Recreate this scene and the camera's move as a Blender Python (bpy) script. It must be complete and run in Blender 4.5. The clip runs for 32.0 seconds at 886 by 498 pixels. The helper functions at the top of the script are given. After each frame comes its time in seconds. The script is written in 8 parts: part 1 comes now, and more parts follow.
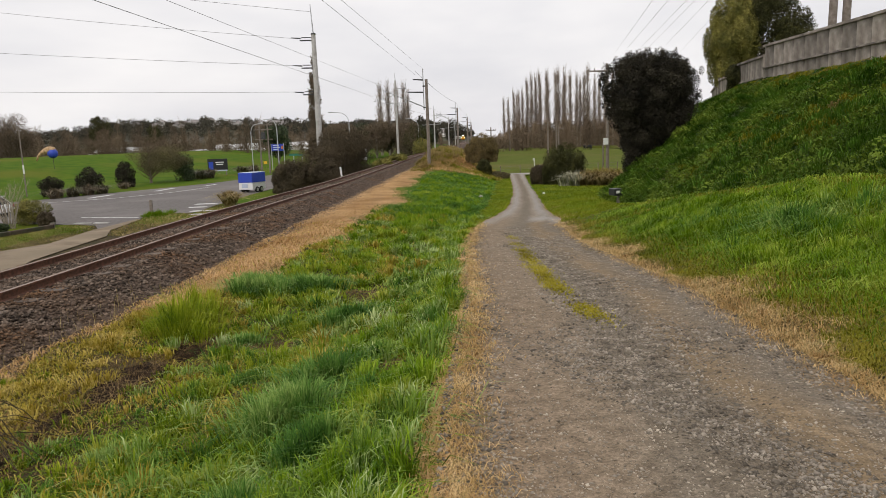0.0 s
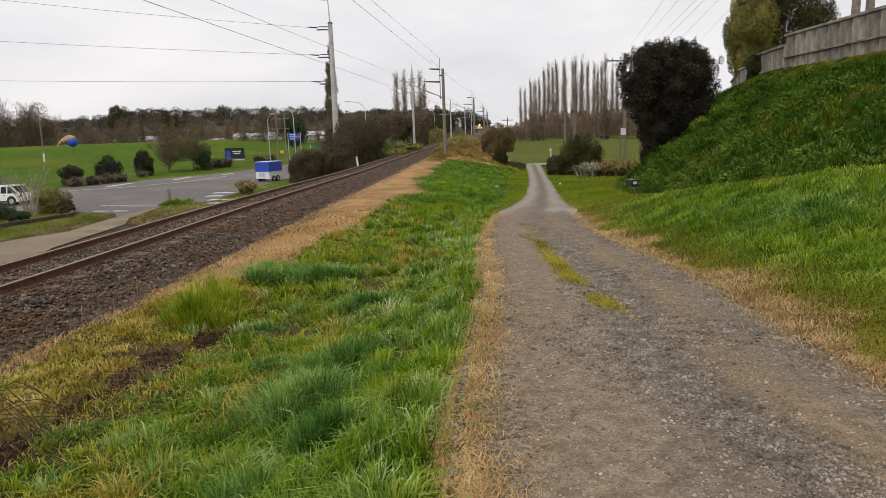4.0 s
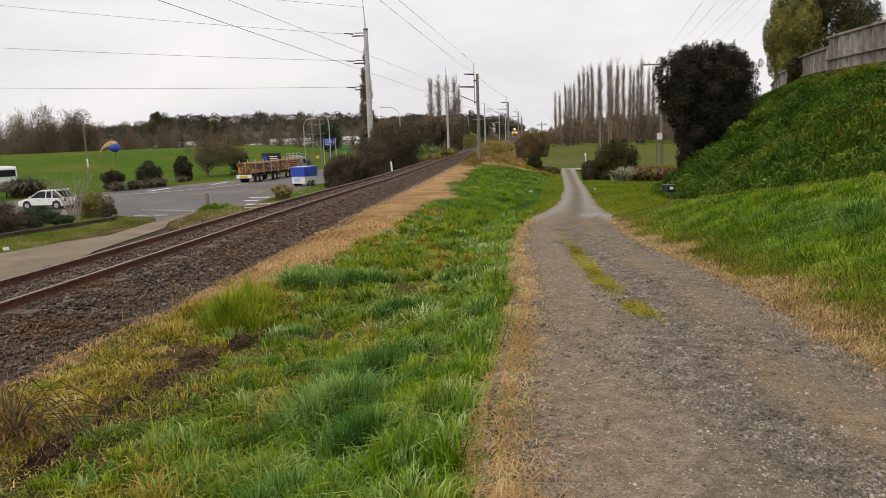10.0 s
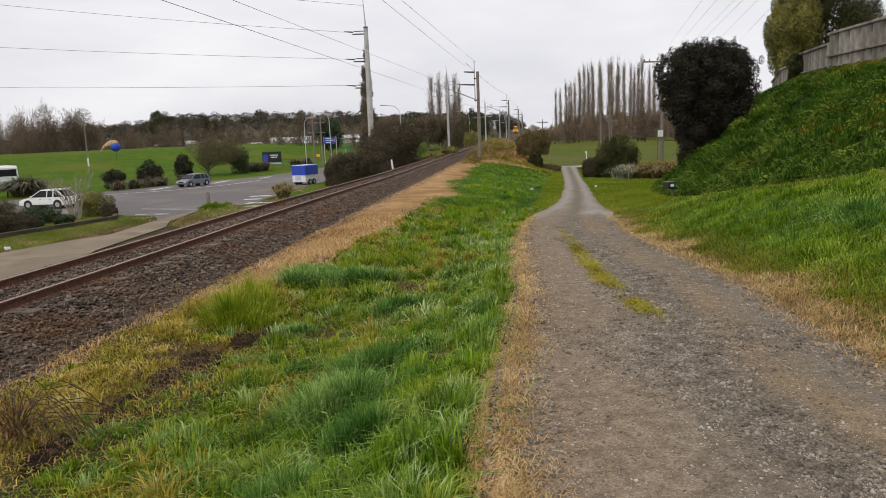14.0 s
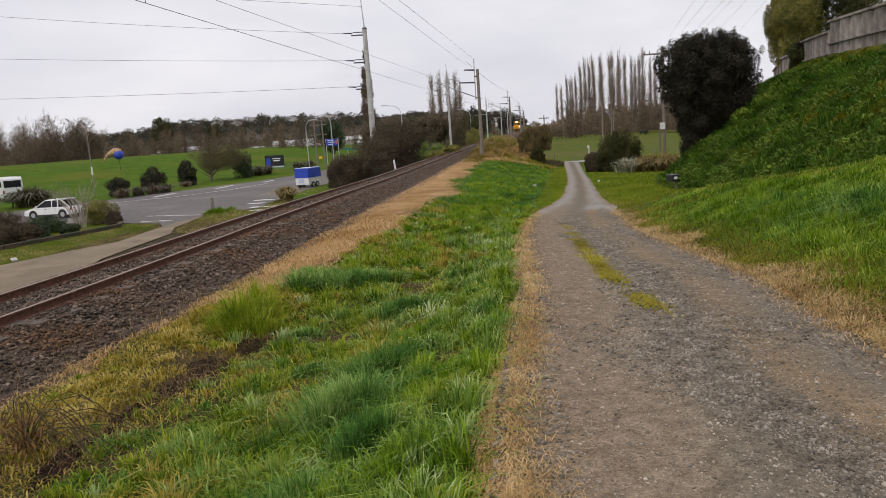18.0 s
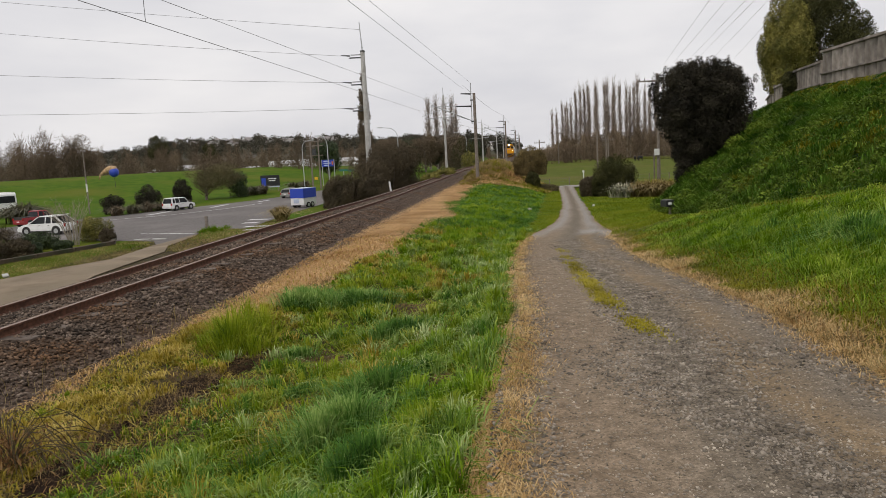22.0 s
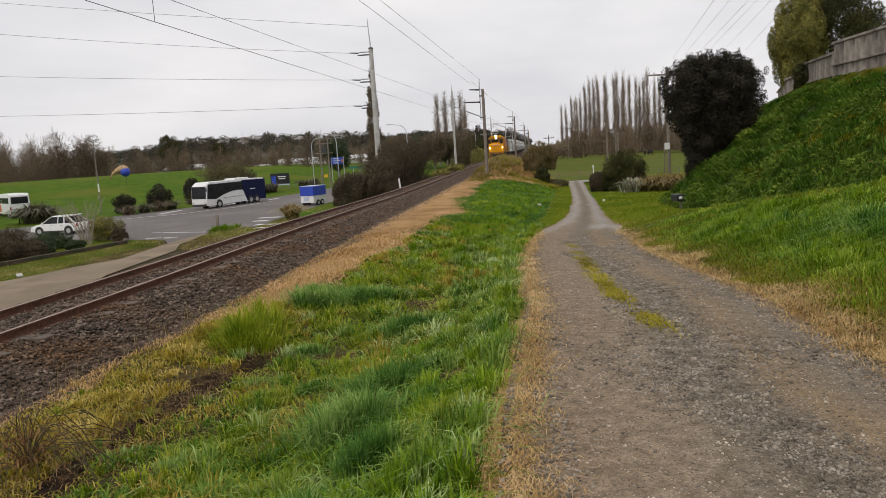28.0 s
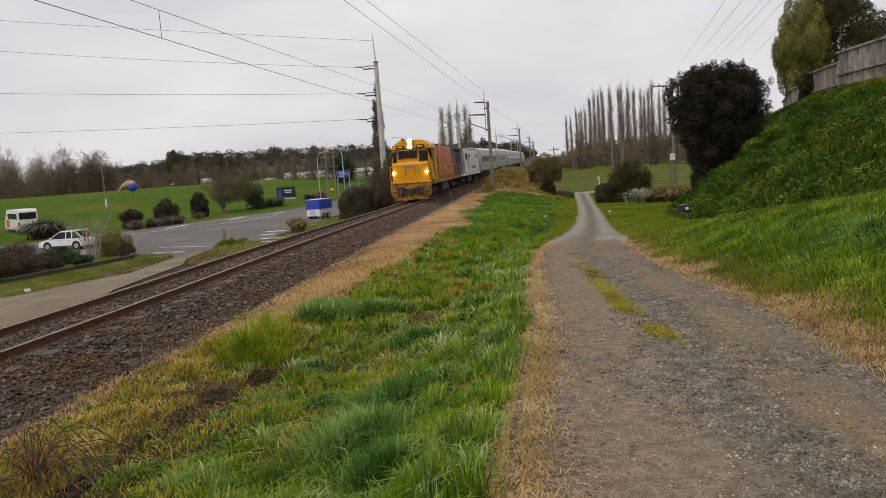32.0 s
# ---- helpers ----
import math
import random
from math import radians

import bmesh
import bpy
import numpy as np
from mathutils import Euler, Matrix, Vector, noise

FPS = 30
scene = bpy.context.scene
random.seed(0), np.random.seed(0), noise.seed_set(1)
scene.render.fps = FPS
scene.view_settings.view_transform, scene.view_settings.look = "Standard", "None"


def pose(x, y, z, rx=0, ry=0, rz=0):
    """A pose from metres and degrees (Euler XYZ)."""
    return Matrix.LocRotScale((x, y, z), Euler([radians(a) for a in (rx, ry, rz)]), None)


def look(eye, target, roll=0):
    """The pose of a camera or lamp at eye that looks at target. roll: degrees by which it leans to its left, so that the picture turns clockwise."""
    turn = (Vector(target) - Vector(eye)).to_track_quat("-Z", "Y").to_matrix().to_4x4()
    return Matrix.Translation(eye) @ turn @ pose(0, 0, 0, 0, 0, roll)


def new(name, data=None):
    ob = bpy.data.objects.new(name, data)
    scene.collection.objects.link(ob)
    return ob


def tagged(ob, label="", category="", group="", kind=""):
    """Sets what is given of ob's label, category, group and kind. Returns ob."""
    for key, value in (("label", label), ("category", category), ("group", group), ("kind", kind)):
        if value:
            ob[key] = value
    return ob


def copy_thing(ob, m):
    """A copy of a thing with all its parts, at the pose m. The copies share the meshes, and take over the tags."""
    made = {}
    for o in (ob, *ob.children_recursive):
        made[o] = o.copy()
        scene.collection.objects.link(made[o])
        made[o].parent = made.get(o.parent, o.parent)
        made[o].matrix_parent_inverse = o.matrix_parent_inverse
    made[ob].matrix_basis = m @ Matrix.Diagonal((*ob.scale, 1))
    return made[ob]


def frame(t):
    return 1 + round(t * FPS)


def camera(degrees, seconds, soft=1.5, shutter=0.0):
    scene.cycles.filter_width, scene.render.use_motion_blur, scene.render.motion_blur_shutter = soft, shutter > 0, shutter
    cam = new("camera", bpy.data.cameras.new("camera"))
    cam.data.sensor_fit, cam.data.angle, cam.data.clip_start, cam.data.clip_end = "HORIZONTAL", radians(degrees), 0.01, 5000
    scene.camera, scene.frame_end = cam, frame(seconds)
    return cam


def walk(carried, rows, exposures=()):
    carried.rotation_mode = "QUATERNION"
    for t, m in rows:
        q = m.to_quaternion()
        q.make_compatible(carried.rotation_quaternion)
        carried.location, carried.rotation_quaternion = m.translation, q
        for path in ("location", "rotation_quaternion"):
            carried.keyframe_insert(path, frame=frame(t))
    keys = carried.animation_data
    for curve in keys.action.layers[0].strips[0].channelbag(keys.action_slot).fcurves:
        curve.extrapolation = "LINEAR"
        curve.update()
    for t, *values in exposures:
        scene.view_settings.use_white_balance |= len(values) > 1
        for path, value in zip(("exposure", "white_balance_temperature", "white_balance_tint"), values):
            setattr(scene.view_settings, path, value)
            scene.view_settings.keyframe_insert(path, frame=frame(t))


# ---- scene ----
# ---------------------------------------------------------------- camera
cam = camera(63.42, 32.0, 0.8)
EYE = 1.62
PATH = [
    (0.0, 0.000, 0.023, -0.009, -3.57, -8.74, -2.08),
    (0.5, -0.003, 0.013, -0.010, -3.35, -8.99, -2.18),
    (1.0, 0.002, 0.012, -0.008, -3.15, -9.17, -2.06),
    (1.5, 0.001, 0.002, -0.006, -3.10, -9.31, -1.94),
    (2.0, -0.001, 0.010, -0.009, -3.07, -9.07, -2.01),
    (2.5, -0.001, 0.007, -0.004, -2.72, -9.02, -1.87),
    (3.0, 0.001, 0.012, -0.010, -2.59, -9.37, -1.91),
    (3.5, -0.003, 0.005, -0.005, -2.39, -9.51, -1.93),
    (5.5, -0.000, -0.008, -0.008, -1.92, -8.72, -1.66),
    (6.0, 0.001, -0.004, -0.004, -1.42, -8.19, -1.59),
    (6.5, -0.004, -0.008, -0.006, -0.98, -8.71, -1.61),
    (7.0, -0.001, -0.004, -0.001, -0.03, -8.52, -1.88),
    (7.5, -0.002, -0.009, 0.002, -0.03, -8.73, -1.77),
    (8.0, -0.000, -0.005, -0.003, 0.07, -8.74, -1.75),
    (8.5, -0.002, -0.001, 0.002, 0.14, -8.96, -1.93),
    (9.0, -0.000, 0.002, -0.002, 0.26, -9.11, -1.93),
    (9.5, 0.003, -0.001, 0.001, 0.28, -9.13, -1.94),
    (10.0, -0.001, -0.003, 0.003, 0.41, -9.02, -2.07),
    (10.5, 0.000, -0.001, -0.001, 0.19, -9.18, -1.88),
    (11.0, -0.003, -0.004, 0.003, 0.27, -9.54, -1.92),
    (11.5, -0.000, -0.003, -0.002, 0.15, -9.42, -2.02),
    (12.0, 0.003, -0.005, 0.003, 0.19, -9.64, -2.02),
    (12.5, 0.000, -0.003, 0.003, 0.11, -9.63, -1.92),
    (13.0, -0.000, -0.000, 0.000, -0.00, -9.70, -1.75),
    (13.5, 0.001, -0.009, 0.002, 0.24, -9.50, -1.92),
    (14.0, -0.001, -0.008, -0.001, 0.49, -9.17, -2.27),
    (14.5, 0.003, -0.010, 0.002, 0.58, -9.07, -2.33),
    (16.5, 0.002, -0.014, 0.016, 0.38, -9.65, -3.01),
    (17.0, 0.003, -0.012, -0.003, 0.27, -8.39, -2.96),
    (17.5, 0.005, 0.020, -0.007, 0.53, -8.16, -3.33),
    (18.0, 0.014, 0.007, 0.015, 0.90, -9.26, -3.92),
    (18.5, 0.004, 0.005, -0.001, 0.84, -9.27, -3.90),
    (19.0, 0.012, 0.013, 0.016, 0.55, -7.12, -3.89),
    (19.5, 0.005, 0.012, -0.002, -0.05, -7.02, -3.34),
    (20.0, 0.004, 0.016, 0.000, 0.22, -7.37, -3.42),
    (20.5, 0.005, 0.019, -0.004, 0.20, -7.03, -3.23),
    (21.0, 0.001, 0.023, -0.002, -0.05, -7.52, -3.04),
    (21.5, 0.004, 0.018, -0.000, 0.22, -7.59, -2.90),
    (22.0, 0.001, 0.021, -0.004, 0.32, -7.50, -3.00),
    (22.5, 0.003, 0.015, 0.001, 0.44, -7.64, -3.15),
    (23.0, 0.002, 0.021, -0.003, 0.47, -7.81, -2.96),
    (23.5, 0.003, 0.020, -0.004, 0.48, -7.92, -3.04),
    (24.0, 0.003, 0.015, -0.001, 0.67, -8.11, -3.05),
    (24.5, 0.003, 0.016, -0.002, 0.90, -8.22, -3.26),
    (25.0, 0.003, 0.016, -0.003, 1.12, -8.24, -3.40),
    (25.5, 0.004, 0.019, -0.002, 0.96, -8.33, -3.20),
    (27.5, 0.000, 0.014, 0.002, 0.98, -7.91, -3.38),
    (28.0, 0.001, 0.014, -0.002, 1.14, -7.74, -3.59),
    (28.5, -0.002, 0.016, -0.001, 0.85, -7.73, -3.38),
    (29.0, -0.003, 0.018, -0.001, 0.79, -7.80, -3.27),
    (29.5, -0.004, 0.017, -0.001, 1.32, -7.72, -3.57),
    (30.0, 0.002, 0.016, 0.000, 1.50, -7.17, -3.81),
    (30.5, -0.001, 0.021, 0.002, 1.50, -6.81, -3.97),
    (31.0, -0.000, 0.021, -0.002, 1.31, -6.75, -3.97),
    (31.5, -0.000, 0.018, 0.004, 1.24, -6.70, -3.93),
    (32.0, -0.001, 0.015, 0.004, 1.56, -6.73, -4.06),
]


def cam_pose(x, y, z, yaw, pitch, roll):
    return pose(x, y, EYE + z, 90 + pitch, 0, yaw) @ pose(0, 0, 0, 0, 0, roll)


walk(cam, [(t, cam_pose(*r)) for t, *r in PATH], [(0, 0.14, 6890, 10), (2, 0.06, 6560, 13), (3.5, 0.11, 6790, 10), (6, 0.14, 6940, 10), (10, 0.14, 6940, 10), (11, 0.06, 6620, 13), (12, 0.02, 6560, 14), (13, 0.0, 6480, 15), (14, 0.12, 6690, 10), (17, 0.13, 6840, 10), (17.5, 0.08, 6740, 10), (18, 0.03, 6620, 12), (18.5, 0.06, 6740, 10), (19, 0.12, 6840, 10), (20, -0.02, 6790, 10), (22, -0.02, 6840, 10), (24, 0.03, 6840, 10), (28, 0.02, 6840, 10), (30, 0.0, 6840, 10), (32, -0.1, 6840, 10)])

# ---------------------------------------------------------------- overcast daylight
SUN_ELEV, SUN_AZ = 52, 215
world = bpy.data.worlds.new("overcast_sky")
scene.world = world
world.use_nodes = True
wn, wl = world.node_tree.nodes, world.node_tree.links
wn.clear()
w_out = wn.new("ShaderNodeOutputWorld")
w_bg = wn.new("ShaderNodeBackground")
w_sky = wn.new("ShaderNodeTexSky")
w_sky.sky_type = "NISHITA"
w_sky.sun_disc = False
w_sky.sun_elevation, w_sky.sun_rotation = radians(SUN_ELEV), radians(SUN_AZ)
w_sky.dust_density = 4.0
w_tc = wn.new("ShaderNodeTexCoord")
w_map = wn.new("ShaderNodeMapping")
w_map.inputs["Scale"].default_value = (1.0, 1.0, 3.2)
w_noise = wn.new("ShaderNodeTexNoise")
w_noise.inputs["Scale"].default_value = 2.3
w_noise.inputs["Detail"].default_value = 5.0
w_noise.inputs["Roughness"].default_value = 0.5
w_ramp = wn.new("ShaderNodeValToRGB")
w_ramp.color_ramp.elements[0].position, w_ramp.color_ramp.elements[1].position = 0.3, 0.75
w_ramp.color_ramp.elements[0].color = (5.7, 5.85, 6.5, 1)
w_ramp.color_ramp.elements[1].color = (8.3, 8.3, 8.6, 1)
w_mix = wn.new("ShaderNodeMix")
w_mix.data_type = "RGBA"
w_mix.inputs[0].default_value = 0.94
wl.new(w_tc.outputs["Generated"], w_map.inputs["Vector"])
wl.new(w_map.outputs[0], w_noise.inputs["Vector"])
wl.new(w_noise.outputs[0], w_ramp.inputs[0])
wl.new(w_sky.outputs[0], w_mix.inputs[6])
wl.new(w_ramp.outputs[0], w_mix.inputs[7])
wl.new(w_mix.outputs[2], w_bg.inputs[0])
w_bg.inputs[1].default_value = 0.115
wl.new(w_bg.outputs[0], w_out.inputs[0])

sun_data = bpy.data.lights.new("sun", "SUN")
sun_data.energy, sun_data.angle, sun_data.color = 1.0, radians(25), (1.0, 0.97, 0.93)
sun = new("sun", sun_data)
_e, _a = radians(SUN_ELEV), radians(SUN_AZ)
_dir = Vector((math.sin(_a) * math.cos(_e), math.cos(_a) * math.cos(_e), math.sin(_e)))
sun.matrix_world = look(_dir * 60, (0, 0, 0))


# ---------------------------------------------------------------- materials
def node_mat(name):
    m = bpy.data.materials.new(name)
    m.use_nodes = True
    return m, m.node_tree.nodes, m.node_tree.links, m.node_tree.nodes["Principled BSDF"]


def mat(name, c1, c2=None, scale=8.0, rough=0.8, metal=0.0, bump=0.0, bscale=None, c3=None, big=0.6, obj_rand=0.0, island=0.0, spec=0.5, dist=0.02, lo=0.35, hi=0.65, trans=0.0):
    """Two-scale noise between c1 and c2, stains of c3 at a larger scale, and bump."""
    m, n, l, p = node_mat(name)
    p.inputs["Roughness"].default_value, p.inputs["Metallic"].default_value = rough, metal
    p.inputs["Specular IOR Level"].default_value = spec
    tc = n.new("ShaderNodeTexCoord")
    vec = tc.outputs["Object"]
    nz = n.new("ShaderNodeTexNoise")
    nz.inputs["Scale"].default_value, nz.inputs["Detail"].default_value = scale, 6
    l.new(vec, nz.inputs["Vector"])
    rp = n.new("ShaderNodeValToRGB")
    rp.color_ramp.elements[0].position, rp.color_ramp.elements[1].position = lo, hi
    rp.color_ramp.elements[0].color = (*c1, 1)
    rp.color_ramp.elements[1].color = (*(c2 or c1), 1)
    l.new(nz.outputs[0], rp.inputs[0])
    out = rp.outputs[0]
    if c3:
        n2 = n.new("ShaderNodeTexNoise")
        n2.inputs["Scale"].default_value, n2.inputs["Detail"].default_value = big, 4
        l.new(vec, n2.inputs["Vector"])
        r2 = n.new("ShaderNodeValToRGB")
        r2.color_ramp.elements[0].position, r2.color_ramp.elements[1].position = 0.48, 0.68
        l.new(n2.outputs[0], r2.inputs[0])
        mx = n.new("ShaderNodeMix")
        mx.data_type = "RGBA"
        l.new(r2.outputs[0], mx.inputs[0])
        l.new(out, mx.inputs[6])
        mx.inputs[7].default_value = (*c3, 1)
        out = mx.outputs[2]
    if obj_rand or island:
        src = n.new("ShaderNodeObjectInfo").outputs["Random"] if obj_rand else n.new("ShaderNodeNewGeometry").outputs["Random Per Island"]
        amt = obj_rand or island
        mr = n.new("ShaderNodeMapRange")
        mr.inputs["To Min"].default_value, mr.inputs["To Max"].default_value = 1 - amt, 1 + amt
        l.new(src, mr.inputs["Value"])
        hs = n.new("ShaderNodeHueSaturation")
        l.new(mr.outputs[0], hs.inputs["Value"])
        l.new(out, hs.inputs["Color"])
        out = hs.outputs[0]
    l.new(out, p.inputs["Base Color"])
    if bump:
        nb = n.new("ShaderNodeTexNoise")
        nb.inputs["Scale"].default_value, nb.inputs["Detail"].default_value = bscale or scale * 3, 5
        l.new(vec, nb.inputs["Vector"])
        b = n.new("ShaderNodeBump")
        b.inputs["Strength"].default_value, b.inputs["Distance"].default_value = bump, dist
        l.new(nb.outputs[0], b.inputs["Height"])
        l.new(b.outputs[0], p.inputs["Normal"])
    return m


def blade_mat(name, c1, c2, c3, patch=0.5, rand=0.5):
    """Grass: hue by blade, patches of another tone, light through the leaf."""
    m, n, l, p = node_mat(name)
    geo = n.new("ShaderNodeNewGeometry")
    rp = n.new("ShaderNodeValToRGB")
    rp.color_ramp.elements.new(0.5)
    for k, (pos, c) in enumerate(((0, c1), (0.5, c2), (1, c3))):
        rp.color_ramp.elements[k].position, rp.color_ramp.elements[k].color = pos, (*c, 1)
    tc = n.new("ShaderNodeTexCoord")
    nz = n.new("ShaderNodeTexNoise")
    nz.inputs["Scale"].default_value, nz.inputs["Detail"].default_value = patch, 3
    l.new(tc.outputs["Object"], nz.inputs["Vector"])
    a = n.new("ShaderNodeMath")
    a.operation = "MULTIPLY_ADD"
    a.inputs[1].default_value = 1.9
    a.inputs[2].default_value = -0.47 - rand / 2
    l.new(nz.outputs[0], a.inputs[0])
    b = n.new("ShaderNodeMath")
    b.operation = "MULTIPLY_ADD"
    b.inputs[1].default_value = rand
    l.new(geo.outputs["Random Per Island"], b.inputs[0])
    l.new(a.outputs[0], b.inputs[2])
    l.new(b.outputs[0], rp.inputs[0])
    l.new(rp.outputs[0], p.inputs["Base Color"])
    p.inputs["Roughness"].default_value = 0.55
    p.inputs["Specular IOR Level"].default_value = 0.08
    tr = n.new("ShaderNodeBsdfTranslucent")
    l.new(rp.outputs[0], tr.inputs[0])
    mx = n.new("ShaderNodeMixShader")
    mx.inputs[0].default_value = 0.2
    l.new(p.outputs[0], mx.inputs[1])
    l.new(tr.outputs[0], mx.inputs[2])
    l.new(mx.outputs[0], n["Material Output"].inputs[0])
    return m


def glow(name, color, strength):
    m, n, l, p = node_mat(name)
    p.inputs["Base Color"].default_value = (*color, 1)
    p.inputs["Emission Color"].default_value = (*color, 1)
    p.inputs["Emission Strength"].default_value = strength
    return m


def paint(name, c, rough=0.35, dirt=(0.12, 0.1, 0.08), amt=0.35, scale=2.5, metal=0.0, spec=0.5):
    """Vehicle or metal paint with streaks of dirt."""
    d = tuple(a * (1 - amt) + b * amt for a, b in zip(c, dirt))
    return mat(name, c, d, scale=scale, rough=rough, metal=metal, bump=0.05, bscale=20, lo=0.5, hi=0.8, spec=spec)


M = {}
# brown thatch, darkened so gaps between blades carry painted shadow
M["soil_grass"] = mat("ground_grass", (0.024, 0.019, 0.007), (0.06, 0.047, 0.016), 5, 0.95, bump=0.6, bscale=14, c3=(0.1, 0.073, 0.03), big=0.9, spec=0.2, dist=0.1)
M["meadow"] = mat("meadow_grass", (0.043, 0.098, 0.003), (0.08, 0.136, 0.005), 0.6, 0.95, bump=0.4, bscale=5, c3=(0.105, 0.125, 0.012), big=0.07, spec=0.08, dist=0.1)
M["bank_soil"] = mat("bank_undergrowth", (0.025, 0.05, 0.014), (0.06, 0.09, 0.025), 2.0, 0.95, bump=0.8, bscale=6, spec=0.15, dist=0.15)
M["gravel"] = mat("gravel", (0.16, 0.138, 0.109), (0.25, 0.219, 0.178), 9, 0.95, c3=(0.198, 0.173, 0.14), big=0.55, spec=0.15)
M["wheel"] = mat("pale_worn_gravel", (0.26, 0.25, 0.24), (0.36, 0.34, 0.32), 20, 0.95, bump=0.5, bscale=50, spec=0.25)
M["stone"] = mat("gravel_stone", (0.15, 0.127, 0.1), (0.325, 0.283, 0.232), 6, 0.9, island=0.55, spec=0.15)
M["stone_brown"] = mat("brown_gravel_stone", (0.2, 0.165, 0.125), (0.4, 0.345, 0.275), 6, 0.9, island=0.55, spec=0.25)
M["blade_fresh"] = blade_mat("fresh_grass", (0.055, 0.135, 0.005), (0.2, 0.325, 0.014), (0.44, 0.52, 0.08), 1.6)
M["cab_glass"] = mat("dark_cab_glass", (0.012, 0.012, 0.013), (0.025, 0.025, 0.026), 3, 0.3, spec=0.15)
M["ballast"] = mat("ballast_bed", (0.046, 0.03, 0.021), (0.145, 0.1, 0.073), 22, 0.95, bump=1.0, bscale=24, c3=(0.09, 0.06, 0.04), big=0.8, spec=0.2, dist=0.05)
M["pasture"] = mat("olive_pasture", (0.07, 0.092, 0.01), (0.1, 0.12, 0.015), 0.5, 0.95, bump=0.4, bscale=4, c3=(0.12, 0.11, 0.03), big=0.05, spec=0.08, dist=0.1)
M["ballast_stone"] = mat("ballast_stone", (0.06, 0.043, 0.032), (0.19, 0.145, 0.113), 5, 0.9, island=0.7, spec=0.2, c3=(0.14, 0.08, 0.045), big=0.8)
M["dry"] = mat("dry_grass_ground", (0.3, 0.18, 0.08), (0.42, 0.27, 0.13), 5, 0.95, bump=0.5, bscale=25, c3=(0.3, 0.2, 0.08), big=0.9, spec=0.12)
M["rust"] = mat("rusted_rail_steel", (0.08, 0.034, 0.019), (0.165, 0.072, 0.042), 14, 0.8, metal=0.2, bump=0.2)
M["railhead"] = mat("worn_rail_head", (0.19, 0.105, 0.07), (0.29, 0.185, 0.13), 9, 0.45, metal=0.5)
M["sleeper"] = mat("old_timber_sleeper", (0.09, 0.065, 0.05), (0.15, 0.115, 0.09), 9, 0.9, bump=0.5, obj_rand=0.2)
M["asphalt"] = mat("asphalt", (0.112, 0.1, 0.094), (0.165, 0.15, 0.141), 3, 0.9, bump=0.25, bscale=70, c3=(0.2, 0.182, 0.17), big=0.12, spec=0.3)
M["concrete"] = mat("old_concrete", (0.42, 0.41, 0.39), (0.55, 0.54, 0.52), 4, 0.9, bump=0.3, bscale=30, c3=(0.33, 0.31, 0.28), big=0.8)
M["lane"] = mat("worn_lane", (0.17, 0.127, 0.08), (0.275, 0.213, 0.143), 0.7, 0.95, bump=0.4, bscale=30, c3=(0.17, 0.135, 0.085), big=0.35)
M["fence"] = mat("weathered_fence", (0.21, 0.178, 0.15), (0.38, 0.335, 0.29), 1.6, 0.95, bump=0.5, bscale=14, c3=(0.1, 0.085, 0.075), big=1.1, obj_rand=0.3)
M["wood"] = mat("grey_timber_pole", (0.16, 0.13, 0.105), (0.27, 0.23, 0.2), 6, 0.9, bump=0.4, bscale=20)
M["steel"] = mat("galvanised_steel", (0.42, 0.43, 0.44), (0.55, 0.56, 0.57), 7, 0.5, metal=0.7)
M["darksteel"] = mat("dark_steel", (0.05, 0.05, 0.055), (0.1, 0.1, 0.1), 7, 0.55, metal=0.5)
M["wire"] = mat("wire", (0.16, 0.16, 0.165), (0.22, 0.22, 0.225), 3, 0.6, metal=0.4)
M["bark"] = mat("bark", (0.13, 0.1, 0.08), (0.22, 0.185, 0.155), 9, 0.95, bump=0.6)
M["palebark"] = mat("poplar_bark", (0.15, 0.12, 0.1), (0.23, 0.19, 0.16), 2, 0.95, obj_rand=0.15)
M["twig"] = mat("bare_twigs", (0.16, 0.125, 0.1), (0.3, 0.24, 0.195), 1.2, 0.95, island=0.3)
M["poplar_twig"] = mat("poplar_twigs", (0.22, 0.175, 0.14), (0.4, 0.33, 0.27), 1.2, 0.95, island=0.3)
M["poplar_bark"] = mat("pale_poplar_bark", (0.24, 0.205, 0.17), (0.42, 0.37, 0.31), 1.0, 0.95)
M["twig_far"] = mat("bare_far_twigs", (0.105, 0.074, 0.047), (0.21, 0.152, 0.1), 0.06, 0.95, island=0.2)
M["leaf_dark"] = mat("dark_leaf", (0.014, 0.0128, 0.0092), (0.058, 0.051, 0.035), 1.3, 0.75, island=0.45, spec=0.12)
M["leaf_green"] = mat("green_leaf", (0.02, 0.035, 0.013), (0.06, 0.085, 0.03), 1.5, 0.6, island=0.35, spec=0.3)
M["leaf_olive"] = mat("olive_leaf", (0.1, 0.1, 0.018), (0.29, 0.26, 0.06), 1.2, 0.65, island=0.4, spec=0.3)
M["leaf_brown"] = mat("brown_scrub", (0.05, 0.037, 0.019), (0.115, 0.087, 0.047), 0.5, 0.9, island=0.3)
# lighter and more even than near scrub: distance haze mixed into the colour
M["far_brush"] = mat("far_brush", (0.095, 0.068, 0.042), (0.185, 0.137, 0.085), 0.06, 0.95, island=0.2)
M["leaf_rust"] = mat("rusty_gorse", (0.1, 0.072, 0.026), (0.22, 0.16, 0.06), 1.5, 0.9, island=0.4)
M["flax"] = mat("variegated_flax", (0.2, 0.21, 0.1), (0.66, 0.62, 0.5), 6, 0.6, island=0.6)
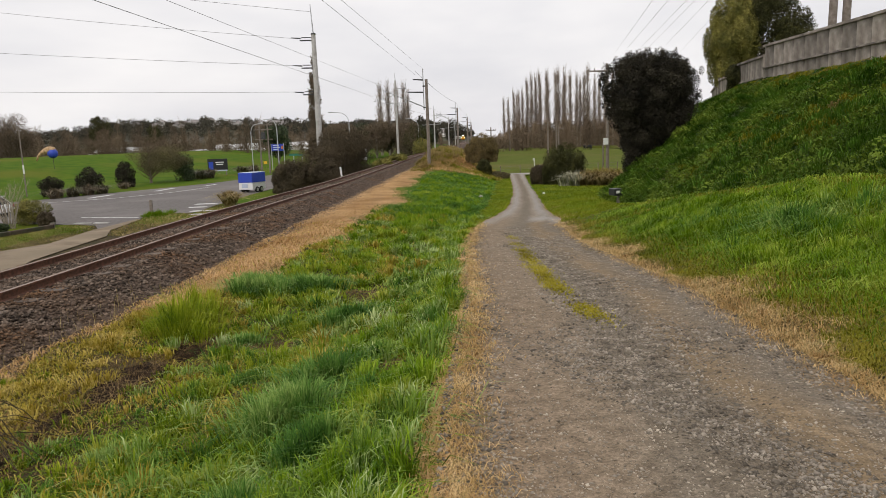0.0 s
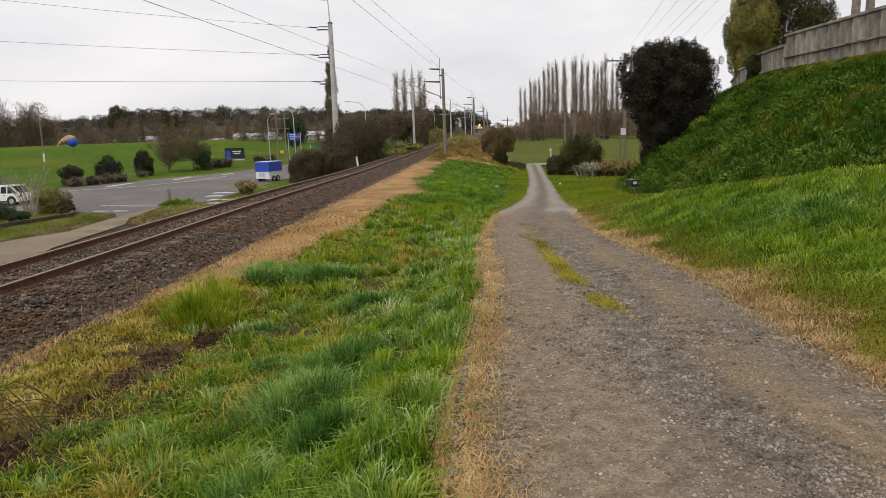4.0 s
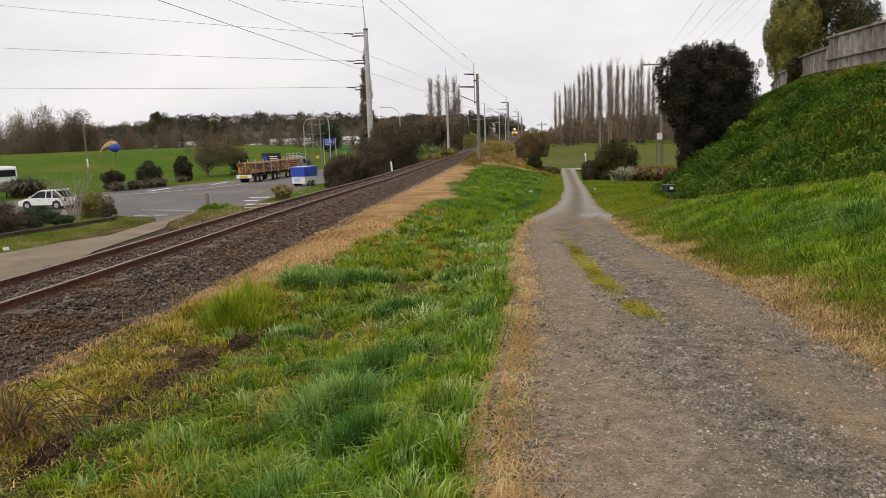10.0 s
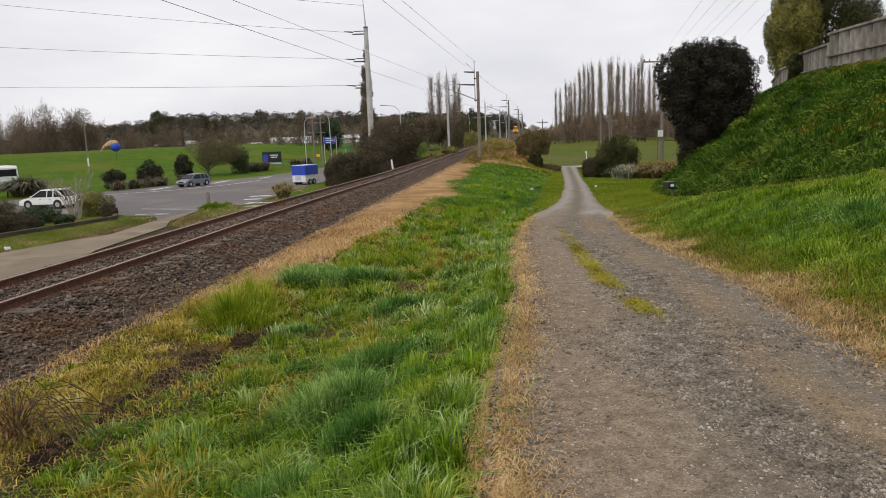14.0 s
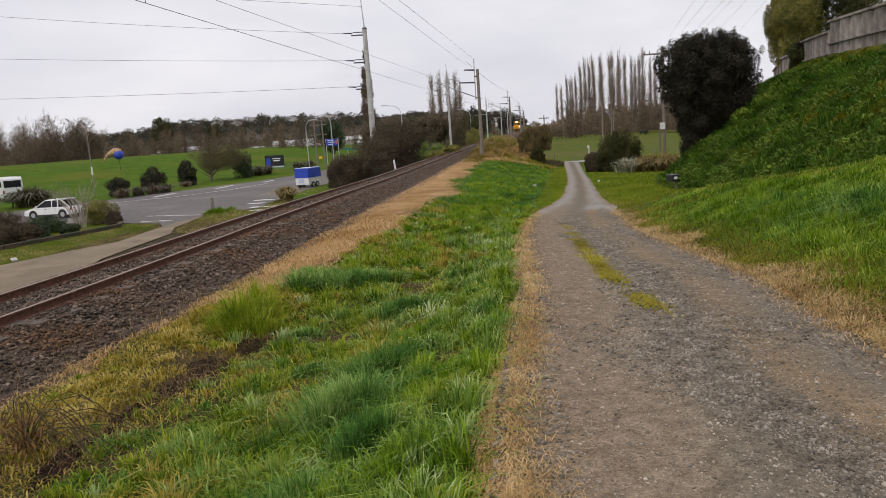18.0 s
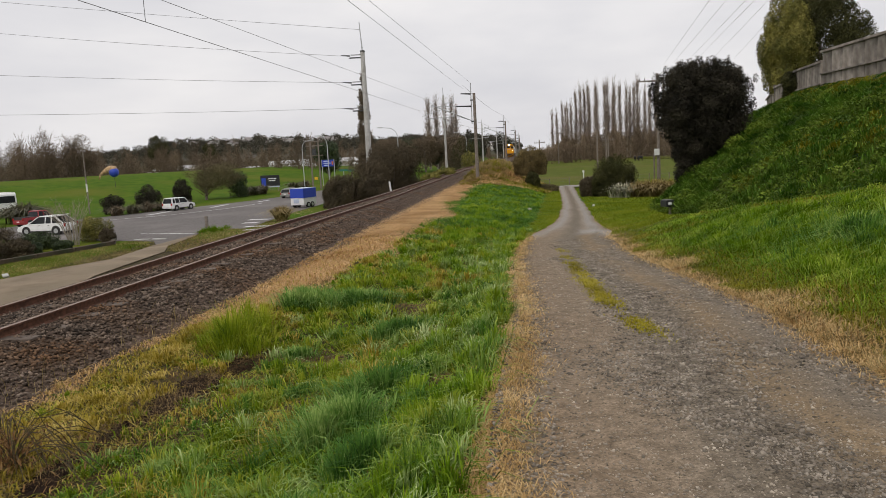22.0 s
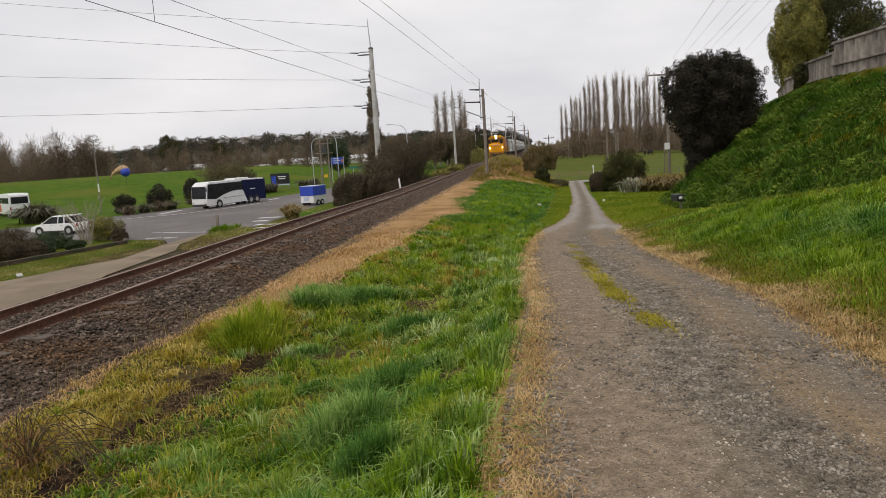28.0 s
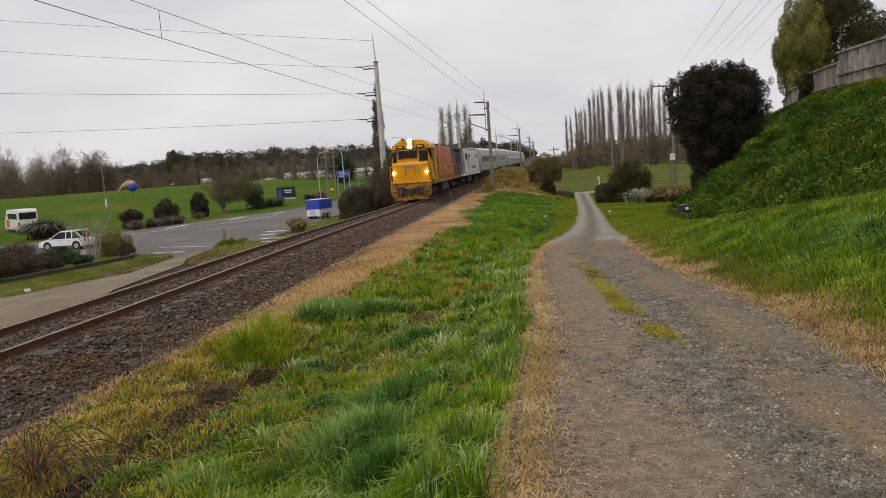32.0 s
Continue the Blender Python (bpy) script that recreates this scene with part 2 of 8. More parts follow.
M["white"] = paint("white_paint", (0.78, 0.78, 0.77), 0.35, amt=0.2)
M["glass"] = mat("dark_vehicle_glass", (0.012, 0.013, 0.015), (0.022, 0.024, 0.027), 2, 0.25, spec=0.2)
M["rubber"] = mat("tyre_rubber", (0.018, 0.018, 0.018), (0.035, 0.034, 0.032), 12, 0.9)
M["alloy"] = mat("wheel_alloy", (0.45, 0.45, 0.46), (0.6, 0.6, 0.6), 9, 0.4, metal=0.7)
M["chassis"] = mat("black_underframe", (0.025, 0.023, 0.022), (0.06, 0.055, 0.05), 5, 0.8, bump=0.2)
M["headlamp"] = glow("headlight_glow", (1.0, 0.86, 0.6), 26)
M["headlamp_main"] = glow("main_headlight_glow", (1.0, 0.88, 0.66), 60)
M["taillamp"] = paint("red_tail_lens", (0.35, 0.02, 0.02), 0.2, amt=0.05)
M["marking"] = mat("road_paint", (0.6, 0.6, 0.59), (0.75, 0.75, 0.74), 6, 0.8, c3=(0.35, 0.34, 0.33), big=2.0)
M["hedge_brown"] = mat("bare_hedge", (0.15, 0.105, 0.066), (0.3, 0.225, 0.15), 0.15, 0.95, island=0.35)
M["far_hill"] = mat("far_hill", (0.055, 0.055, 0.035), (0.09, 0.085, 0.06), 0.04, 1.0, c3=(0.12, 0.11, 0.1), big=0.02, spec=0.1)
M["roof"] = mat("house_roof", (0.16, 0.14, 0.135), (0.3, 0.28, 0.27), 0.3, 0.8, obj_rand=0.4)
M["housewall"] = mat("house_wall", (0.6, 0.58, 0.55), (0.75, 0.73, 0.7), 0.5, 0.8, obj_rand=0.25)
# dark soil, with the shade of a deep furrow put into its colour
M["soil"] = mat("bare_soil", (0.008, 0.0045, 0.003), (0.032, 0.019, 0.013), 7, 0.95, bump=0.9, bscale=18, spec=0.06)
M["clay"] = mat("bare_clay", (0.16, 0.085, 0.045), (0.26, 0.15, 0.085), 5, 0.95, bump=0.9, spec=0.1)
M["moss"] = blade_mat("yellow_moss", (0.16, 0.14, 0.008), (0.34, 0.29, 0.02), (0.5, 0.43, 0.06))
M["blade"] = blade_mat("green_grass", (0.038, 0.084, 0.004), (0.175, 0.262, 0.011), (0.5, 0.5, 0.09), 1.6)
M["blade_dry"] = blade_mat("dry_grass", (0.34, 0.2, 0.075), (0.6, 0.4, 0.17), (0.82, 0.62, 0.34), 2.5)
M["blade_lush"] = blade_mat("lush_grass", (0.024, 0.08, 0.011), (0.12, 0.255, 0.034), (0.42, 0.52, 0.14), 1.6)
M["bramble_leaf"] = blade_mat("dead_bramble_leaf", (0.1, 0.045, 0.018), (0.2, 0.105, 0.04), (0.32, 0.2, 0.09), 2.0, 0.6)
M["blade_deep"] = blade_mat("deep_green_tussock", (0.032, 0.1, 0.016), (0.12, 0.255, 0.042), (0.4, 0.52, 0.16), 1.6, 0.6)
M["blade_yellow"] = blade_mat("yellowing_grass", (0.135, 0.104, 0.012), (0.38, 0.295, 0.038), (0.66, 0.51, 0.16), 2.2)

M["flax_dark"] = mat("dark_flax", (0.042, 0.042, 0.019), (0.15, 0.135, 0.062), 5, 0.6, island=0.5)
M["flax_brown"] = mat("brown_flax", (0.07, 0.05, 0.03), (0.2, 0.15, 0.085), 5, 0.7, island=0.45)
M["paletwig"] = mat("pale_bare_twigs", (0.22, 0.185, 0.14), (0.38, 0.33, 0.265), 3, 0.9, island=0.2)
M["blue"] = paint("bright_blue", (0.02, 0.06, 0.45), 0.5, amt=0.12)
M["pale_blue"] = paint("pale_blue_paint", (0.5, 0.57, 0.7), 0.5, amt=0.2)
M["black_panel"] = paint("black_paint", (0.014, 0.015, 0.018), 0.4, amt=0.1)
M["black_hide"] = mat("black_hide", (0.012, 0.011, 0.01), (0.03, 0.028, 0.025), 5, 0.8)
M["orange"] = paint("orange_paint", (0.62, 0.17, 0.03), 0.45, amt=0.25)
M["green_sign"] = paint("green_sign", (0.02, 0.16, 0.11), 0.5, amt=0.1)
M["yellow"] = paint("yellow_plate", (0.75, 0.45, 0.02), 0.5, amt=0.1)
M["tan"] = mat("tan_fabric", (0.42, 0.26, 0.13), (0.58, 0.4, 0.23), 3, 0.85)
M["darkstone"] = mat("dark_stone_wall", (0.045, 0.031, 0.02), (0.1, 0.072, 0.048), 3, 0.95, bump=0.7, bscale=8, c3=(0.04, 0.045, 0.02), big=0.8)
M["blade_lawn"] = blade_mat("lawn_grass", (0.068, 0.148, 0.004), (0.125, 0.225, 0.008), (0.22, 0.285, 0.02), 0.8, 0.35)
M["blade_dead"] = blade_mat("dead_grass", (0.06, 0.034, 0.014), (0.19, 0.12, 0.05), (0.42, 0.3, 0.15), 2.0)
M["blade_straw"] = blade_mat("pale_straw", (0.381, 0.218, 0.084), (0.582, 0.37, 0.168), (0.762, 0.538, 0.291), 0.8, 0.4)
M["blade_rough"] = blade_mat("rough_dry_grass", (0.16, 0.115, 0.045), (0.33, 0.25, 0.1), (0.52, 0.41, 0.2), 1.0)
M["leaf_hill"] = mat("hill_tree_leaf", (0.038, 0.036, 0.022), (0.08, 0.07, 0.045), 0.05, 0.95, island=0.35)
M["leaf_conifer"] = mat("conifer_leaf", (0.028, 0.03, 0.009), (0.078, 0.076, 0.022), 1.2, 0.8, island=0.35, spec=0.2)
M["blade_tall"] = blade_mat("bright_tall_grass", (0.08, 0.14, 0.006), (0.26, 0.33, 0.018), (0.5, 0.52, 0.06), 3.0)
M["blade_bank"] = blade_mat("bank_weeds", (0.026, 0.07, 0.006), (0.095, 0.185, 0.016), (0.25, 0.35, 0.06), 1.1, 0.5)
M["leaf_weed"] = mat("broad_weed_leaf", (0.045, 0.085, 0.008), (0.15, 0.21, 0.026), 0.45, 0.7, island=0.35, spec=0.08)
M["leaf_willow"] = mat("tan_willow_brush", (0.085, 0.07, 0.03), (0.17, 0.14, 0.065), 0.6, 0.9, island=0.3)
M["blade_slope"] = blade_mat("embankment_grass", (0.045, 0.12, 0.012), (0.096, 0.2, 0.022), (0.18, 0.29, 0.045), 0.5, 0.35)
M["blade_mown"] = blade_mat("olive_mown_grass", (0.13, 0.18, 0.008), (0.2, 0.25, 0.014), (0.3, 0.3, 0.03), 0.5, 0.3)
# pale green; the lightest tone paints the sky's gleam on glossy blades
M["blade_grey"] = blade_mat("pale_green_grass", (0.05, 0.115, 0.012), (0.22, 0.34, 0.055), (0.62, 0.7, 0.36), 2.0)
M["blade_olive"] = blade_mat("olive_yellow_grass", (0.12, 0.13, 0.007), (0.22, 0.21, 0.014), (0.38, 0.31, 0.05), 1.0, 0.4)
M["blade_verge"] = blade_mat("olive_green_verge", (0.07, 0.095, 0.008), (0.13, 0.165, 0.014), (0.25, 0.23, 0.05), 0.4, 0.4)
M["blade_dark"] = blade_mat("dark_bank_weeds", (0.015, 0.045, 0.004), (0.04, 0.095, 0.008), (0.1, 0.18, 0.02), 1.0, 0.45)
M["lens"] = mat("lamp_lens", (0.55, 0.56, 0.57), (0.7, 0.7, 0.7), 9, 0.15)
M["navy"] = paint("navy_paint", (0.006, 0.01, 0.05), 0.5, amt=0.05, spec=0.12)
M["log"] = mat("peeled_log", (0.26, 0.12, 0.045), (0.5, 0.28, 0.12), 5, 0.9, obj_rand=0.5, c3=(0.12, 0.08, 0.05), big=1.5)
M["grey_paint"] = paint("grey_green_paint", (0.27, 0.28, 0.26), 0.35)
M["slate_paint"] = paint("slate_blue_paint", (0.13, 0.15, 0.2), 0.3)
M["red_paint"] = paint("red_paint", (0.32, 0.02, 0.025), 0.35)
M["loco_yellow"] = paint("locomotive_yellow", (0.68, 0.31, 0.006), 0.5, (0.14, 0.06, 0.015), 0.5, 1.6, spec=0.25)
M["loco_grimy"] = mat("grimy_yellow", (0.04, 0.025, 0.012), (0.5, 0.24, 0.012), 4.0, 0.8, c3=(0.3, 0.12, 0.02), big=1.6)
M["loco_grey"] = paint("locomotive_grey", (0.14, 0.14, 0.14), 0.55, amt=0.4)
M["loco_orange"] = paint("locomotive_orange", (0.5, 0.13, 0.03), 0.6, (0.1, 0.055, 0.035), 0.65, 1.1)
M["badge"] = paint("pinkish_bar", (0.55, 0.3, 0.25), 0.5, amt=0.2)
M["lettering"] = paint("worn_pale_lettering", (0.46, 0.36, 0.31), 0.6, (0.5, 0.13, 0.04), 0.6, 1.2)
M["badge_dark"] = paint("dark_bar", (0.1, 0.1, 0.11), 0.5, amt=0.2)
M["grime"] = mat("brown_grime", (0.3, 0.14, 0.03), (0.42, 0.2, 0.04), 6, 0.85)
M["dusty_white"] = paint("dusty_white", (0.62, 0.61, 0.59), 0.6, (0.15, 0.13, 0.11), 0.45, 1.5)
M["silver"] = mat("brushed_silver", (0.3, 0.285, 0.265), (0.4, 0.385, 0.36), 1.2, 0.5, metal=0.3)
M["coach_glass"] = mat("tinted_coach_glass", (0.13, 0.12, 0.11), (0.18, 0.165, 0.15), 1.0, 0.15)
M["coach_roof"] = mat("pale_coach_roof", (0.5, 0.5, 0.5), (0.62, 0.62, 0.62), 0.8, 0.6)
M["coach_band"] = mat("coach_window_band", (0.24, 0.22, 0.2), (0.3, 0.28, 0.255), 1.0, 0.3)


def gravel_lanes(m):
    """Brownish packed wheel lanes and a darker loose middle on the drive, by the place across it."""
    n, l = m.node_tree.nodes, m.node_tree.links
    p = n["Principled BSDF"]
    src = p.inputs["Base Color"].links[0].from_socket
    at = n.new("ShaderNodeAttribute")
    at.attribute_name = "across"
    tc = n.new("ShaderNodeTexCoord")
    nz = n.new("ShaderNodeTexNoise")
    nz.inputs["Scale"].default_value, nz.inputs["Detail"].default_value = 1.1, 5
    l.new(tc.outputs["Object"], nz.inputs["Vector"])
    ad = n.new("ShaderNodeMath")
    ad.operation = "MULTIPLY_ADD"
    ad.inputs[1].default_value, ad.inputs[2].default_value = 0.5, -0.25
    l.new(nz.outputs[0], ad.inputs[0])
    su = n.new("ShaderNodeMath")
    l.new(at.outputs["Fac"], su.inputs[0])
    l.new(ad.outputs[0], su.inputs[1])
    mr = n.new("ShaderNodeMapRange")
    mr.inputs["From Min"].default_value, mr.inputs["From Max"].default_value = -1, 1
    l.new(su.outputs[0], mr.inputs["Value"])
    rp = n.new("ShaderNodeValToRGB")
    el = rp.color_ramp.elements
    stops = ((0.0, (1.15, 0.9, 0.64)), (0.15, (1.05, 0.9, 0.76)), (0.34, (1.08, 0.96, 0.84)), (0.46, (0.86, 0.81, 0.75)), (0.58, (0.78, 0.73, 0.67)), (0.7, (1.08, 0.9, 0.68)), (0.85, (0.86, 0.82, 0.78)), (1.0, (1.05, 0.82, 0.56)))
    el[0].position, el[0].color = stops[0][0], (*stops[0][1], 1)
    el[1].position, el[1].color = stops[-1][0], (*stops[-1][1], 1)
    for q, c in stops[1:-1]:
        e = el.new(q)
        e.color = (*c, 1)
    l.new(mr.outputs[0], rp.inputs[0])
    mx = n.new("ShaderNodeMix")
    mx.data_type, mx.blend_type = "RGBA", "MULTIPLY"
    mx.inputs[0].default_value = 1.0
    l.new(src, mx.inputs[6])
    l.new(rp.outputs[0], mx.inputs[7])
    pa = n.new("ShaderNodeAttribute")
    pa.attribute_name = "pale"
    pm = n.new("ShaderNodeMix")
    pm.data_type = "RGBA"
    l.new(pa.outputs["Fac"], pm.inputs[0])
    l.new(mx.outputs[2], pm.inputs[6])
    pm.inputs[7].default_value = (0.31, 0.288, 0.262, 1)
    # packed pebbles of two sizes, each of its own tone
    tone, height = pm.outputs[2], None
    for scale, low, high in ((70.0, 0.78, 1.24), (170.0, 0.8, 1.2)):
        vo = n.new("ShaderNodeTexVoronoi")
        vo.inputs["Scale"].default_value = scale
        l.new(tc.outputs["Object"], vo.inputs["Vector"])
        sp = n.new("ShaderNodeSeparateColor")
        l.new(vo.outputs["Color"], sp.inputs[0])
        vr = n.new("ShaderNodeMapRange")
        vr.inputs["To Min"].default_value, vr.inputs["To Max"].default_value = low, high
        l.new(sp.outputs[0], vr.inputs["Value"])
        hs = n.new("ShaderNodeHueSaturation")
        l.new(vr.outputs[0], hs.inputs["Value"])
        l.new(tone, hs.inputs["Color"])
        tone = hs.outputs[0]
        b = n.new("ShaderNodeBump")
        b.invert = True
        b.inputs["Strength"].default_value, b.inputs["Distance"].default_value = 0.5, 0.25 / scale
        l.new(vo.outputs["Distance"], b.inputs["Height"])
        if height:
            l.new(height, b.inputs["Normal"])
        height = b.outputs[0]
    l.new(height, p.inputs["Normal"])
    l.new(tone, p.inputs["Base Color"])


gravel_lanes(M["gravel"])


# ---------------------------------------------------------------- building helpers
def part(name, bm, material, parent=None, label="", smooth=False):
    me = bpy.data.meshes.new(name)
    if isinstance(bm, bmesh.types.BMesh):
        bm.to_mesh(me)
        bm.free()
    else:
        me.from_pydata([tuple(v) for v in bm[0]], [], bm[1])
    me.materials.append(material)
    if smooth:
        me.shade_smooth()
    ob = new(name, me)
    if parent:
        ob.parent = parent
    if label:
        ob["label"] = label
    return ob


def thing(name, m, label, category, group="", kind=""):
    ob = new(name)
    ob.empty_display_size = 0.2
    ob.matrix_world = m
    return tagged(ob, label, category, group, kind)


def box(bm, c, s, m=None, bevel=0.0):
    r = bmesh.ops.create_cube(bm, size=1.0, matrix=(m or Matrix()) @ Matrix.Translation(c) @ Matrix.Diagonal((*s, 1)))
    if bevel:
        es = list({e for v in r["verts"] for e in v.link_edges})
        bmesh.ops.bevel(bm, geom=es, offset=bevel, segments=2, affect="EDGES", profile=0.6)
    return bm


def new_box(c, s, m=None, bevel=0.0):
    return box(bmesh.new(), c, s, m, bevel)


def tube(bm, p0, p1, r0, r1=None, n=8):
    p0, p1 = Vector(p0), Vector(p1)
    d = p1 - p0
    q = d.to_track_quat("Z", "Y").to_matrix().to_4x4()
    bmesh.ops.create_cone(bm, cap_ends=True, segments=n, radius1=r0, radius2=r0 if r1 is None else r1, depth=d.length, matrix=Matrix.Translation((p0 + p1) / 2) @ q)
    return bm


def new_tube(p0, p1, r0, r1=None, n=8):
    return tube(bmesh.new(), p0, p1, r0, r1, n)


def prism(outline, x0, x1, axis="x"):
    """A solid from an outline in the (y, z) plane, swept in x (or in (x, z), swept in y)."""
    bm = bmesh.new()
    mk = (lambda a, u, v: (a, u, v)) if axis == "x" else (lambda a, u, v: (u, a, v))
    A = [bm.verts.new(mk(x0, *p)) for p in outline]
    B = [bm.verts.new(mk(x1, *p)) for p in outline]
    bm.faces.new(A)
    bm.faces.new(B[::-1])
    k = len(outline)
    for i in range(k):
        bm.faces.new((A[i], B[i], B[(i + 1) % k], A[(i + 1) % k]))
    bmesh.ops.recalc_face_normals(bm, faces=bm.faces)
    return bm


def raw_mesh(name, V, loops, size, material, label="", category="", kind="stuff"):
    """A mesh from arrays: V (n, 3), loops (faces, size)."""
    me = bpy.data.meshes.new(name)
    V, loops = np.asarray(V, np.float32), np.asarray(loops, np.int32)
    me.vertices.add(len(V))
    me.vertices.foreach_set("co", V.ravel())
    me.loops.add(loops.size)
    me.loops.foreach_set("vertex_index", loops.ravel())
    me.polygons.add(len(loops))
    me.polygons.foreach_set("loop_start", np.arange(len(loops), dtype=np.int32) * size)
    me.update(calc_edges=True)
    me.materials.append(material)
    ob = new(name, me)
    return tagged(ob, label, category, "", kind)


RNG = np.random.default_rng(7)


# ---------------------------------------------------------------- the lie of the land
def ss(a, b, v):
    u = np.clip((np.asarray(v, float) - a) / (b - a), 0, 1)
    return u * u * (3 - 2 * u)


def track_x(y):
    """Centre line of the railway: a gentle curve, then nearly straight."""
    y = np.asarray(y, float)
    n = np.clip(y, 6, 105)
    c = ((((1.27291732e-09 * n - 5.84913918e-07) * n + 9.01618762e-05) * n - 5.24818272e-03) * n + 2.00990720e-01) * n - 7.64668521
    back = np.minimum(y - 6, 0) * 0.135
    far = np.interp(y, (105, 122, 150, 207, 277, 380, 640), (0.0, 2.35, 6.0, 13.5, 21.7, 32.0, 56.0))
    return c + back + far


def track_z(y):
    return -0.26 - 0.38 * ss(15, 48, y) + 0.42 * ss(58, 97, y)


DRIVE_Y = (-30, 0, 4.4, 8, 15, 17.4, 20.6, 22.5, 24, 26, 28.2, 40, 54.7, 79, 90)
DRIVE_X = (-1.0, 1.2, 1.6, 2.1, 2.7, 3.05, 3.5, 3.95, 4.25, 4.65, 5.13, 7.2, 9.55, 13.4, 15.2)
DRIVE_Z = (0.6, 0.05, 0.0, -0.19, -0.69, -0.86, -0.97, -1.02, -1.07, -1.13, -1.19, -1.55, -1.96, -2.6, -2.75)
DRIVE_W = (1.35, 1.32, 1.3, 1.3, 1.3, 1.3, 1.24, 1.26, 1.08, 0.88, 0.74, 0.64, 0.66, 0.85, 1.0)


def drive(y):
    return np.interp(y, DRIVE_Y, DRIVE_X), np.interp(y, DRIVE_Y, DRIVE_Z), np.interp(y, DRIVE_Y, DRIVE_W)


def wobble(x, y, k, seed=0.0):
    return np.sin(x * k + seed) * np.cos(y * k * 0.83 + seed * 1.7) + 0.5 * np.sin(x * k * 2.3 + y * k * 1.9 + seed * 3.1)


def left_level(x, y):
    """Road level beside the line, with the meadow rising to the flood bank behind."""
    off = (-0.85 * (x + 44.2) + 0.53 * (y - 72.0))
    rise = ss(6, 78, off) * (4.2 - 1.6 * ss(-60, -20, x))
    fall = ss(92, 110, off) * 3.4
    return -3.4 + (rise - fall) * ss(10, -8, x - track_x(y))


def land(x, y):
    x, y = np.asarray(x, float), np.asarray(y, float)
    tx, tz = track_x(y), track_z(y)
    d = x - tx
    dx, dz, dw = drive(y)
    e0 = dx - dw
    # left of the line: ballast shoulder, bank, road level
    zl = np.maximum(tz - 0.42 - np.maximum(-1.9 - d, 0) * 0.62, left_level(x, y))
    # between line and drive
    shelf = 3.4
    u = np.clip((x - (tx + shelf)) / np.maximum(e0 - (tx + shelf), 0.3), 0, 1)
    flat = np.where(y > 16, np.clip(1.3 * (y - 16) / 8, 0, 1.3), 0.0)
    span = np.maximum(e0 - flat - (tx + shelf), 0.3)
    u2 = np.clip((x - (tx + shelf)) / span, 0, 1)
    near = 1 - ss(9, 24, y)
    dip = -0.22 * np.sin(np.pi * np.clip(u, 0, 1)) * near
    far = ss(18, 30, y)
    u2 = np.where(d < 4.4, np.minimum(u2, 0.04 * (d - shelf)) * far + u2 * (1 - far), u2 + (u2 ** 1.9 - u2) * far)
    zm = (tz - 0.36) * (1 - u2) + (dz - 0.03) * u2 + dip + 0.05 * wobble(x, y, 1.7, 0.4) * np.sin(np.pi * u)
    zt = tz - 0.42 + 0.0 * d
    zt = np.where(d > 1.45, tz - 0.42 + 0.06 * np.clip((d - 1.45) / 1.9, 0, 1), zt)
    zmid = np.where(d < shelf, zt, zm)
    # dry mound beside the line, past the first mast
    zmid = zmid + 1.15 * ss(2.2, 4.2, d) * ss(10.0, 5.0, d) * ss(63, 71, y) * ss(98, 82, y)
    # right of the drive: verge, hollow, bank
    e1 = dx + dw
    vx = np.interp(y, (-10, 4, 12, 16, 20, 24, 30), (6.6, 6.9, 7.2, 7.0, 6.7, 7.2, 8.6))
    vz = np.interp(y, (-10, 4, 12, 16, 20, 24, 30, 40, 60, 80), (1.7, 1.25, 0.66, 0.12, -0.42, -0.78, -1.1, -1.5, -2.1, -2.7))
    fx = np.interp(y, (-10, 4, 14, 22, 30, 36, 45, 60, 80), (8.2, 8.4, 8.7, 7.6, 9.0, 11.4, 14.4, 21.0, 31.0))
    kx = np.maximum(np.interp(y, (-10, 12, 25, 34, 40, 50, 60, 90), (15.6, 16.2, 16.9, 17.5, 18.9, 22.3, 26, 37)), fx + 3.0)
    kz = 3.85 - 0.2 * ss(36, 48, y) - 4.95 * ss(60, 95, y)
    u = np.clip((x - e1) / np.maximum(vx - e1, 0.3), 0, 1)
    zv = (dz - 0.02) * (1 - u ** 1.25) + vz * u ** 1.25
    hollow = vz - 0.12
    ub = np.clip((x - fx) / (kx - fx), 0, 1)
    zb = hollow + (kz - hollow) * (ub ** 0.84) + 0.12 * wobble(x, y, 0.9, 2.0) * np.sin(np.pi * ub)
    um = np.clip((x - vx) / np.maximum(fx - vx, 0.3), 0, 1)
    zr = np.where(x < vx, zv, np.where(x < fx, vz * (1 - um) + hollow * um, zb))
    right_far = -2.85 + 0.25 * wobble(x, y, 0.03)
    zr = zr * (1 - ss(70, 92, y)) + right_far * ss(70, 92, y)
    z = np.where(d < -1.45, zl, np.where(x < e0, zmid, np.where(x <= e1, dz - 0.03, zr)))
    # beyond the drive's end the right side is flat meadow
    mb = ss(80, 100, y) * ss(4.5, 9, d)
    z = np.where(x > tx, z * (1 - mb) + right_far * mb, z)
    return z


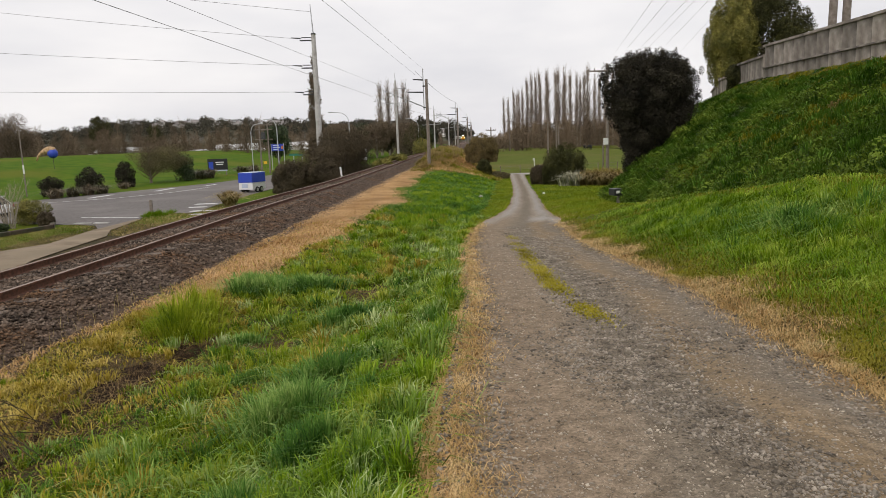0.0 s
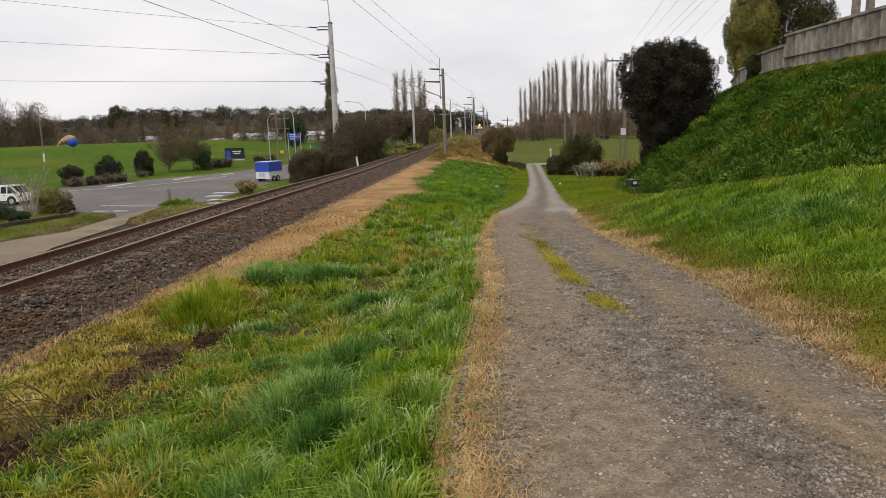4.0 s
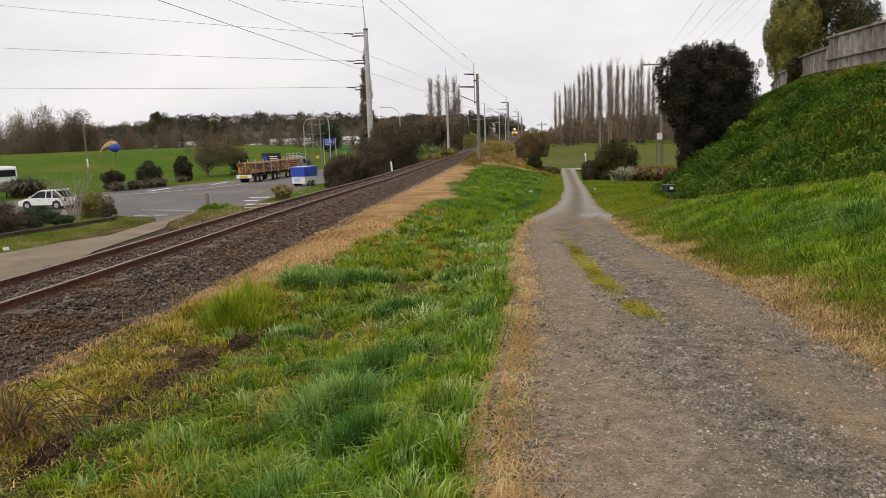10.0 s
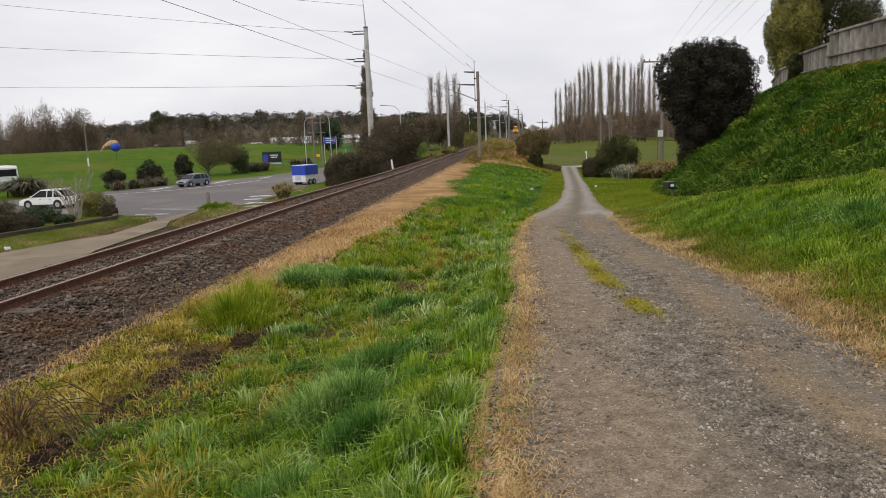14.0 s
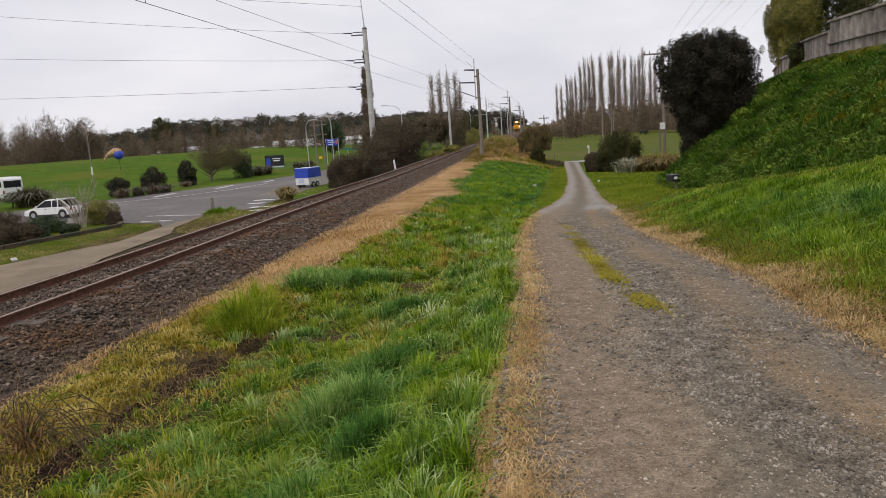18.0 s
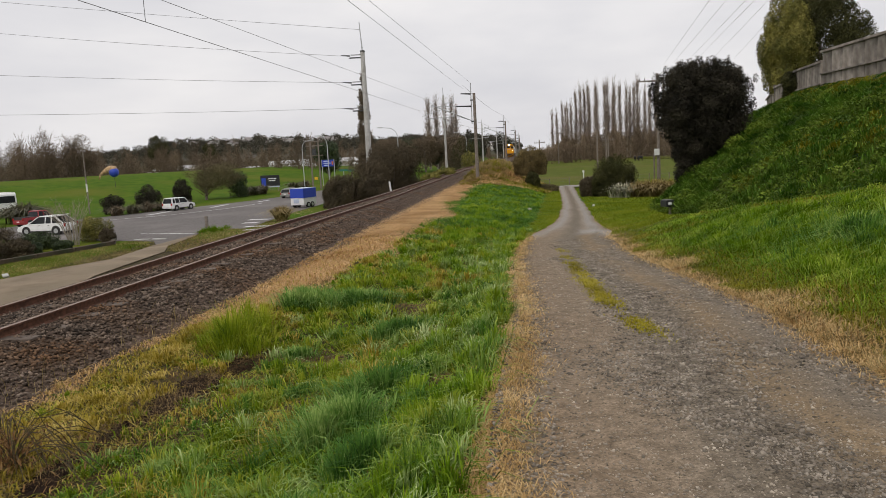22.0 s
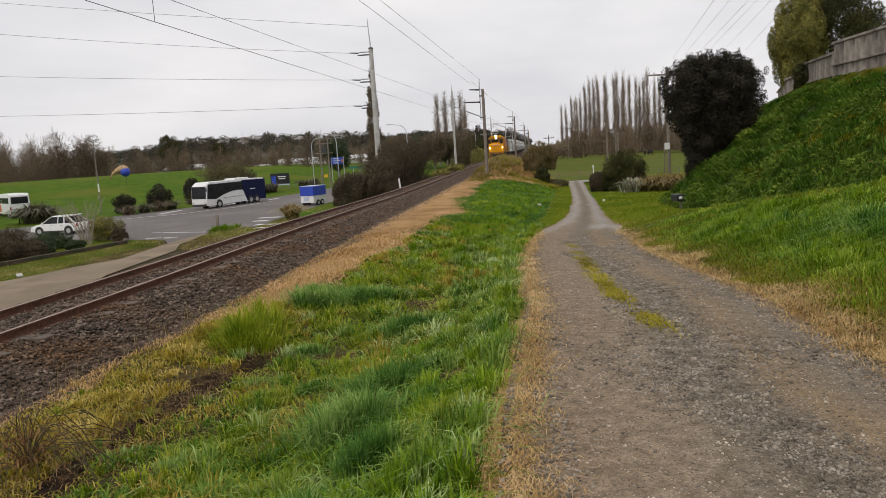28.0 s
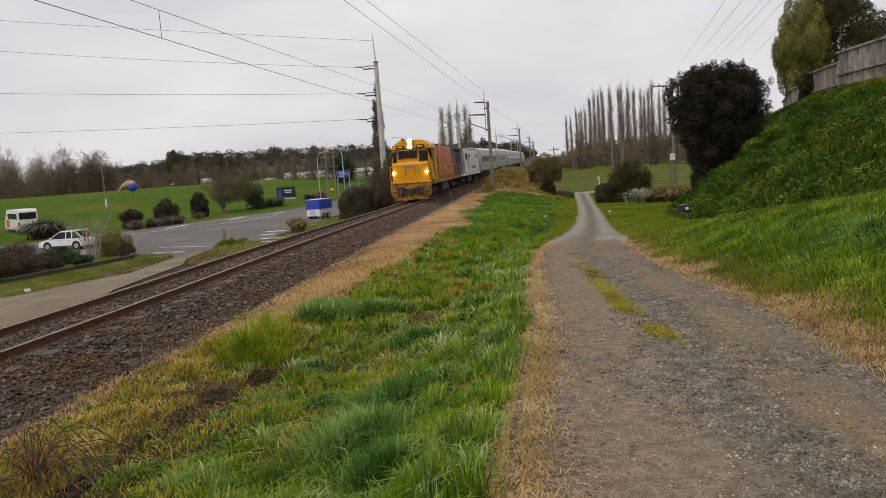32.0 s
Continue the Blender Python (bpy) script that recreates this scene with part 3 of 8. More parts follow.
def build_ground():
    ys = np.concatenate([np.arange(-40, 2, 2.0), np.arange(2, 26, 0.3), np.arange(26, 80, 0.8), np.arange(80, 190, 3.0), 190 * 1.13 ** np.arange(0, 26)])
    us = np.concatenate([-90 * 1.16 ** np.arange(22, -1, -1), np.arange(-88, -12, 1.6), np.arange(-12, 26, 0.28), np.arange(26, 60, 1.5), 60 * 1.16 ** np.arange(0, 25)])
    X, Y = np.meshgrid(us, ys)
    X = X + np.clip(Y, 0, 80) * 0.1 * (np.abs(X) < 60)
    Z = land(X, Y)
    ny, nx = X.shape
    V = np.stack([X, Y, Z], -1).reshape(-1, 3)
    i = np.arange(ny - 1)[:, None] * nx + np.arange(nx - 1)[None]
    Q = np.stack([i, i + 1, i + nx + 1, i + nx], -1).reshape(-1, 4)
    ob = raw_mesh("ground", V, Q, 4, M["soil_grass"], "grassy ground with a railway bank, verge and meadow", "ground", "structure")
    ob.data.materials.append(M["meadow"])
    ob.data.materials.append(M["bank_soil"])
    ob.data.materials.append(M["dry"])
    ob.data.materials.append(M["pasture"])
    C = V[Q].mean(1)
    d = C[:, 0] - track_x(C[:, 1])
    dx, dz, dw = drive(C[:, 1])
    idx = np.zeros(len(Q), np.int32)
    idx[((d < -9) & ((C[:, 0] < -21) | (C[:, 1] > 50))) | ((C[:, 1] > 84) & (d > 5))] = 1
    idx[(C[:, 0] > dx + dw + 5) & (C[:, 1] < 84)] = 2
    fx = np.interp(C[:, 1], (14, 22, 30, 36, 45, 60, 84), (8.6, 7.6, 9.0, 11.4, 14.6, 22.0, 30.0))
    idx[(C[:, 0] > dx + dw - 0.2) & (C[:, 0] < fx) & (C[:, 1] > 23.5) & (C[:, 1] < 84)] = 1
    idx[(d > 4.4) & (C[:, 0] < dx - dw) & (C[:, 1] > 20) & (C[:, 1] < 84)] = 1
    idx[(d > 2.0) & (d < 3.3 + 1.1 * ss(12, 22, C[:, 1]) + 0.25 * wobble(C[:, 0], C[:, 1], 0.9, 2.0)) & (C[:, 1] > 10.5) & (C[:, 1] < 78)] = 3
    idx[(C[:, 1] > 82.5) & (d > 5)] = 4
    ob.data.polygons.foreach_set("material_index", idx)
    ob.data.shade_smooth()


def ribbon(name, ys, xl, xr, zf, material, label, category, kind="structure", nx=6, crown=0.0):
    ys = np.asarray(ys, float)
    V = []
    for y, a, b in zip(ys, xl, xr):
        for k in range(nx + 1):
            u = k / nx
            x = a + (b - a) * u
            V.append((x, y, float(zf(x, y)) + crown * (1 - (2 * u - 1) ** 2)))
    n = nx + 1
    Q = [(j * n + k, j * n + k + 1, (j + 1) * n + k + 1, (j + 1) * n + k) for j in range(len(ys) - 1) for k in range(nx)]
    ob = raw_mesh(name, V, Q, 4, material, label, category, kind)
    ob.data.shade_smooth()
    return ob


def patch(name, corners, z, material, label, category, kind="structure"):
    V = [(x, y, z) for x, y in corners]
    bm = bmesh.new()
    f = bm.faces.new([bm.verts.new(v) for v in V])
    r = bmesh.ops.extrude_face_region(bm, geom=[f])
    bmesh.ops.translate(bm, verts=[v for v in r["geom"] if isinstance(v, bmesh.types.BMVert)], vec=(0, 0, 0.03))
    bmesh.ops.recalc_face_normals(bm, faces=bm.faces)
    return tagged(part(name, bm, material), label, category, "", kind)


build_ground()

# ---------------------------------------------------------------- drive, road, lane
def build_surfaces():
    ys = np.concatenate([np.arange(-20, 4, 1.0), np.arange(4, 26, 0.4), np.arange(26, 82, 1.0)])
    cx, cz, cw = drive(ys)
    jit = 0.05 * np.sin(ys * 2.1) + 0.04 * np.sin(ys * 5.3 + 1)
    zf = lambda x, y: np.interp(y, DRIVE_Y, DRIVE_Z) - 0.018
    gd = ribbon("gravel_drive", ys, cx - cw + jit, cx + cw + 0.05 * np.sin(ys * 1.7 + 2), zf, M["gravel"], "grey gravel drive with worn wheel tracks", "drive", crown=0.035, nx=16)
    at = gd.data.attributes.new("across", "FLOAT", "POINT")
    at.data.foreach_set("value", np.tile(np.linspace(-1, 1, 17), len(ys)).astype(np.float32))
    # pale worn wheel tracks beyond the fork
    U, YY = np.meshgrid(np.linspace(-1, 1, 17), ys)
    wav = 0.5 * np.sin(U * 7.0 + 1.0) + 0.4 * np.sin(U * 17.0)
    lane = np.exp(-((np.abs(U) - 0.62) / 0.3) ** 2) * ss(21.0, 25.0, YY + 1.2 * wav) * 0.85
    fork = 0.9 * np.exp(-((YY - 22.2 + 0.7 * wav) / 0.8) ** 2) * np.clip(ss(0.05, 0.3, U) + ss(0.6, 0.95, -U), 0, 1)
    pl = gd.data.attributes.new("pale", "FLOAT", "POINT")
    pl.data.foreach_set("value", np.clip(lane + fork, 0, 1).ravel().astype(np.float32))
    # cross lane at the end of the drive
    ribbon("cross_lane", np.array([78.6, 79.6, 80.8, 81.8]), [9.4, 9.2, 9.2, 9.6], [17.5, 18.5, 18.5, 18], lambda x, y: -2.6, M["wheel"], "pale gravel lane crossing the drive's end", "lane", nx=10)
    far = [(-80, 15), (-44.2, 72), (-39.3, 79.5), (-33.4, 88.7), (-28.7, 96.6), (-25.0, 104.5), (-22.2, 114), (-19.5, 132), (-16, 165), (-11, 200), (2, 200)]
    near = [(-4, 165), (-9, 120), (-12.6, 96), (-14.2, 84.1), (-15.4, 70.2), (-15.6, 58.5), (-16.0, 56.4), (-19.4, 58.3), (-18.75, 53.4), (-18.3, 49.5), (-18.6, 47.6), (-19.4, 47.6), (-20.5, 50.0), (-24.6, 52.3), (-38.2, 59.2), (-70, 10)]
    patch("road", far + near, -3.4, M["asphalt"], "grey asphalt road with a wide forecourt", "road")
    patch("side_lane", [(-18.8, 53.0), (-19.2, 48.8), (-19.4, 46.8), (-19.3, 40.7), (-20.65, 38.3), (-21.9, 35.1), (-26, 28), (-31, 18), (-22, 14), (-15.5, 26), (-17.2, 34.4), (-17.2, 38.6), (-17.15, 43.2), (-18.15, 46.4), (-18.2, 49.0), (-18.5, 53.2)], -3.37, M["lane"], "pale worn lane beside the railway", "lane")


def rail_profile(side):
    """Rail along the line, as a swept profile."""
    prof = [(-0.06, 0.0), (0.06, 0.0), (0.06, 0.012), (0.012, 0.035), (0.012, 0.105), (0.035, 0.115), (0.035, 0.14), (-0.035, 0.14), (-0.035, 0.115), (-0.012, 0.105), (-0.012, 0.035), (-0.06, 0.012)]
    ys = np.concatenate([np.arange(-20, 60, 1.0), np.arange(60, 430, 4.0)])
    V, Q = [], []
    n = len(prof)
    for y in ys:
        a = math.atan(float(track_x(y + 0.5) - track_x(y - 0.5)))
        cx, cz = float(track_x(y)), float(track_z(y))
        for u, v in prof:
            o = side * 0.5685 + u
            V.append((cx + o * math.cos(a), y - o * math.sin(a), cz - 0.14 + v))
    for j in range(len(ys) - 1):
        for k in range(n):
            Q.append((j * n + k, j * n + (k + 1) % n, (j + 1) * n + (k + 1) % n, (j + 1) * n + k))
    return V, Q, n


def build_track():
    ys = np.concatenate([np.arange(-20, 60, 0.8), np.arange(60, 430, 4.0)])
    tx = track_x(ys)
    j = 0.1 * np.sin(ys * 2.7) + 0.08 * np.sin(ys * 1.1)

    def bed(x, y):
        e = x - float(track_x(y))
        d = abs(e)
        z = float(track_z(y)) - 0.125 - max(d - 0.62, 0) * 0.06 - max(d - 1.15, 0) * 0.2
        return max(z, float(land(x, y)) + 0.006) if e > 1.6 else z
    ribbon("ballast", ys, tx - 2.3 + j, tx + 2.2 + 0.4 * ss(15, 24, ys) + j, bed, M["ballast"], "dark grey stone ballast of the railway", "ballast", nx=18)
    tr = thing("railway_track", pose(0, 0, 0), "single railway track with two rusty rails", "railway", kind="structure")
    for side in (-1, 1):
        V, Q, n = rail_profile(side)
        r = part("rail", (V, Q), M["rust"], tr, "rust-brown steel rail with a worn head")
        r.data.materials.append(M["railhead"])
        for k, p in enumerate(r.data.polygons):
            if k % n == 6:
                p.material_index = 1
    bm = new_box((0, 0, 0), (2.1, 0.22, 0.12), bevel=0.012)
    first = part("sleeper", bm, M["sleeper"], tr)
    k = 0
    for y in np.arange(-3, 110, 0.66):
        a = math.atan(float(track_x(y + 0.5) - track_x(y - 0.5)))
        m = pose(float(track_x(y)), y, float(track_z(y)) - 0.185 + 0.012 * math.sin(k * 2.2), 0, 0, -math.degrees(a))
        ob = first if k == 0 else new("sleeper", first.data)
        ob.parent = tr
        ob.matrix_basis = m
        k += 1


build_surfaces()
build_track()


# ---------------------------------------------------------------- masts, poles, wires
def wire(name, pts, sag, r, label, group="", steps=14):
    line = []
    for a, b in zip(pts[:-1], pts[1:]):
        a, b = Vector(a), Vector(b)
        for k in range(steps + 1):
            u = k / steps
            if k or not line:
                line.append(a.lerp(b, u) - Vector((0, 0, sag * 4 * u * (1 - u))))
    bm = bmesh.new()
    rings = []
    for k, p in enumerate(line):
        d = (line[min(k + 1, len(line) - 1)] - line[max(k - 1, 0)]).normalized()
        s = d.cross(Vector((0, 0, 1)))
        s = (s.normalized() if s.length > 1e-4 else Vector((1, 0, 0))) * r
        t = s.cross(d).normalized() * r
        rings.append([bm.verts.new(p + q) for q in (s, t, -s, -t)])
    for q0, q1 in zip(rings[:-1], rings[1:]):
        for k in range(4):
            bm.faces.new((q0[k], q0[(k + 1) % 4], q1[(k + 1) % 4], q1[k]))
    bm.faces.new(rings[0][::-1])
    bm.faces.new(rings[-1])
    return tagged(part(name, bm, M["wire"]), label, "wire", group)


def mast(x, y, h, arm, zb=None):
    """A catenary mast: timber-grey post, steel extension, brackets and cantilever towards the track."""
    zb = float(land(x, y)) - 0.3 if zb is None else zb
    a = thing("catenary_mast", pose(x, y, zb), "grey railway catenary mast with steel brackets", "mast", "masts along the railway")
    part("post", new_tube((0, 0, 0), (0, 0, h - 0.9), 0.17, 0.13, 10), M["wood"], a)
    part("extension", new_tube((-0.28, 0, h - 3.6), (-0.28, 0, h), 0.05, 0.045, 6), M["steel"], a, "thin steel extension")
    for zz in (h - 3.4, h - 1.5):
        part("clamp", new_box((-0.15, 0, zz), (0.4, 0.16, 0.1)), M["darksteel"], a)
    for zz, w in ((h - 0.95, 0.9), (h - 2.05, 1.4)):
        part("insulator", new_tube((-0.3, 0, zz), (-0.3 - w, 0, zz + 0.06), 0.075, 0.05, 8), M["darksteel"], a)
    part("cantilever", tube(new_tube((-0.25, 0, h - 3.35), (-arm, 0, h - 1.75), 0.05, 0.04, 6), (-0.35, 0, h - 2.05), (-arm, 0, h - 1.9), 0.025, n=5), M["steel"], a, "slanting cantilever tube")
    part("registration_arm", tube(new_tube((-arm * 0.75, 0, h - 2.2), (-arm - 0.9, 0, h - 2.75), 0.03, n=5), (-arm, 0, h - 1.8), (-arm, 0, h - 2.6), 0.018, n=4), M["steel"], a)
    return a


def gantry_pole(x, y, h):
    """A pale steel mast on the far side, with its arm to the track."""
    zb = float(land(x, y)) - 0.3
    a = thing("steel_mast", pose(x, y, zb), "pale grey steel railway mast with a side arm", "mast", "masts along the railway")
    part("post", new_tube((0, 0, 0), (0, 0, h), 0.17, 0.12, 8), M["concrete"], a)
    part("tip", new_tube((0, 0, h), (-0.05, 0, h + 1.0), 0.05, 0.03, 5), M["steel"], a)
    part("upper_arm", tube(new_tube((0, 0, h - 1.1), (1.4, 0, h - 1.1), 0.05, n=5), (1.4, 0, h - 1.2), (1.4, 0, h - 0.3), 0.04, n=5), M["steel"], a)
    part("lower_arm", tube(new_tube((-2.6, 0, h - 3.1), (1.4, 0, h - 3.0), 0.05, n=5), (1.4, 0, h - 3.1), (1.4, 0, h - 2.2), 0.04, n=5), M["steel"], a)
    return a


def build_power():
    # great concrete pole beside the road
    px, py = -8.27, 82.0
    zb = -3.6
    a = thing("concrete_pole", pose(px, py, zb), "tall pale concrete power pole with three crossarms", "power pole")
    H = 13.4 - zb
    part("shaft", new_tube((0, 0, 0), (0, 0, H), 0.4, 0.24, 10), M["concrete"], a)
    part("cap", new_tube((0, 0, H), (0, 0, H + 0.14), 0.3, 0.24, 10), M["darksteel"], a)
    part("spike", new_tube((0, 0, H), (-0.16, 0, H + 3.2), 0.08, 0.04, 6), M["steel"], a)
    arms = (12.94, 10.0, 7.13)
    for zz in arms:
        arm = part("crossarm", tube(new_tube((0, 0, zz - zb - 0.16), (-1.5, 0, zz - zb - 0.16), 0.07, n=6), (0, 0, zz - zb + 0.14), (-1.3, 0, zz - zb + 0.16), 0.05, n=6), M["darksteel"], a)
        part("insulator", new_tube((-1.4, 0, zz - zb + 0.07), (-2.4, 0, zz - zb + 0.16), 0.08, 0.05, 6), M["darksteel"], arm)
    for zz, zl, xl in ((15.8, 21.3, -49.0), (13.05, 16.65, -39.5), (10.15, 13.2, -48.0), (7.3, 8.9, -48.6)):
        far = Vector((xl, 82, zl))
        near = Vector((px - (2.3 if zz < 15 else 0.12), py, zz))
        wire("power_line", [near, near + (far - near) * 1.9], 0.35, 0.017, "thin dark power line above the road", "power lines", 12)
    # masts along the line
    mast(3.15, 66, 9.1, 3.9, -1.25)
    for y in (125, 184, 243, 302, 361):
        mast(float(track_x(y)) + 3.25, y, 8.4, 3.6, float(track_z(y)) - 0.5)
    gantry_pole(0.55, 100, 11.8)
    for y in (159, 218, 277, 336):
        gantry_pole(float(track_x(y)) - 3.3, y, 9.6)


build_power()


def build_wires():
    def run(name, p, q, label, r=0.02, sag=0.0):
        """Through p (far) and q (near), carried on past the camera."""
        p, q = Vector(p), Vector(q)
        end = q + (q - p) * 0.9
        wire(name, [p, q, end], sag, r, label, "overhead wires", 6)
    run("messenger_wire", (-0.88, 66, 6.5), (-5.5, 26, 5.75), "dark messenger wire over the railway", 0.007)
    run("contact_wire", (-1.67, 66, 5.58), (-6.6, 26, 5.42), "dark contact wire over the railway", 0.009)
    run("feeder_wire", (2.95, 66, 7.81), (-1.19, 30, 6.66), "dark feeder wire along the railway", 0.008)
    run("feeder_wire", (2.23, 66, 7.34), (-1.93, 30, 6.68), "dark feeder wire along the railway", 0.009)
    tagged(part("dropper_wire", new_tube((-7.45, 19.1, 5.4), (-7.45, 19.1, 6.1), 0.009, n=4), M["wire"]), "short dropper between overhead wires", "wire", "overhead wires")
    ys = [66, 125, 184, 243, 302, 361]
    for dx, z in ((3.0, 7.7), (-0.6, 6.6), (-0.6, 5.6)):
        pts = [Vector((float(track_x(y)) + dx, y, z)) for y in ys]
        wire("overhead_wire", pts, 0.35, 0.016, "dark overhead wire along the far railway", "overhead wires", 8)
    # lines to the pole on the bank
    for p, q in (((18.4, 60, 7.9), (10.4, 30, 6.32)), ((19.2, 60, 8.0), (11.0, 30, 6.34)), ((22.3, 60, 8.1), (12.6, 30, 6.26)), ((20.1, 60, 7.85), (11.66, 30, 6.28)), ((21.0, 60, 8.1), (12.0, 30, 6.27)), ((24.1, 60, 8.05), (13.4, 30, 6.2))):
        p, q = Vector(p), Vector(q)
        wire("power_line", [p, q, q + (q - p) * 0.6], 0.0, 0.006, "thin power line above the bank", "power lines", 3)


build_wires()


# ---------------------------------------------------------------- plants
def leaf_cloud(n, blobs, size, flat=0.6, rng=None):
    """n pointed leaves scattered on uneven lumps; blobs: (centre, radii)."""
    rng = rng or RNG
    cs = np.array([b[0] for b in blobs], float)
    rs = np.array([b[1] for b in blobs], float)
    w = rs.prod(1) ** 0.67
    k = rng.choice(len(blobs), n, p=w / w.sum())
    v = rng.normal(size=(n, 3))
    v /= np.linalg.norm(v, axis=1)[:, None]
    rad = np.clip(1 - np.abs(rng.normal(0, 0.22, n)), 0.2, 1.08)
    P = cs[k] + v * rs[k] * rad[:, None]
    a = rng.normal(size=(n, 3))
    a /= np.linalg.norm(a, axis=1)[:, None]
    b = np.cross(a, v + 0.3 * rng.normal(size=(n, 3)))
    b /= np.maximum(np.linalg.norm(b, axis=1)[:, None], 1e-6)
    s = size * rng.uniform(0.6, 1.4, n)[:, None]
    A, B = a * s, b * s * flat
    V = np.stack([P - A - B, P - A + B, P + A * 1.25], 1).reshape(-1, 3)
    return V, np.arange(n * 3).reshape(-1, 3)


def child_raw(name, V, Q, material, parent, label=""):
    ob = raw_mesh(name, V, Q, len(Q[0]), material, label, "", "")
    ob.parent = parent
    return ob


def lumps(rng, c, r, n, spread=0.65, size=(0.3, 0.55)):
    out = []
    for i in range(n):
        v = rng.normal(size=3)
        v /= np.linalg.norm(v)
        v[2] = v[2] * 0.9 + 0.1
        s = rng.uniform(*size)
        out.append((np.array(c) + v * np.array(r) * spread, np.array(r) * s))
    return out


def shrub(name, x, y, r, h, leafmat, label, category, n=6000, size=0.06, seed=1, base=0.0, z=None, lean=0.0, trunk=True, group=""):
    twiggy = leafmat in (M["leaf_brown"], M["far_brush"], M["leaf_rust"], M["leaf_willow"])
    rng = np.random.default_rng(seed)
    z = float(land(x, y)) if z is None else z
    a = thing(name, pose(x, y, z - 0.05), label, category, group)
    c = (0, 0, base + (h - base) / 2)
    rr = (r, r, (h - base) / 2)
    bl = lumps(rng, c, rr, 16) + [(np.array(c), np.array(rr) * 0.6)]
    bl += lumps(rng, c, rr, 26, 0.8, (0.12, 0.26))
    if base < 0.3:
        for k in range(12):
            t = rng.uniform(0, 6.283)
            bl.append((np.array((math.cos(t) * r * 0.66, math.sin(t) * r * 0.66, h * rng.uniform(0.1, 0.26))), np.array((r * 0.3, r * 0.3, h * 0.22))))
    V, Q = leaf_cloud(int(n * 1.0), bl, size * (1.55 if twiggy else 0.9), 0.22 if twiggy else 0.6, rng=rng)
    V[:, 2] = np.maximum(V[:, 2], 0.02)
    child_raw("crown", V, Q, leafmat, a)
    if trunk:
        bm = new_tube((0, 0, 0), (0, 0, base + (h - base) * 0.5), 0.05 * h * 0.5 + 0.02, 0.02 * h * 0.4 + 0.01, 7)
        for i in range(5):
            t = rng.uniform(0, 6.28)
            tube(bm, (0, 0, base * 0.6 + 0.1), (math.cos(t) * r * 0.6, math.sin(t) * r * 0.6, base + (h - base) * rng.uniform(0.4, 0.8)), 0.02 * h * 0.5 + 0.01, 0.01, 5)
        part("trunk", bm, M["bark"], a)
    return a


def twig_fan(rng, base, h, r, n_limb, n_twig, upright=0.9, thick=0.02):
    """Triangular twig slivers round a stem: V and tri list. Poplars have a high upright, round trees a low one."""
    V, T = [], []
    L = rng.uniform(0.06, 1.0, n_limb)
    out = []
    for u in L:
        az = rng.uniform(0, 6.283)
        st = np.array([0, 0, h * u * 0.92])
        ln = h * (0.16 + 0.2 * (1 - u)) * rng.uniform(0.6, 1.2)
        d = np.array([math.cos(az) * (1 - upright), math.sin(az) * (1 - upright), upright])
        d /= np.linalg.norm(d)
        out.append((st, d, ln, az, u))
    segs = []
    for st, d, ln, az, u in out:
        end = st + d * ln * (1 if r is None else 1)
        segs.append((st, end, thick * (1.3 - u)))
        for k in range(n_twig):
            v = rng.uniform(0.25, 1.0)
            p = st + d * ln * v
            d2 = d + rng.normal(size=3) * 0.28
            d2 /= np.linalg.norm(d2)
            segs.append((p, p + d2 * ln * rng.uniform(0.25, 0.55), thick * 0.45))
    A = np.array([s[0] for s in segs]) + base
    B = np.array([s[1] for s in segs]) + base
    w = np.array([s[2] for s in segs])[:, None]
    side = np.cross(B - A, rng.normal(size=A.shape))
    side /= np.maximum(np.linalg.norm(side, axis=1)[:, None], 1e-6)
    V = np.stack([A - side * w, A + side * w, B], 1).reshape(-1, 3)
    return V, np.arange(len(segs) * 3).reshape(-1, 3)


def bare_tree(name, m, h, label, seed, upright=0.9, n_limb=90, n_twig=7, thick=0.05, trunk_r=0.18, tw=None, bark=None, group=""):
    rng = np.random.default_rng(seed)
    a = thing(name, m, label, "tree", group)
    V, T = twig_fan(rng, np.zeros(3), h, None, n_limb, n_twig, upright, thick)
    child_raw("crown", V, T, tw or M["twig"], a)
    part("trunk", new_tube((0, 0, -0.3), (0, 0, h * 0.94), trunk_r, 0.02, 6), bark or M["palebark"], a)
    return a


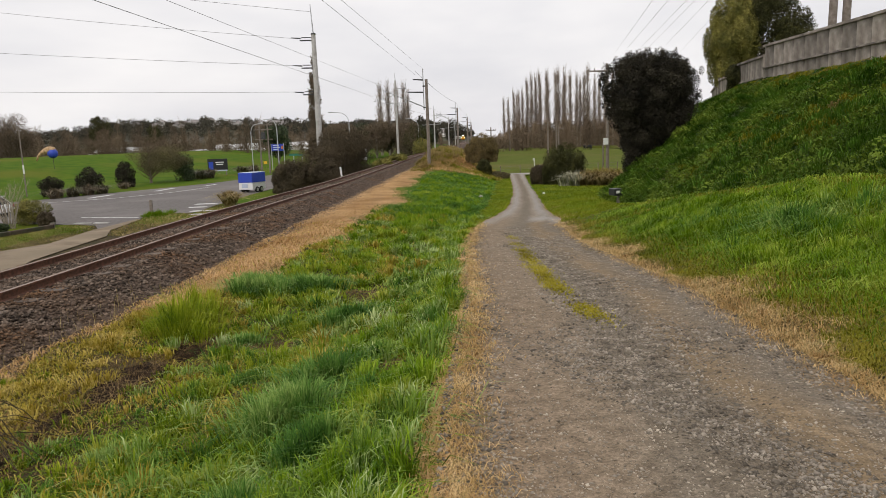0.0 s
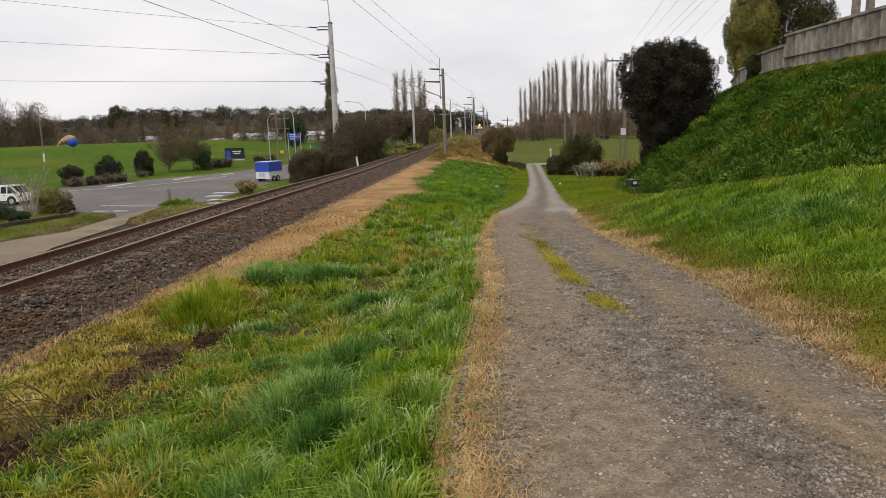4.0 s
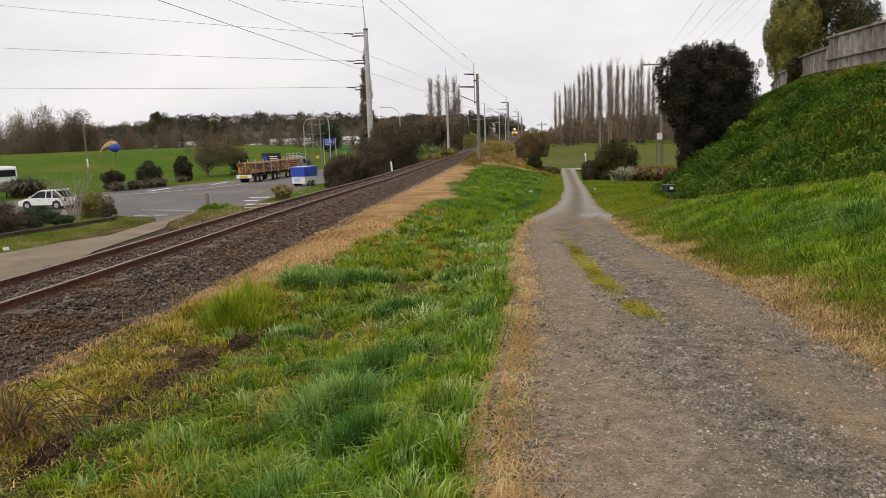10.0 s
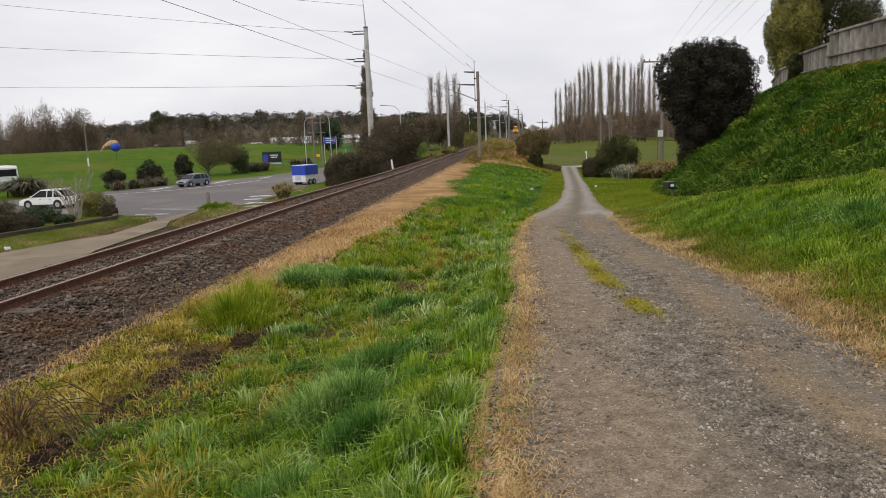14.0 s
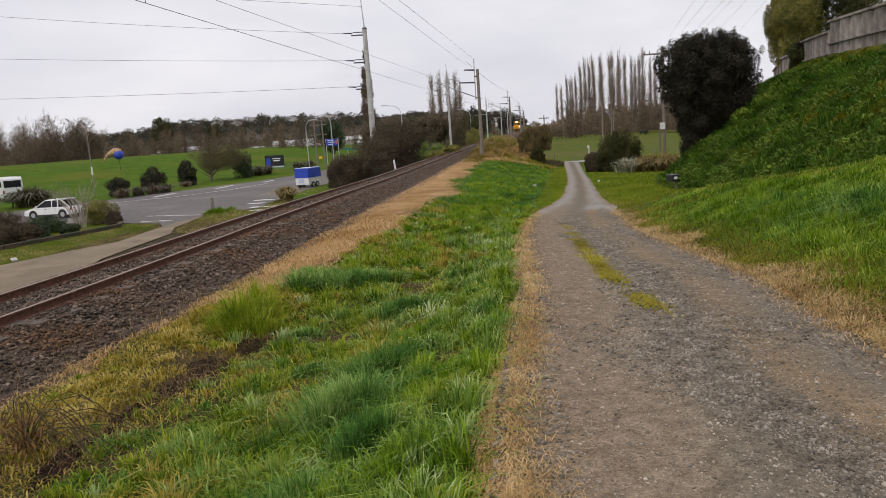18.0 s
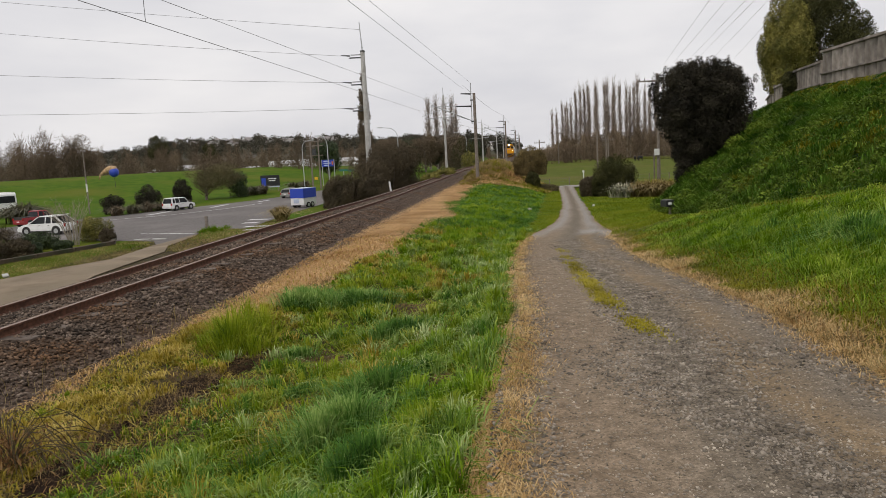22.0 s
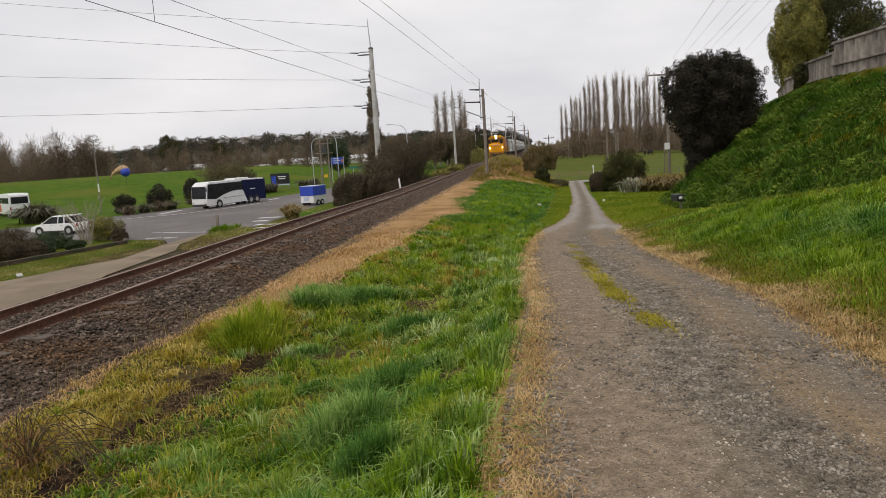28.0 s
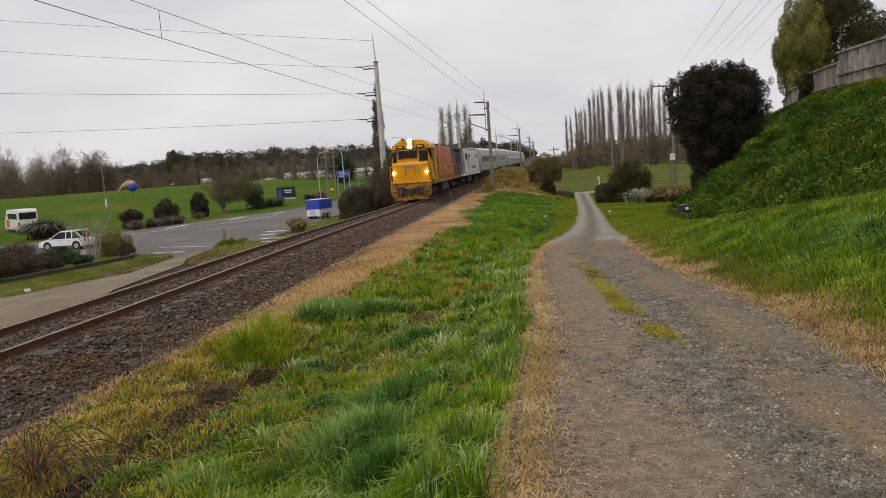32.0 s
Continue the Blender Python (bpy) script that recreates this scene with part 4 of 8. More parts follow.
def build_trees():
    # poplars behind the right-hand meadow
    rng = random.Random(4)
    kinds = [bare_tree("poplar", pose(-400 - 10 * k, 700, -3), 21, "tall bare poplar with upright pale limbs", 30 + k, 0.9, 120, 10, 0.055, 0.3, M["poplar_twig"], M["poplar_bark"], group="bare poplars") for k in range(3)]
    rows = []
    for k in range(24):
        u = k / 23
        hh = (18.0 + 6.5 * ss(0.0, 0.35, u) - 1.0 * ss(0.6, 1, u)) * rng.uniform(0.9, 1.06)
        rows.append((40.5 + 35.5 * u + rng.uniform(-0.5, 0.5), 262 - 14 * u + rng.uniform(-3, 3), float(hh)))
    rows += [(-3.4, 205, 18.6), (-1.2, 206, 19.0), (1.2, 205, 18.4), (3.3, 207, 19.0), (4.4, 210, 17.0)]
    for i, (x, y, hh) in enumerate(rows):
        b = kinds[i % 3]
        m = pose(x, y, float(land(x, y)) - 0.2, 0, 0, rng.uniform(0, 360)) @ Matrix.Diagonal((hh / 21 * (1.0 if y > 240 else 1.4), hh / 21 * (1.0 if y > 240 else 1.4), hh / 21, 1))
        ob = copy_thing(b, m)
        ob.matrix_basis = m
    for i, b in enumerate(kinds):
        b.matrix_world = pose(46 + 9 * i, 268 + i, -3.2, 0, 0, 70 * i) @ Matrix.Diagonal((0.9, 0.9, 0.9 + 0.1 * i, 1))
    # dark tree on the bank
    rng2 = np.random.default_rng(8)
    x, y = 11.3, 32.0
    a = thing("bank_tree", pose(x, y, float(land(x, y)) - 0.2), "dense dark evergreen tree on the grassy bank", "tree")
    zc = 2.9 - float(land(x, y))
    bl = []
    g0 = float(land(x, y)) - 0.2
    HZ = (0.1, 0.7, 1.3, 2.0, 2.7, 3.4, 4.0, 4.5, 4.85, 5.1)
    XL = (-1.0, -1.05, -1.15, -1.5, -1.85, -2.0, -1.9, -1.55, -1.0, -0.1)
    XR = (-0.3, 0.4, 1.2, 2.05, 2.4, 2.4, 2.2, 1.75, 1.2, 0.5)
    for k in range(330):
        zz = rng2.uniform(0.1, 4.9)
        l, r = np.interp(zz, HZ, XL), np.interp(zz, HZ, XR)
        q = rng2.uniform(0.2, 0.46) * (0.7 if zz > 4.0 else 1.0)
        w = max((r - l) / 2 - q * 0.8, 0.1)
        e, f = rng2.uniform(-1, 1), rng2.uniform(-0.8, 0.8)
        bl.append((np.array(((l + r) / 2 + e * w, f * w * math.sqrt(1 - e * e * 0.8), zz - g0)), np.array((q, q, q))))
    for k in range(90):
        zz = rng2.uniform(0.6, 4.0)
        l, r = np.interp(zz, HZ, XL), np.interp(zz, HZ, XR)
        q = rng2.uniform(0.45, 0.7) * min(1.0, (r - l) / 2.4)
        w = max((r - l) / 2 - q * 1.05, 0.05)
        bl.append((np.array(((l + r) / 2 + rng2.uniform(-1, 1) * w, rng2.uniform(-0.6, 0.6) * w, zz - g0)), np.array((q, q, q))))
    for k in range(46):
        zz = rng2.uniform(2.2, 4.6)
        l, r = np.interp(zz, HZ, XL), np.interp(zz, HZ, XR)
        q = rng2.uniform(0.1, 0.2)
        bl.append((np.array((rng2.choice((l, r)) * rng2.uniform(0.85, 1.08), rng2.uniform(-0.9, 0.3), zz - g0 + 0.1)), np.array((q, q, q * 1.5))))
    for k in range(26):
        q = rng2.uniform(0.1, 0.2)
        bl.append((np.array((rng2.uniform(-1.2, 1.3), rng2.uniform(-0.8, 0.4), 4.85 - g0 + rng2.uniform(-0.25, 0.15))), np.array((q * 0.8, q, q * 1.8))))
    V, Q = leaf_cloud(170000, bl, 0.033, rng=rng2)
    child_raw("crown", V, Q, M["leaf_dark"], a)
    bl = []
    for k in range(160):
        zz = rng2.uniform(0.2, 4.55)
        l, r = np.interp(zz, HZ, XL), np.interp(zz, HZ, XR)
        q = rng2.uniform(0.3, 0.5) * min(1.0, (r - l) / 2.6)
        w = max((r - l) / 2 - q * 1.25, 0.02)
        bl.append((np.array(((l + r) / 2 + rng2.uniform(-1, 1) * w, rng2.uniform(-0.7, 0.7) * w, zz - g0)), np.array((q, q, q))))
    V, Q = leaf_cloud(60000, bl, 0.048, rng=rng2)
    child_raw("inner_foliage", V, Q, M["leaf_dark"], a)
    bm = bmesh.new()
    for k in range(6):
        t = k * 1.05
        tube(bm, (0.25 * math.cos(t), 0.2 * math.sin(t), 0), (1.0 * math.cos(t), 0.8 * math.sin(t), zc), 0.1, 0.03, 6)
    part("trunk", bm, M["leaf_brown"], a)


build_trees()


# ---------------------------------------------------------------- far country
def build_distance():
    rng = np.random.default_rng(21)
    # hill behind everything
    V, Q = [], []
    n = 220
    hill = lambda az: float(np.interp(az, (-70, -36, -29, -26, -19, -13, -8, -3, 1, 3.5, 5.2, 6.4, 8), (16, 18, 14, 22, 37, 36, 33, 26, 23, 20, 14, 2, -8))) + 1.2 * math.sin(az * 2.1) + 0.8 * math.sin(az * 5.3)
    for k in range(n + 1):
        az = -66 + 76 * k / n
        a = math.radians(az)
        h = hill(az)
        for dd, zz in ((820, -6), (940, h * 0.55), (1100, h), (1300, -8)):
            V.append((dd * math.sin(a), dd * math.cos(a), zz))
    for k in range(n):
        for j in range(3):
            Q.append((k * 4 + j, k * 4 + 4 + j, k * 4 + 5 + j, k * 4 + 1 + j))
    ob = raw_mesh("far_hill", V, Q, 4, M["far_hill"], "low wooded hill on the horizon", "hill", "structure")
    ob.data.shade_smooth()
    bl = []
    for i in range(900):
        az = rng.uniform(-30, 0) if i < 620 else rng.uniform(-4, 6)
        D = rng.uniform(900, 1105)
        u = np.interp(D, (820, 940, 1100), (0, 0.55, 1.0))
        z = hill(az) * u
        r = rng.uniform(3, 7) if i < 620 else rng.uniform(3.5, 8)
        bl.append((np.array((D * math.sin(math.radians(az)), D * math.cos(math.radians(az)), z + r * 0.4)), np.array((r * 1.3, r, r * rng.uniform(0.7, 1.2)))))
    V, Q = leaf_cloud(100000, bl, 1.0, rng=rng)
    raw_mesh("hill_trees", V, Q, 3, M["leaf_hill"], "dark trees scattered over the far hill", "woods", "stuff")
    # houses on the hill
    hs = thing("hill_house", pose(0, 0, 0), "small pale house with a hipped roof on the hill", "house", "houses on the hill")
    part("wall", new_box((0, 0, 1.6), (12, 8, 5.2)), M["housewall"], hs)
    rb = bmesh.new()
    vs = [rb.verts.new(v) for v in ((-6.5, -4.5, 4.2), (6.5, -4.5, 4.2), (6.5, 4.5, 4.2), (-6.5, 4.5, 4.2), (-3, 0, 6.8), (3, 0, 6.8))]
    for f in ((0, 1, 5, 4), (2, 3, 4, 5), (1, 2, 5), (3, 0, 4), (3, 2, 1, 0)):
        rb.faces.new([vs[i] for i in f])
    part("roof", rb, M["roof"], hs)
    for k, dx in enumerate((-3, 3)):
        part("window", new_box((dx, -4.05, 2.2), (2.2, 0.1, 1.4)), M["glass"], hs)
    for i in range(30):
        az = rng.uniform(-21, -3.2) if i < 27 else (3.75, 4.3, 4.8)[i - 27]
        D = rng.uniform(1010, 1085) if i < 27 else (905, 890, 915)[i - 27]
        z = hill(az) * float(np.interp(D, (820, 940, 1100), (0, 0.55, 1.0)))
        m = pose(D * math.sin(math.radians(az)), D * math.cos(math.radians(az)), z - 0.8, 0, 0, rng.uniform(-40, 40))
        if i == 0:
            hs.matrix_world = m
        else:
            copy_thing(hs, m)
    # pale sheds among the trees
    shed = thing("shed", pose(-82, 224, -3.6, 0, 0, 10), "long pale industrial shed behind the trees", "shed", "industrial sheds")
    part("wall", new_box((0, 0, 2.4), (13, 8, 4.8), bevel=0.05), M["housewall"], shed)
    part("roof", prism([(-4.3, 4.8), (0, 6.0), (4.3, 4.8)], -6.8, 6.8), M["coach_roof"], shed)
    part("door", new_box((2.0, -4.03, 1.8), (3.2, 0.1, 3.4)), M["darksteel"], shed)
    for x, y, r in ((-52, 246, 6), (-33, 252, 8)):
        copy_thing(shed, pose(x, y, -3.6, 0, 0, r))
    for x, y, k in ((-88, 226, 0.62), (-69, 229, 0.6), (-61, 231, 0.66), (-45, 232, 0.64), (-25, 236, 0.6)):
        copy_thing(shed, pose(x, y, -2.9, 0, 0, 8 - 0.1 * x) @ Matrix.Diagonal((k, k, k, 1)))
    # belt of bare woods
    Vs, Ts, off, bl = [], [], 0, []
    for i in range(400):
        az = math.radians(rng.uniform(-40, -26) if i % 10 < 3 else rng.uniform(-26, 34))
        D = rng.uniform(205, 330)
        x, y = D * math.sin(az), D * math.cos(az)
        if -7 < x - float(track_x(y)) < 6:
            continue
        dg = math.degrees(az)
        h = rng.uniform(8.5, 15.5) * (1.18 if dg < -27 else 0.84 if dg < -2 else 0.5 if dg < 9 else 0.85)
        if 6 < dg < 11:
            h *= 0.7
        Vt, Tt = twig_fan(rng, np.array([x, y, -3.6]), h, None, 60, 9, 0.7, 0.05)
        c, w = np.array([math.cos(az), -math.sin(az), 0]), rng.uniform(0.12, 0.26)
        stem = np.array([np.array([x, y, -3.6]) - c * w, np.array([x, y, -3.6]) + c * w, np.array([x + rng.normal(0, 0.4), y, -3.6 + h * 0.9])])
        Vt = np.concatenate([Vt, stem])
        Tt = np.concatenate([Tt, [[len(Vt) - 3, len(Vt) - 2, len(Vt) - 1]]])
        Vs.append(Vt)
        Ts.append(Tt + off)
        off += len(Vt)
        q = rng.uniform(0.13, 0.24) * h
        for k in range(5):
            u = rng.uniform(0.25, 0.86)
            e = q * (1.15 - 0.75 * u)
            bl.append((np.array((x, y, -3.6 + h * u)) + np.array((rng.normal(0, 0.35), 0, 0)) * q, np.array((e, e, e * 1.5))))
    raw_mesh("far_woods", np.concatenate(Vs), np.concatenate(Ts), 3, M["twig_far"], "belt of bare brown woods behind the meadow", "woods", "stuff")
    V, Q = leaf_cloud(230000, bl, 0.36, flat=0.13, rng=rng)
    raw_mesh("far_crowns", V, Q, 3, M["twig_far"], "hazy brown bare crowns of the far woods", "woods", "stuff")
    bl = []
    for i in range(420):
        az = math.radians(rng.uniform(-40, 34))
        D = rng.uniform(204, 340)
        dg = math.degrees(az)
        if -11 < D * math.sin(az) - float(track_x(D * math.cos(az))) < 11:
            continue
        h = rng.uniform(2.8, 5.2) * (1.6 if dg < -26 else 1.05 if dg < -2 else 0.7 if dg < 9 else 0.95)
        bl.append((np.array((D * math.sin(az), D * math.cos(az), h - 4.0)), np.array((rng.uniform(3, 8), 4, h))))
    hb = []
    for i in range(190):
        u = i / 189
        x, y = 31 + 57 * u + rng.normal(0, 0.6), 259 - 12 * u + rng.uniform(-3, 3)
        h = (4.0 + 6.0 * float(ss(0.0, 0.35, u))) * rng.uniform(0.8, 1.1)
        hb.append((np.array((x, y, -3.2 + h * 0.5)), np.array((rng.uniform(0.8, 1.6), 1.6, h * 0.52))))
    V, Q = leaf_cloud(150000, hb, 0.26, flat=0.16, rng=rng)
    raw_mesh("poplar_hedge", V, Q, 3, M["hedge_brown"], "dense brown leafless hedge under the poplars", "hedge", "stuff")
    V, Q = leaf_cloud(160000, bl, 0.3, flat=0.2, rng=rng)
    raw_mesh("far_scrub", V, Q, 3, M["far_brush"], "brown scrub under the far woods", "scrub", "stuff")
    # single trees that stand out of the belt
    g = thing("round_bare_tree", pose(-101, 198, -3.2), "broad round bare tree above the woods", "tree")
    Vt, Tt = twig_fan(rng, np.zeros(3), 14.5, None, 190, 14, 0.5, 0.06)
    child_raw("crown", Vt, Tt, M["twig"], g)
    part("trunk", new_tube((0, 0, 0), (0, 0, 12), 0.4, 0.1, 7), M["bark"], g)
    for i, (x, y, r, h, mt) in enumerate(((-88, 225, 3.6, 15.4, "leaf_conifer"), (-74, 230, 3.0, 12.5, "leaf_conifer"), (-26, 165, 3.2, 9.5, "leaf_green"), (4.1, 330, 3.0, 16.4, "leaf_hill"), (12.0, 330, 3.4, 16.2, "leaf_hill"), (26.6, 330, 3.9, 14.4, "leaf_hill"), (-1.5, 334, 3.6, 12.8, "leaf_hill"), (7.8, 335, 4.0, 13.2, "leaf_hill"), (15.6, 336, 4.0, 13.6, "leaf_hill"), (19.0, 338, 4.0, 12.6, "leaf_hill"), (-84, 222, 6.5, 8.6, "far_brush"), (-100, 200, 5.0, 15.0, "far_brush"), (-13.4, 190, 4.5, 10.0, "far_brush"), (-8.9, 193, 4.2, 9.3, "leaf_green"), (-4.5, 190, 4.6, 10.3, "far_brush"), (-0.8, 195, 4.0, 9.0, "leaf_green"), (2.9, 190, 4.5, 9.6, "far_brush"), (7.3, 196, 4.3, 8.8, "leaf_green"))):
        shrub("far_tree", x, y, r, h, M[mt], "brown brushy tree among the far woods" if mt == "far_brush" else "dark evergreen tree standing out of the woods", "tree", 9000, 0.17, 200 + i, base=h * 0.42 if i == 0 else h * 0.15, z=-3.2, group="far trees")
    # brown conical poplar beside the concrete pole
    a = thing("conical_poplar", pose(-17.7, 170, -3.4), "dense brown conical poplar still holding dead leaves", "tree")
    bl = []
    for k in range(70):
        u = rng.uniform(0, 1) ** 1.4
        q = 0.35 + 2.3 * (1 - u) ** 0.8
        t = rng.uniform(0, 6.283)
        bl.append((np.array((0.5 * q * math.cos(t), 0.5 * q * math.sin(t), 2.0 + u * 23.0)), np.array((q * 0.5, q * 0.5, 1.6))))
    V, Q = leaf_cloud(9000, bl, 0.34, 0.2, rng=rng)
    child_raw("crown", V, Q, M["far_brush"], a)
    part("trunk", new_tube((0, 0, -0.3), (0, 0, 24.5), 0.3, 0.04, 7), M["bark"], a)
    # tall trees on the bank top, behind the fence
    for nm, x, y, r, h, mt, z0, lb in (("olive_tree", 21.7, 45.5, 1.7, 7.7, "leaf_olive", 3.0, "yellow-green conifer behind the garden fence"), ("dark_conifer", 24.2, 46.6, 3.0, 8.2, "leaf_conifer", 3.2, "dark green conifer behind the garden fence")):
        rr = np.random.default_rng(int(x * 10))
        a = thing(nm, pose(x, y, z0), lb, "tree")
        bl = lumps(rr, (0, 0, h * 0.5), (r, r, h * 0.48), 46, 0.8, (0.16, 0.34)) + [(np.array((0, 0, h * 0.48)), np.array((r, r, h * 0.45)) * 0.75)]
        V, Q = leaf_cloud(70000, bl, 0.05, rng=rr)
        child_raw("crown", V, Q, M[mt], a)
        part("trunk", new_tube((0, 0, 0), (0, 0, h * 0.6), 0.22, 0.08, 8), M["bark"], a)


build_distance()


# ---------------------------------------------------------------- fence on the bank
def build_fence():
    f = thing("garden_fence", pose(0, 0, 0), "weathered grey panel fence stepping along the bank top", "fence", kind="structure")
    for (x0, y0), (x1, y1), top, low in (((15.9, 8), (17.8, 34), 5.42, 3.3), ((17.84, 34.1), (18.9, 39.4), 4.98, 3.2), ((18.93, 39.5), (20.6, 44.8), 4.62, 3.1), ((20.63, 44.9), (23.0, 50.5), 4.72, 3.0), ((23.03, 50.6), (26.0, 58.0), 4.6, 2.9)):
        L = math.hypot(x1 - x0, y1 - y0)
        b = pose(x0, y0, 0, 0, 0, math.degrees(math.atan2(y1 - y0, x1 - x0)))
        n = max(1, round(L / 0.95))
        w = L / n
        board = new_box((0, 0, (top + low) / 2), (w - 0.028, 0.04, top - low)).copy()
        me = None
        for j in range(n):
            if me is None:
                p = part("panel", board, M["fence"], f)
                me = p.data
            else:
                p = new("panel", me)
                p.parent = f
            p.matrix_basis = b @ pose(w * (j + 0.5), 0.008 * math.sin(j * 3.3), 0.012 * math.sin(j * 2.1))
        for zz, hh in ((top - 0.02, 0.11), (top - 1.02, 0.07)):
            p = part("capping", new_box((L / 2, 0.06, zz), (L + 0.04, 0.14, hh), bevel=0.012), M["fence"], f)
            p.matrix_basis = b
        p = part("post", new_box((0, 0, (top + low) / 2), (0.14, 0.16, top - low + 0.12), bevel=0.015), M["fence"], f)
        p.matrix_basis = b
    # twin timber poles before the fence
    a = thing("twin_pole", pose(18.3, 29.2, 3.6), "two dark timber power poles joined by a cross brace", "power pole")
    for dx in (-0.28, 0.3):
        part("pole", new_tube((dx, 0, 0), (dx + 0.22, 0, 9), 0.17, 0.14, 9), M["wood"], a)
    part("brace", new_box((0.06, 0, 1.35), (0.7, 0.12, 0.2), bevel=0.02), M["wood"], a)


build_fence()
shrub("fence_creeper", 18.55, 38.5, 0.5, 1.5, M["leaf_conifer"], "dark creeper hanging over the garden fence", "creeper", 7000, 0.05, 331, z=3.6, trunk=False)


# ---------------------------------------------------------------- roadside things
def bench_pole(x, y, h, label, z=None, arm=True, reach=0.0):
    z = float(land(x, y)) if z is None else z
    a = thing("power_pole", pose(x, y, z - 0.3), label, "power pole", "timber poles")
    part("pole", new_tube((0, 0, 0), (0, 0, h + 0.3), 0.14, 0.1, 8), M["wood"], a)
    if arm:
        c = part("crossarm", new_box((reach, -0.08, h - 0.3), (2.0, 0.1, 0.12)), M["wood"], a)
        for dx in (-0.9, -0.5, 0.5, 0.9):
            part("insulator", new_tube((dx + reach, -0.08, h - 0.24), (dx + reach, -0.08, h - 0.05), 0.04, 0.03, 6), M["darksteel"], c)
    return a


def street_lamp(x, y, h, reach, label):
    a = thing("street_lamp", pose(x, y, -3.7), label, "street lamp", "street lamps")
    bm = new_tube((0, 0, 0), (0, 0, h - 1.2), 0.07, 0.055, 8)
    pts = [(0, 0, h - 1.2), (reach * 0.12, 0, h - 0.6), (reach * 0.4, 0, h - 0.15), (reach, 0, h)]
    for p, q in zip(pts[:-1], pts[1:]):
        tube(bm, p, q, 0.04, n=6)
    part("pole", bm, M["steel"], a)
    part("head", new_box((reach + 0.25 * (1 if reach > 0 else -1), 0, h), (0.7, 0.25, 0.12), bevel=0.03), M["steel"], a)
    return a


def flax(name, x, y, r, h, n, material, label, seed, z=None, group="", lean=1.7):
    rng = np.random.default_rng(seed)
    z = float(land(x, y)) if z is None else z
    a = thing(name, pose(x, y, z - 0.03), label, "flax", group)
    V, T = blades(rng, rng.normal(0, r * 0.25, n), rng.normal(0, r * 0.25, n), np.zeros(n), rng.uniform(0.6, 1.15, n) * h, 0.05 * h + 0.02, lean=rng.uniform(0.15, lean, n), curl=0.8)
    child_raw("leaf_fan", V, T, material, a)
    return a


def blades(rng, X, Y, Z, H, W, lean=0.4, curl=0.4, az=None):
    """Bent tapering blades: five points, three triangles each."""
    n = len(X)
    az = rng.uniform(0, 2 * np.pi, n) if az is None else az
    face = az + np.pi / 2 + rng.normal(0, 0.5, n)
    H = np.broadcast_to(H, n)
    W = np.broadcast_to(W, n) * rng.uniform(0.6, 1.3, n)
    lean = np.broadcast_to(lean, n)
    s = np.stack([np.cos(face), np.sin(face), np.zeros(n)], 1) * (W / 2)[:, None]
    o = np.stack([np.cos(az), np.sin(az)], 1)
    B = np.stack([X, Y, Z], 1)
    mid = B.copy()
    mid[:, :2] += o * (H * lean * 0.35)[:, None]
    mid[:, 2] += H * 0.62
    tip = B.copy()
    tip[:, :2] += o * (H * lean * (0.75 + curl * 0.5))[:, None]
    tip[:, 2] += H * np.clip(1.0 - curl * lean * 0.55, 0.25, 1)
    V = np.stack([B - s, B + s, mid - s * 0.8, mid + s * 0.8, tip], 1).reshape(-1, 3)
    k = np.arange(n)[:, None, None] * 5
    T = (k + np.array([[0, 1, 3], [0, 3, 2], [2, 3, 4]])[None]).reshape(-1, 3)
    return V, T


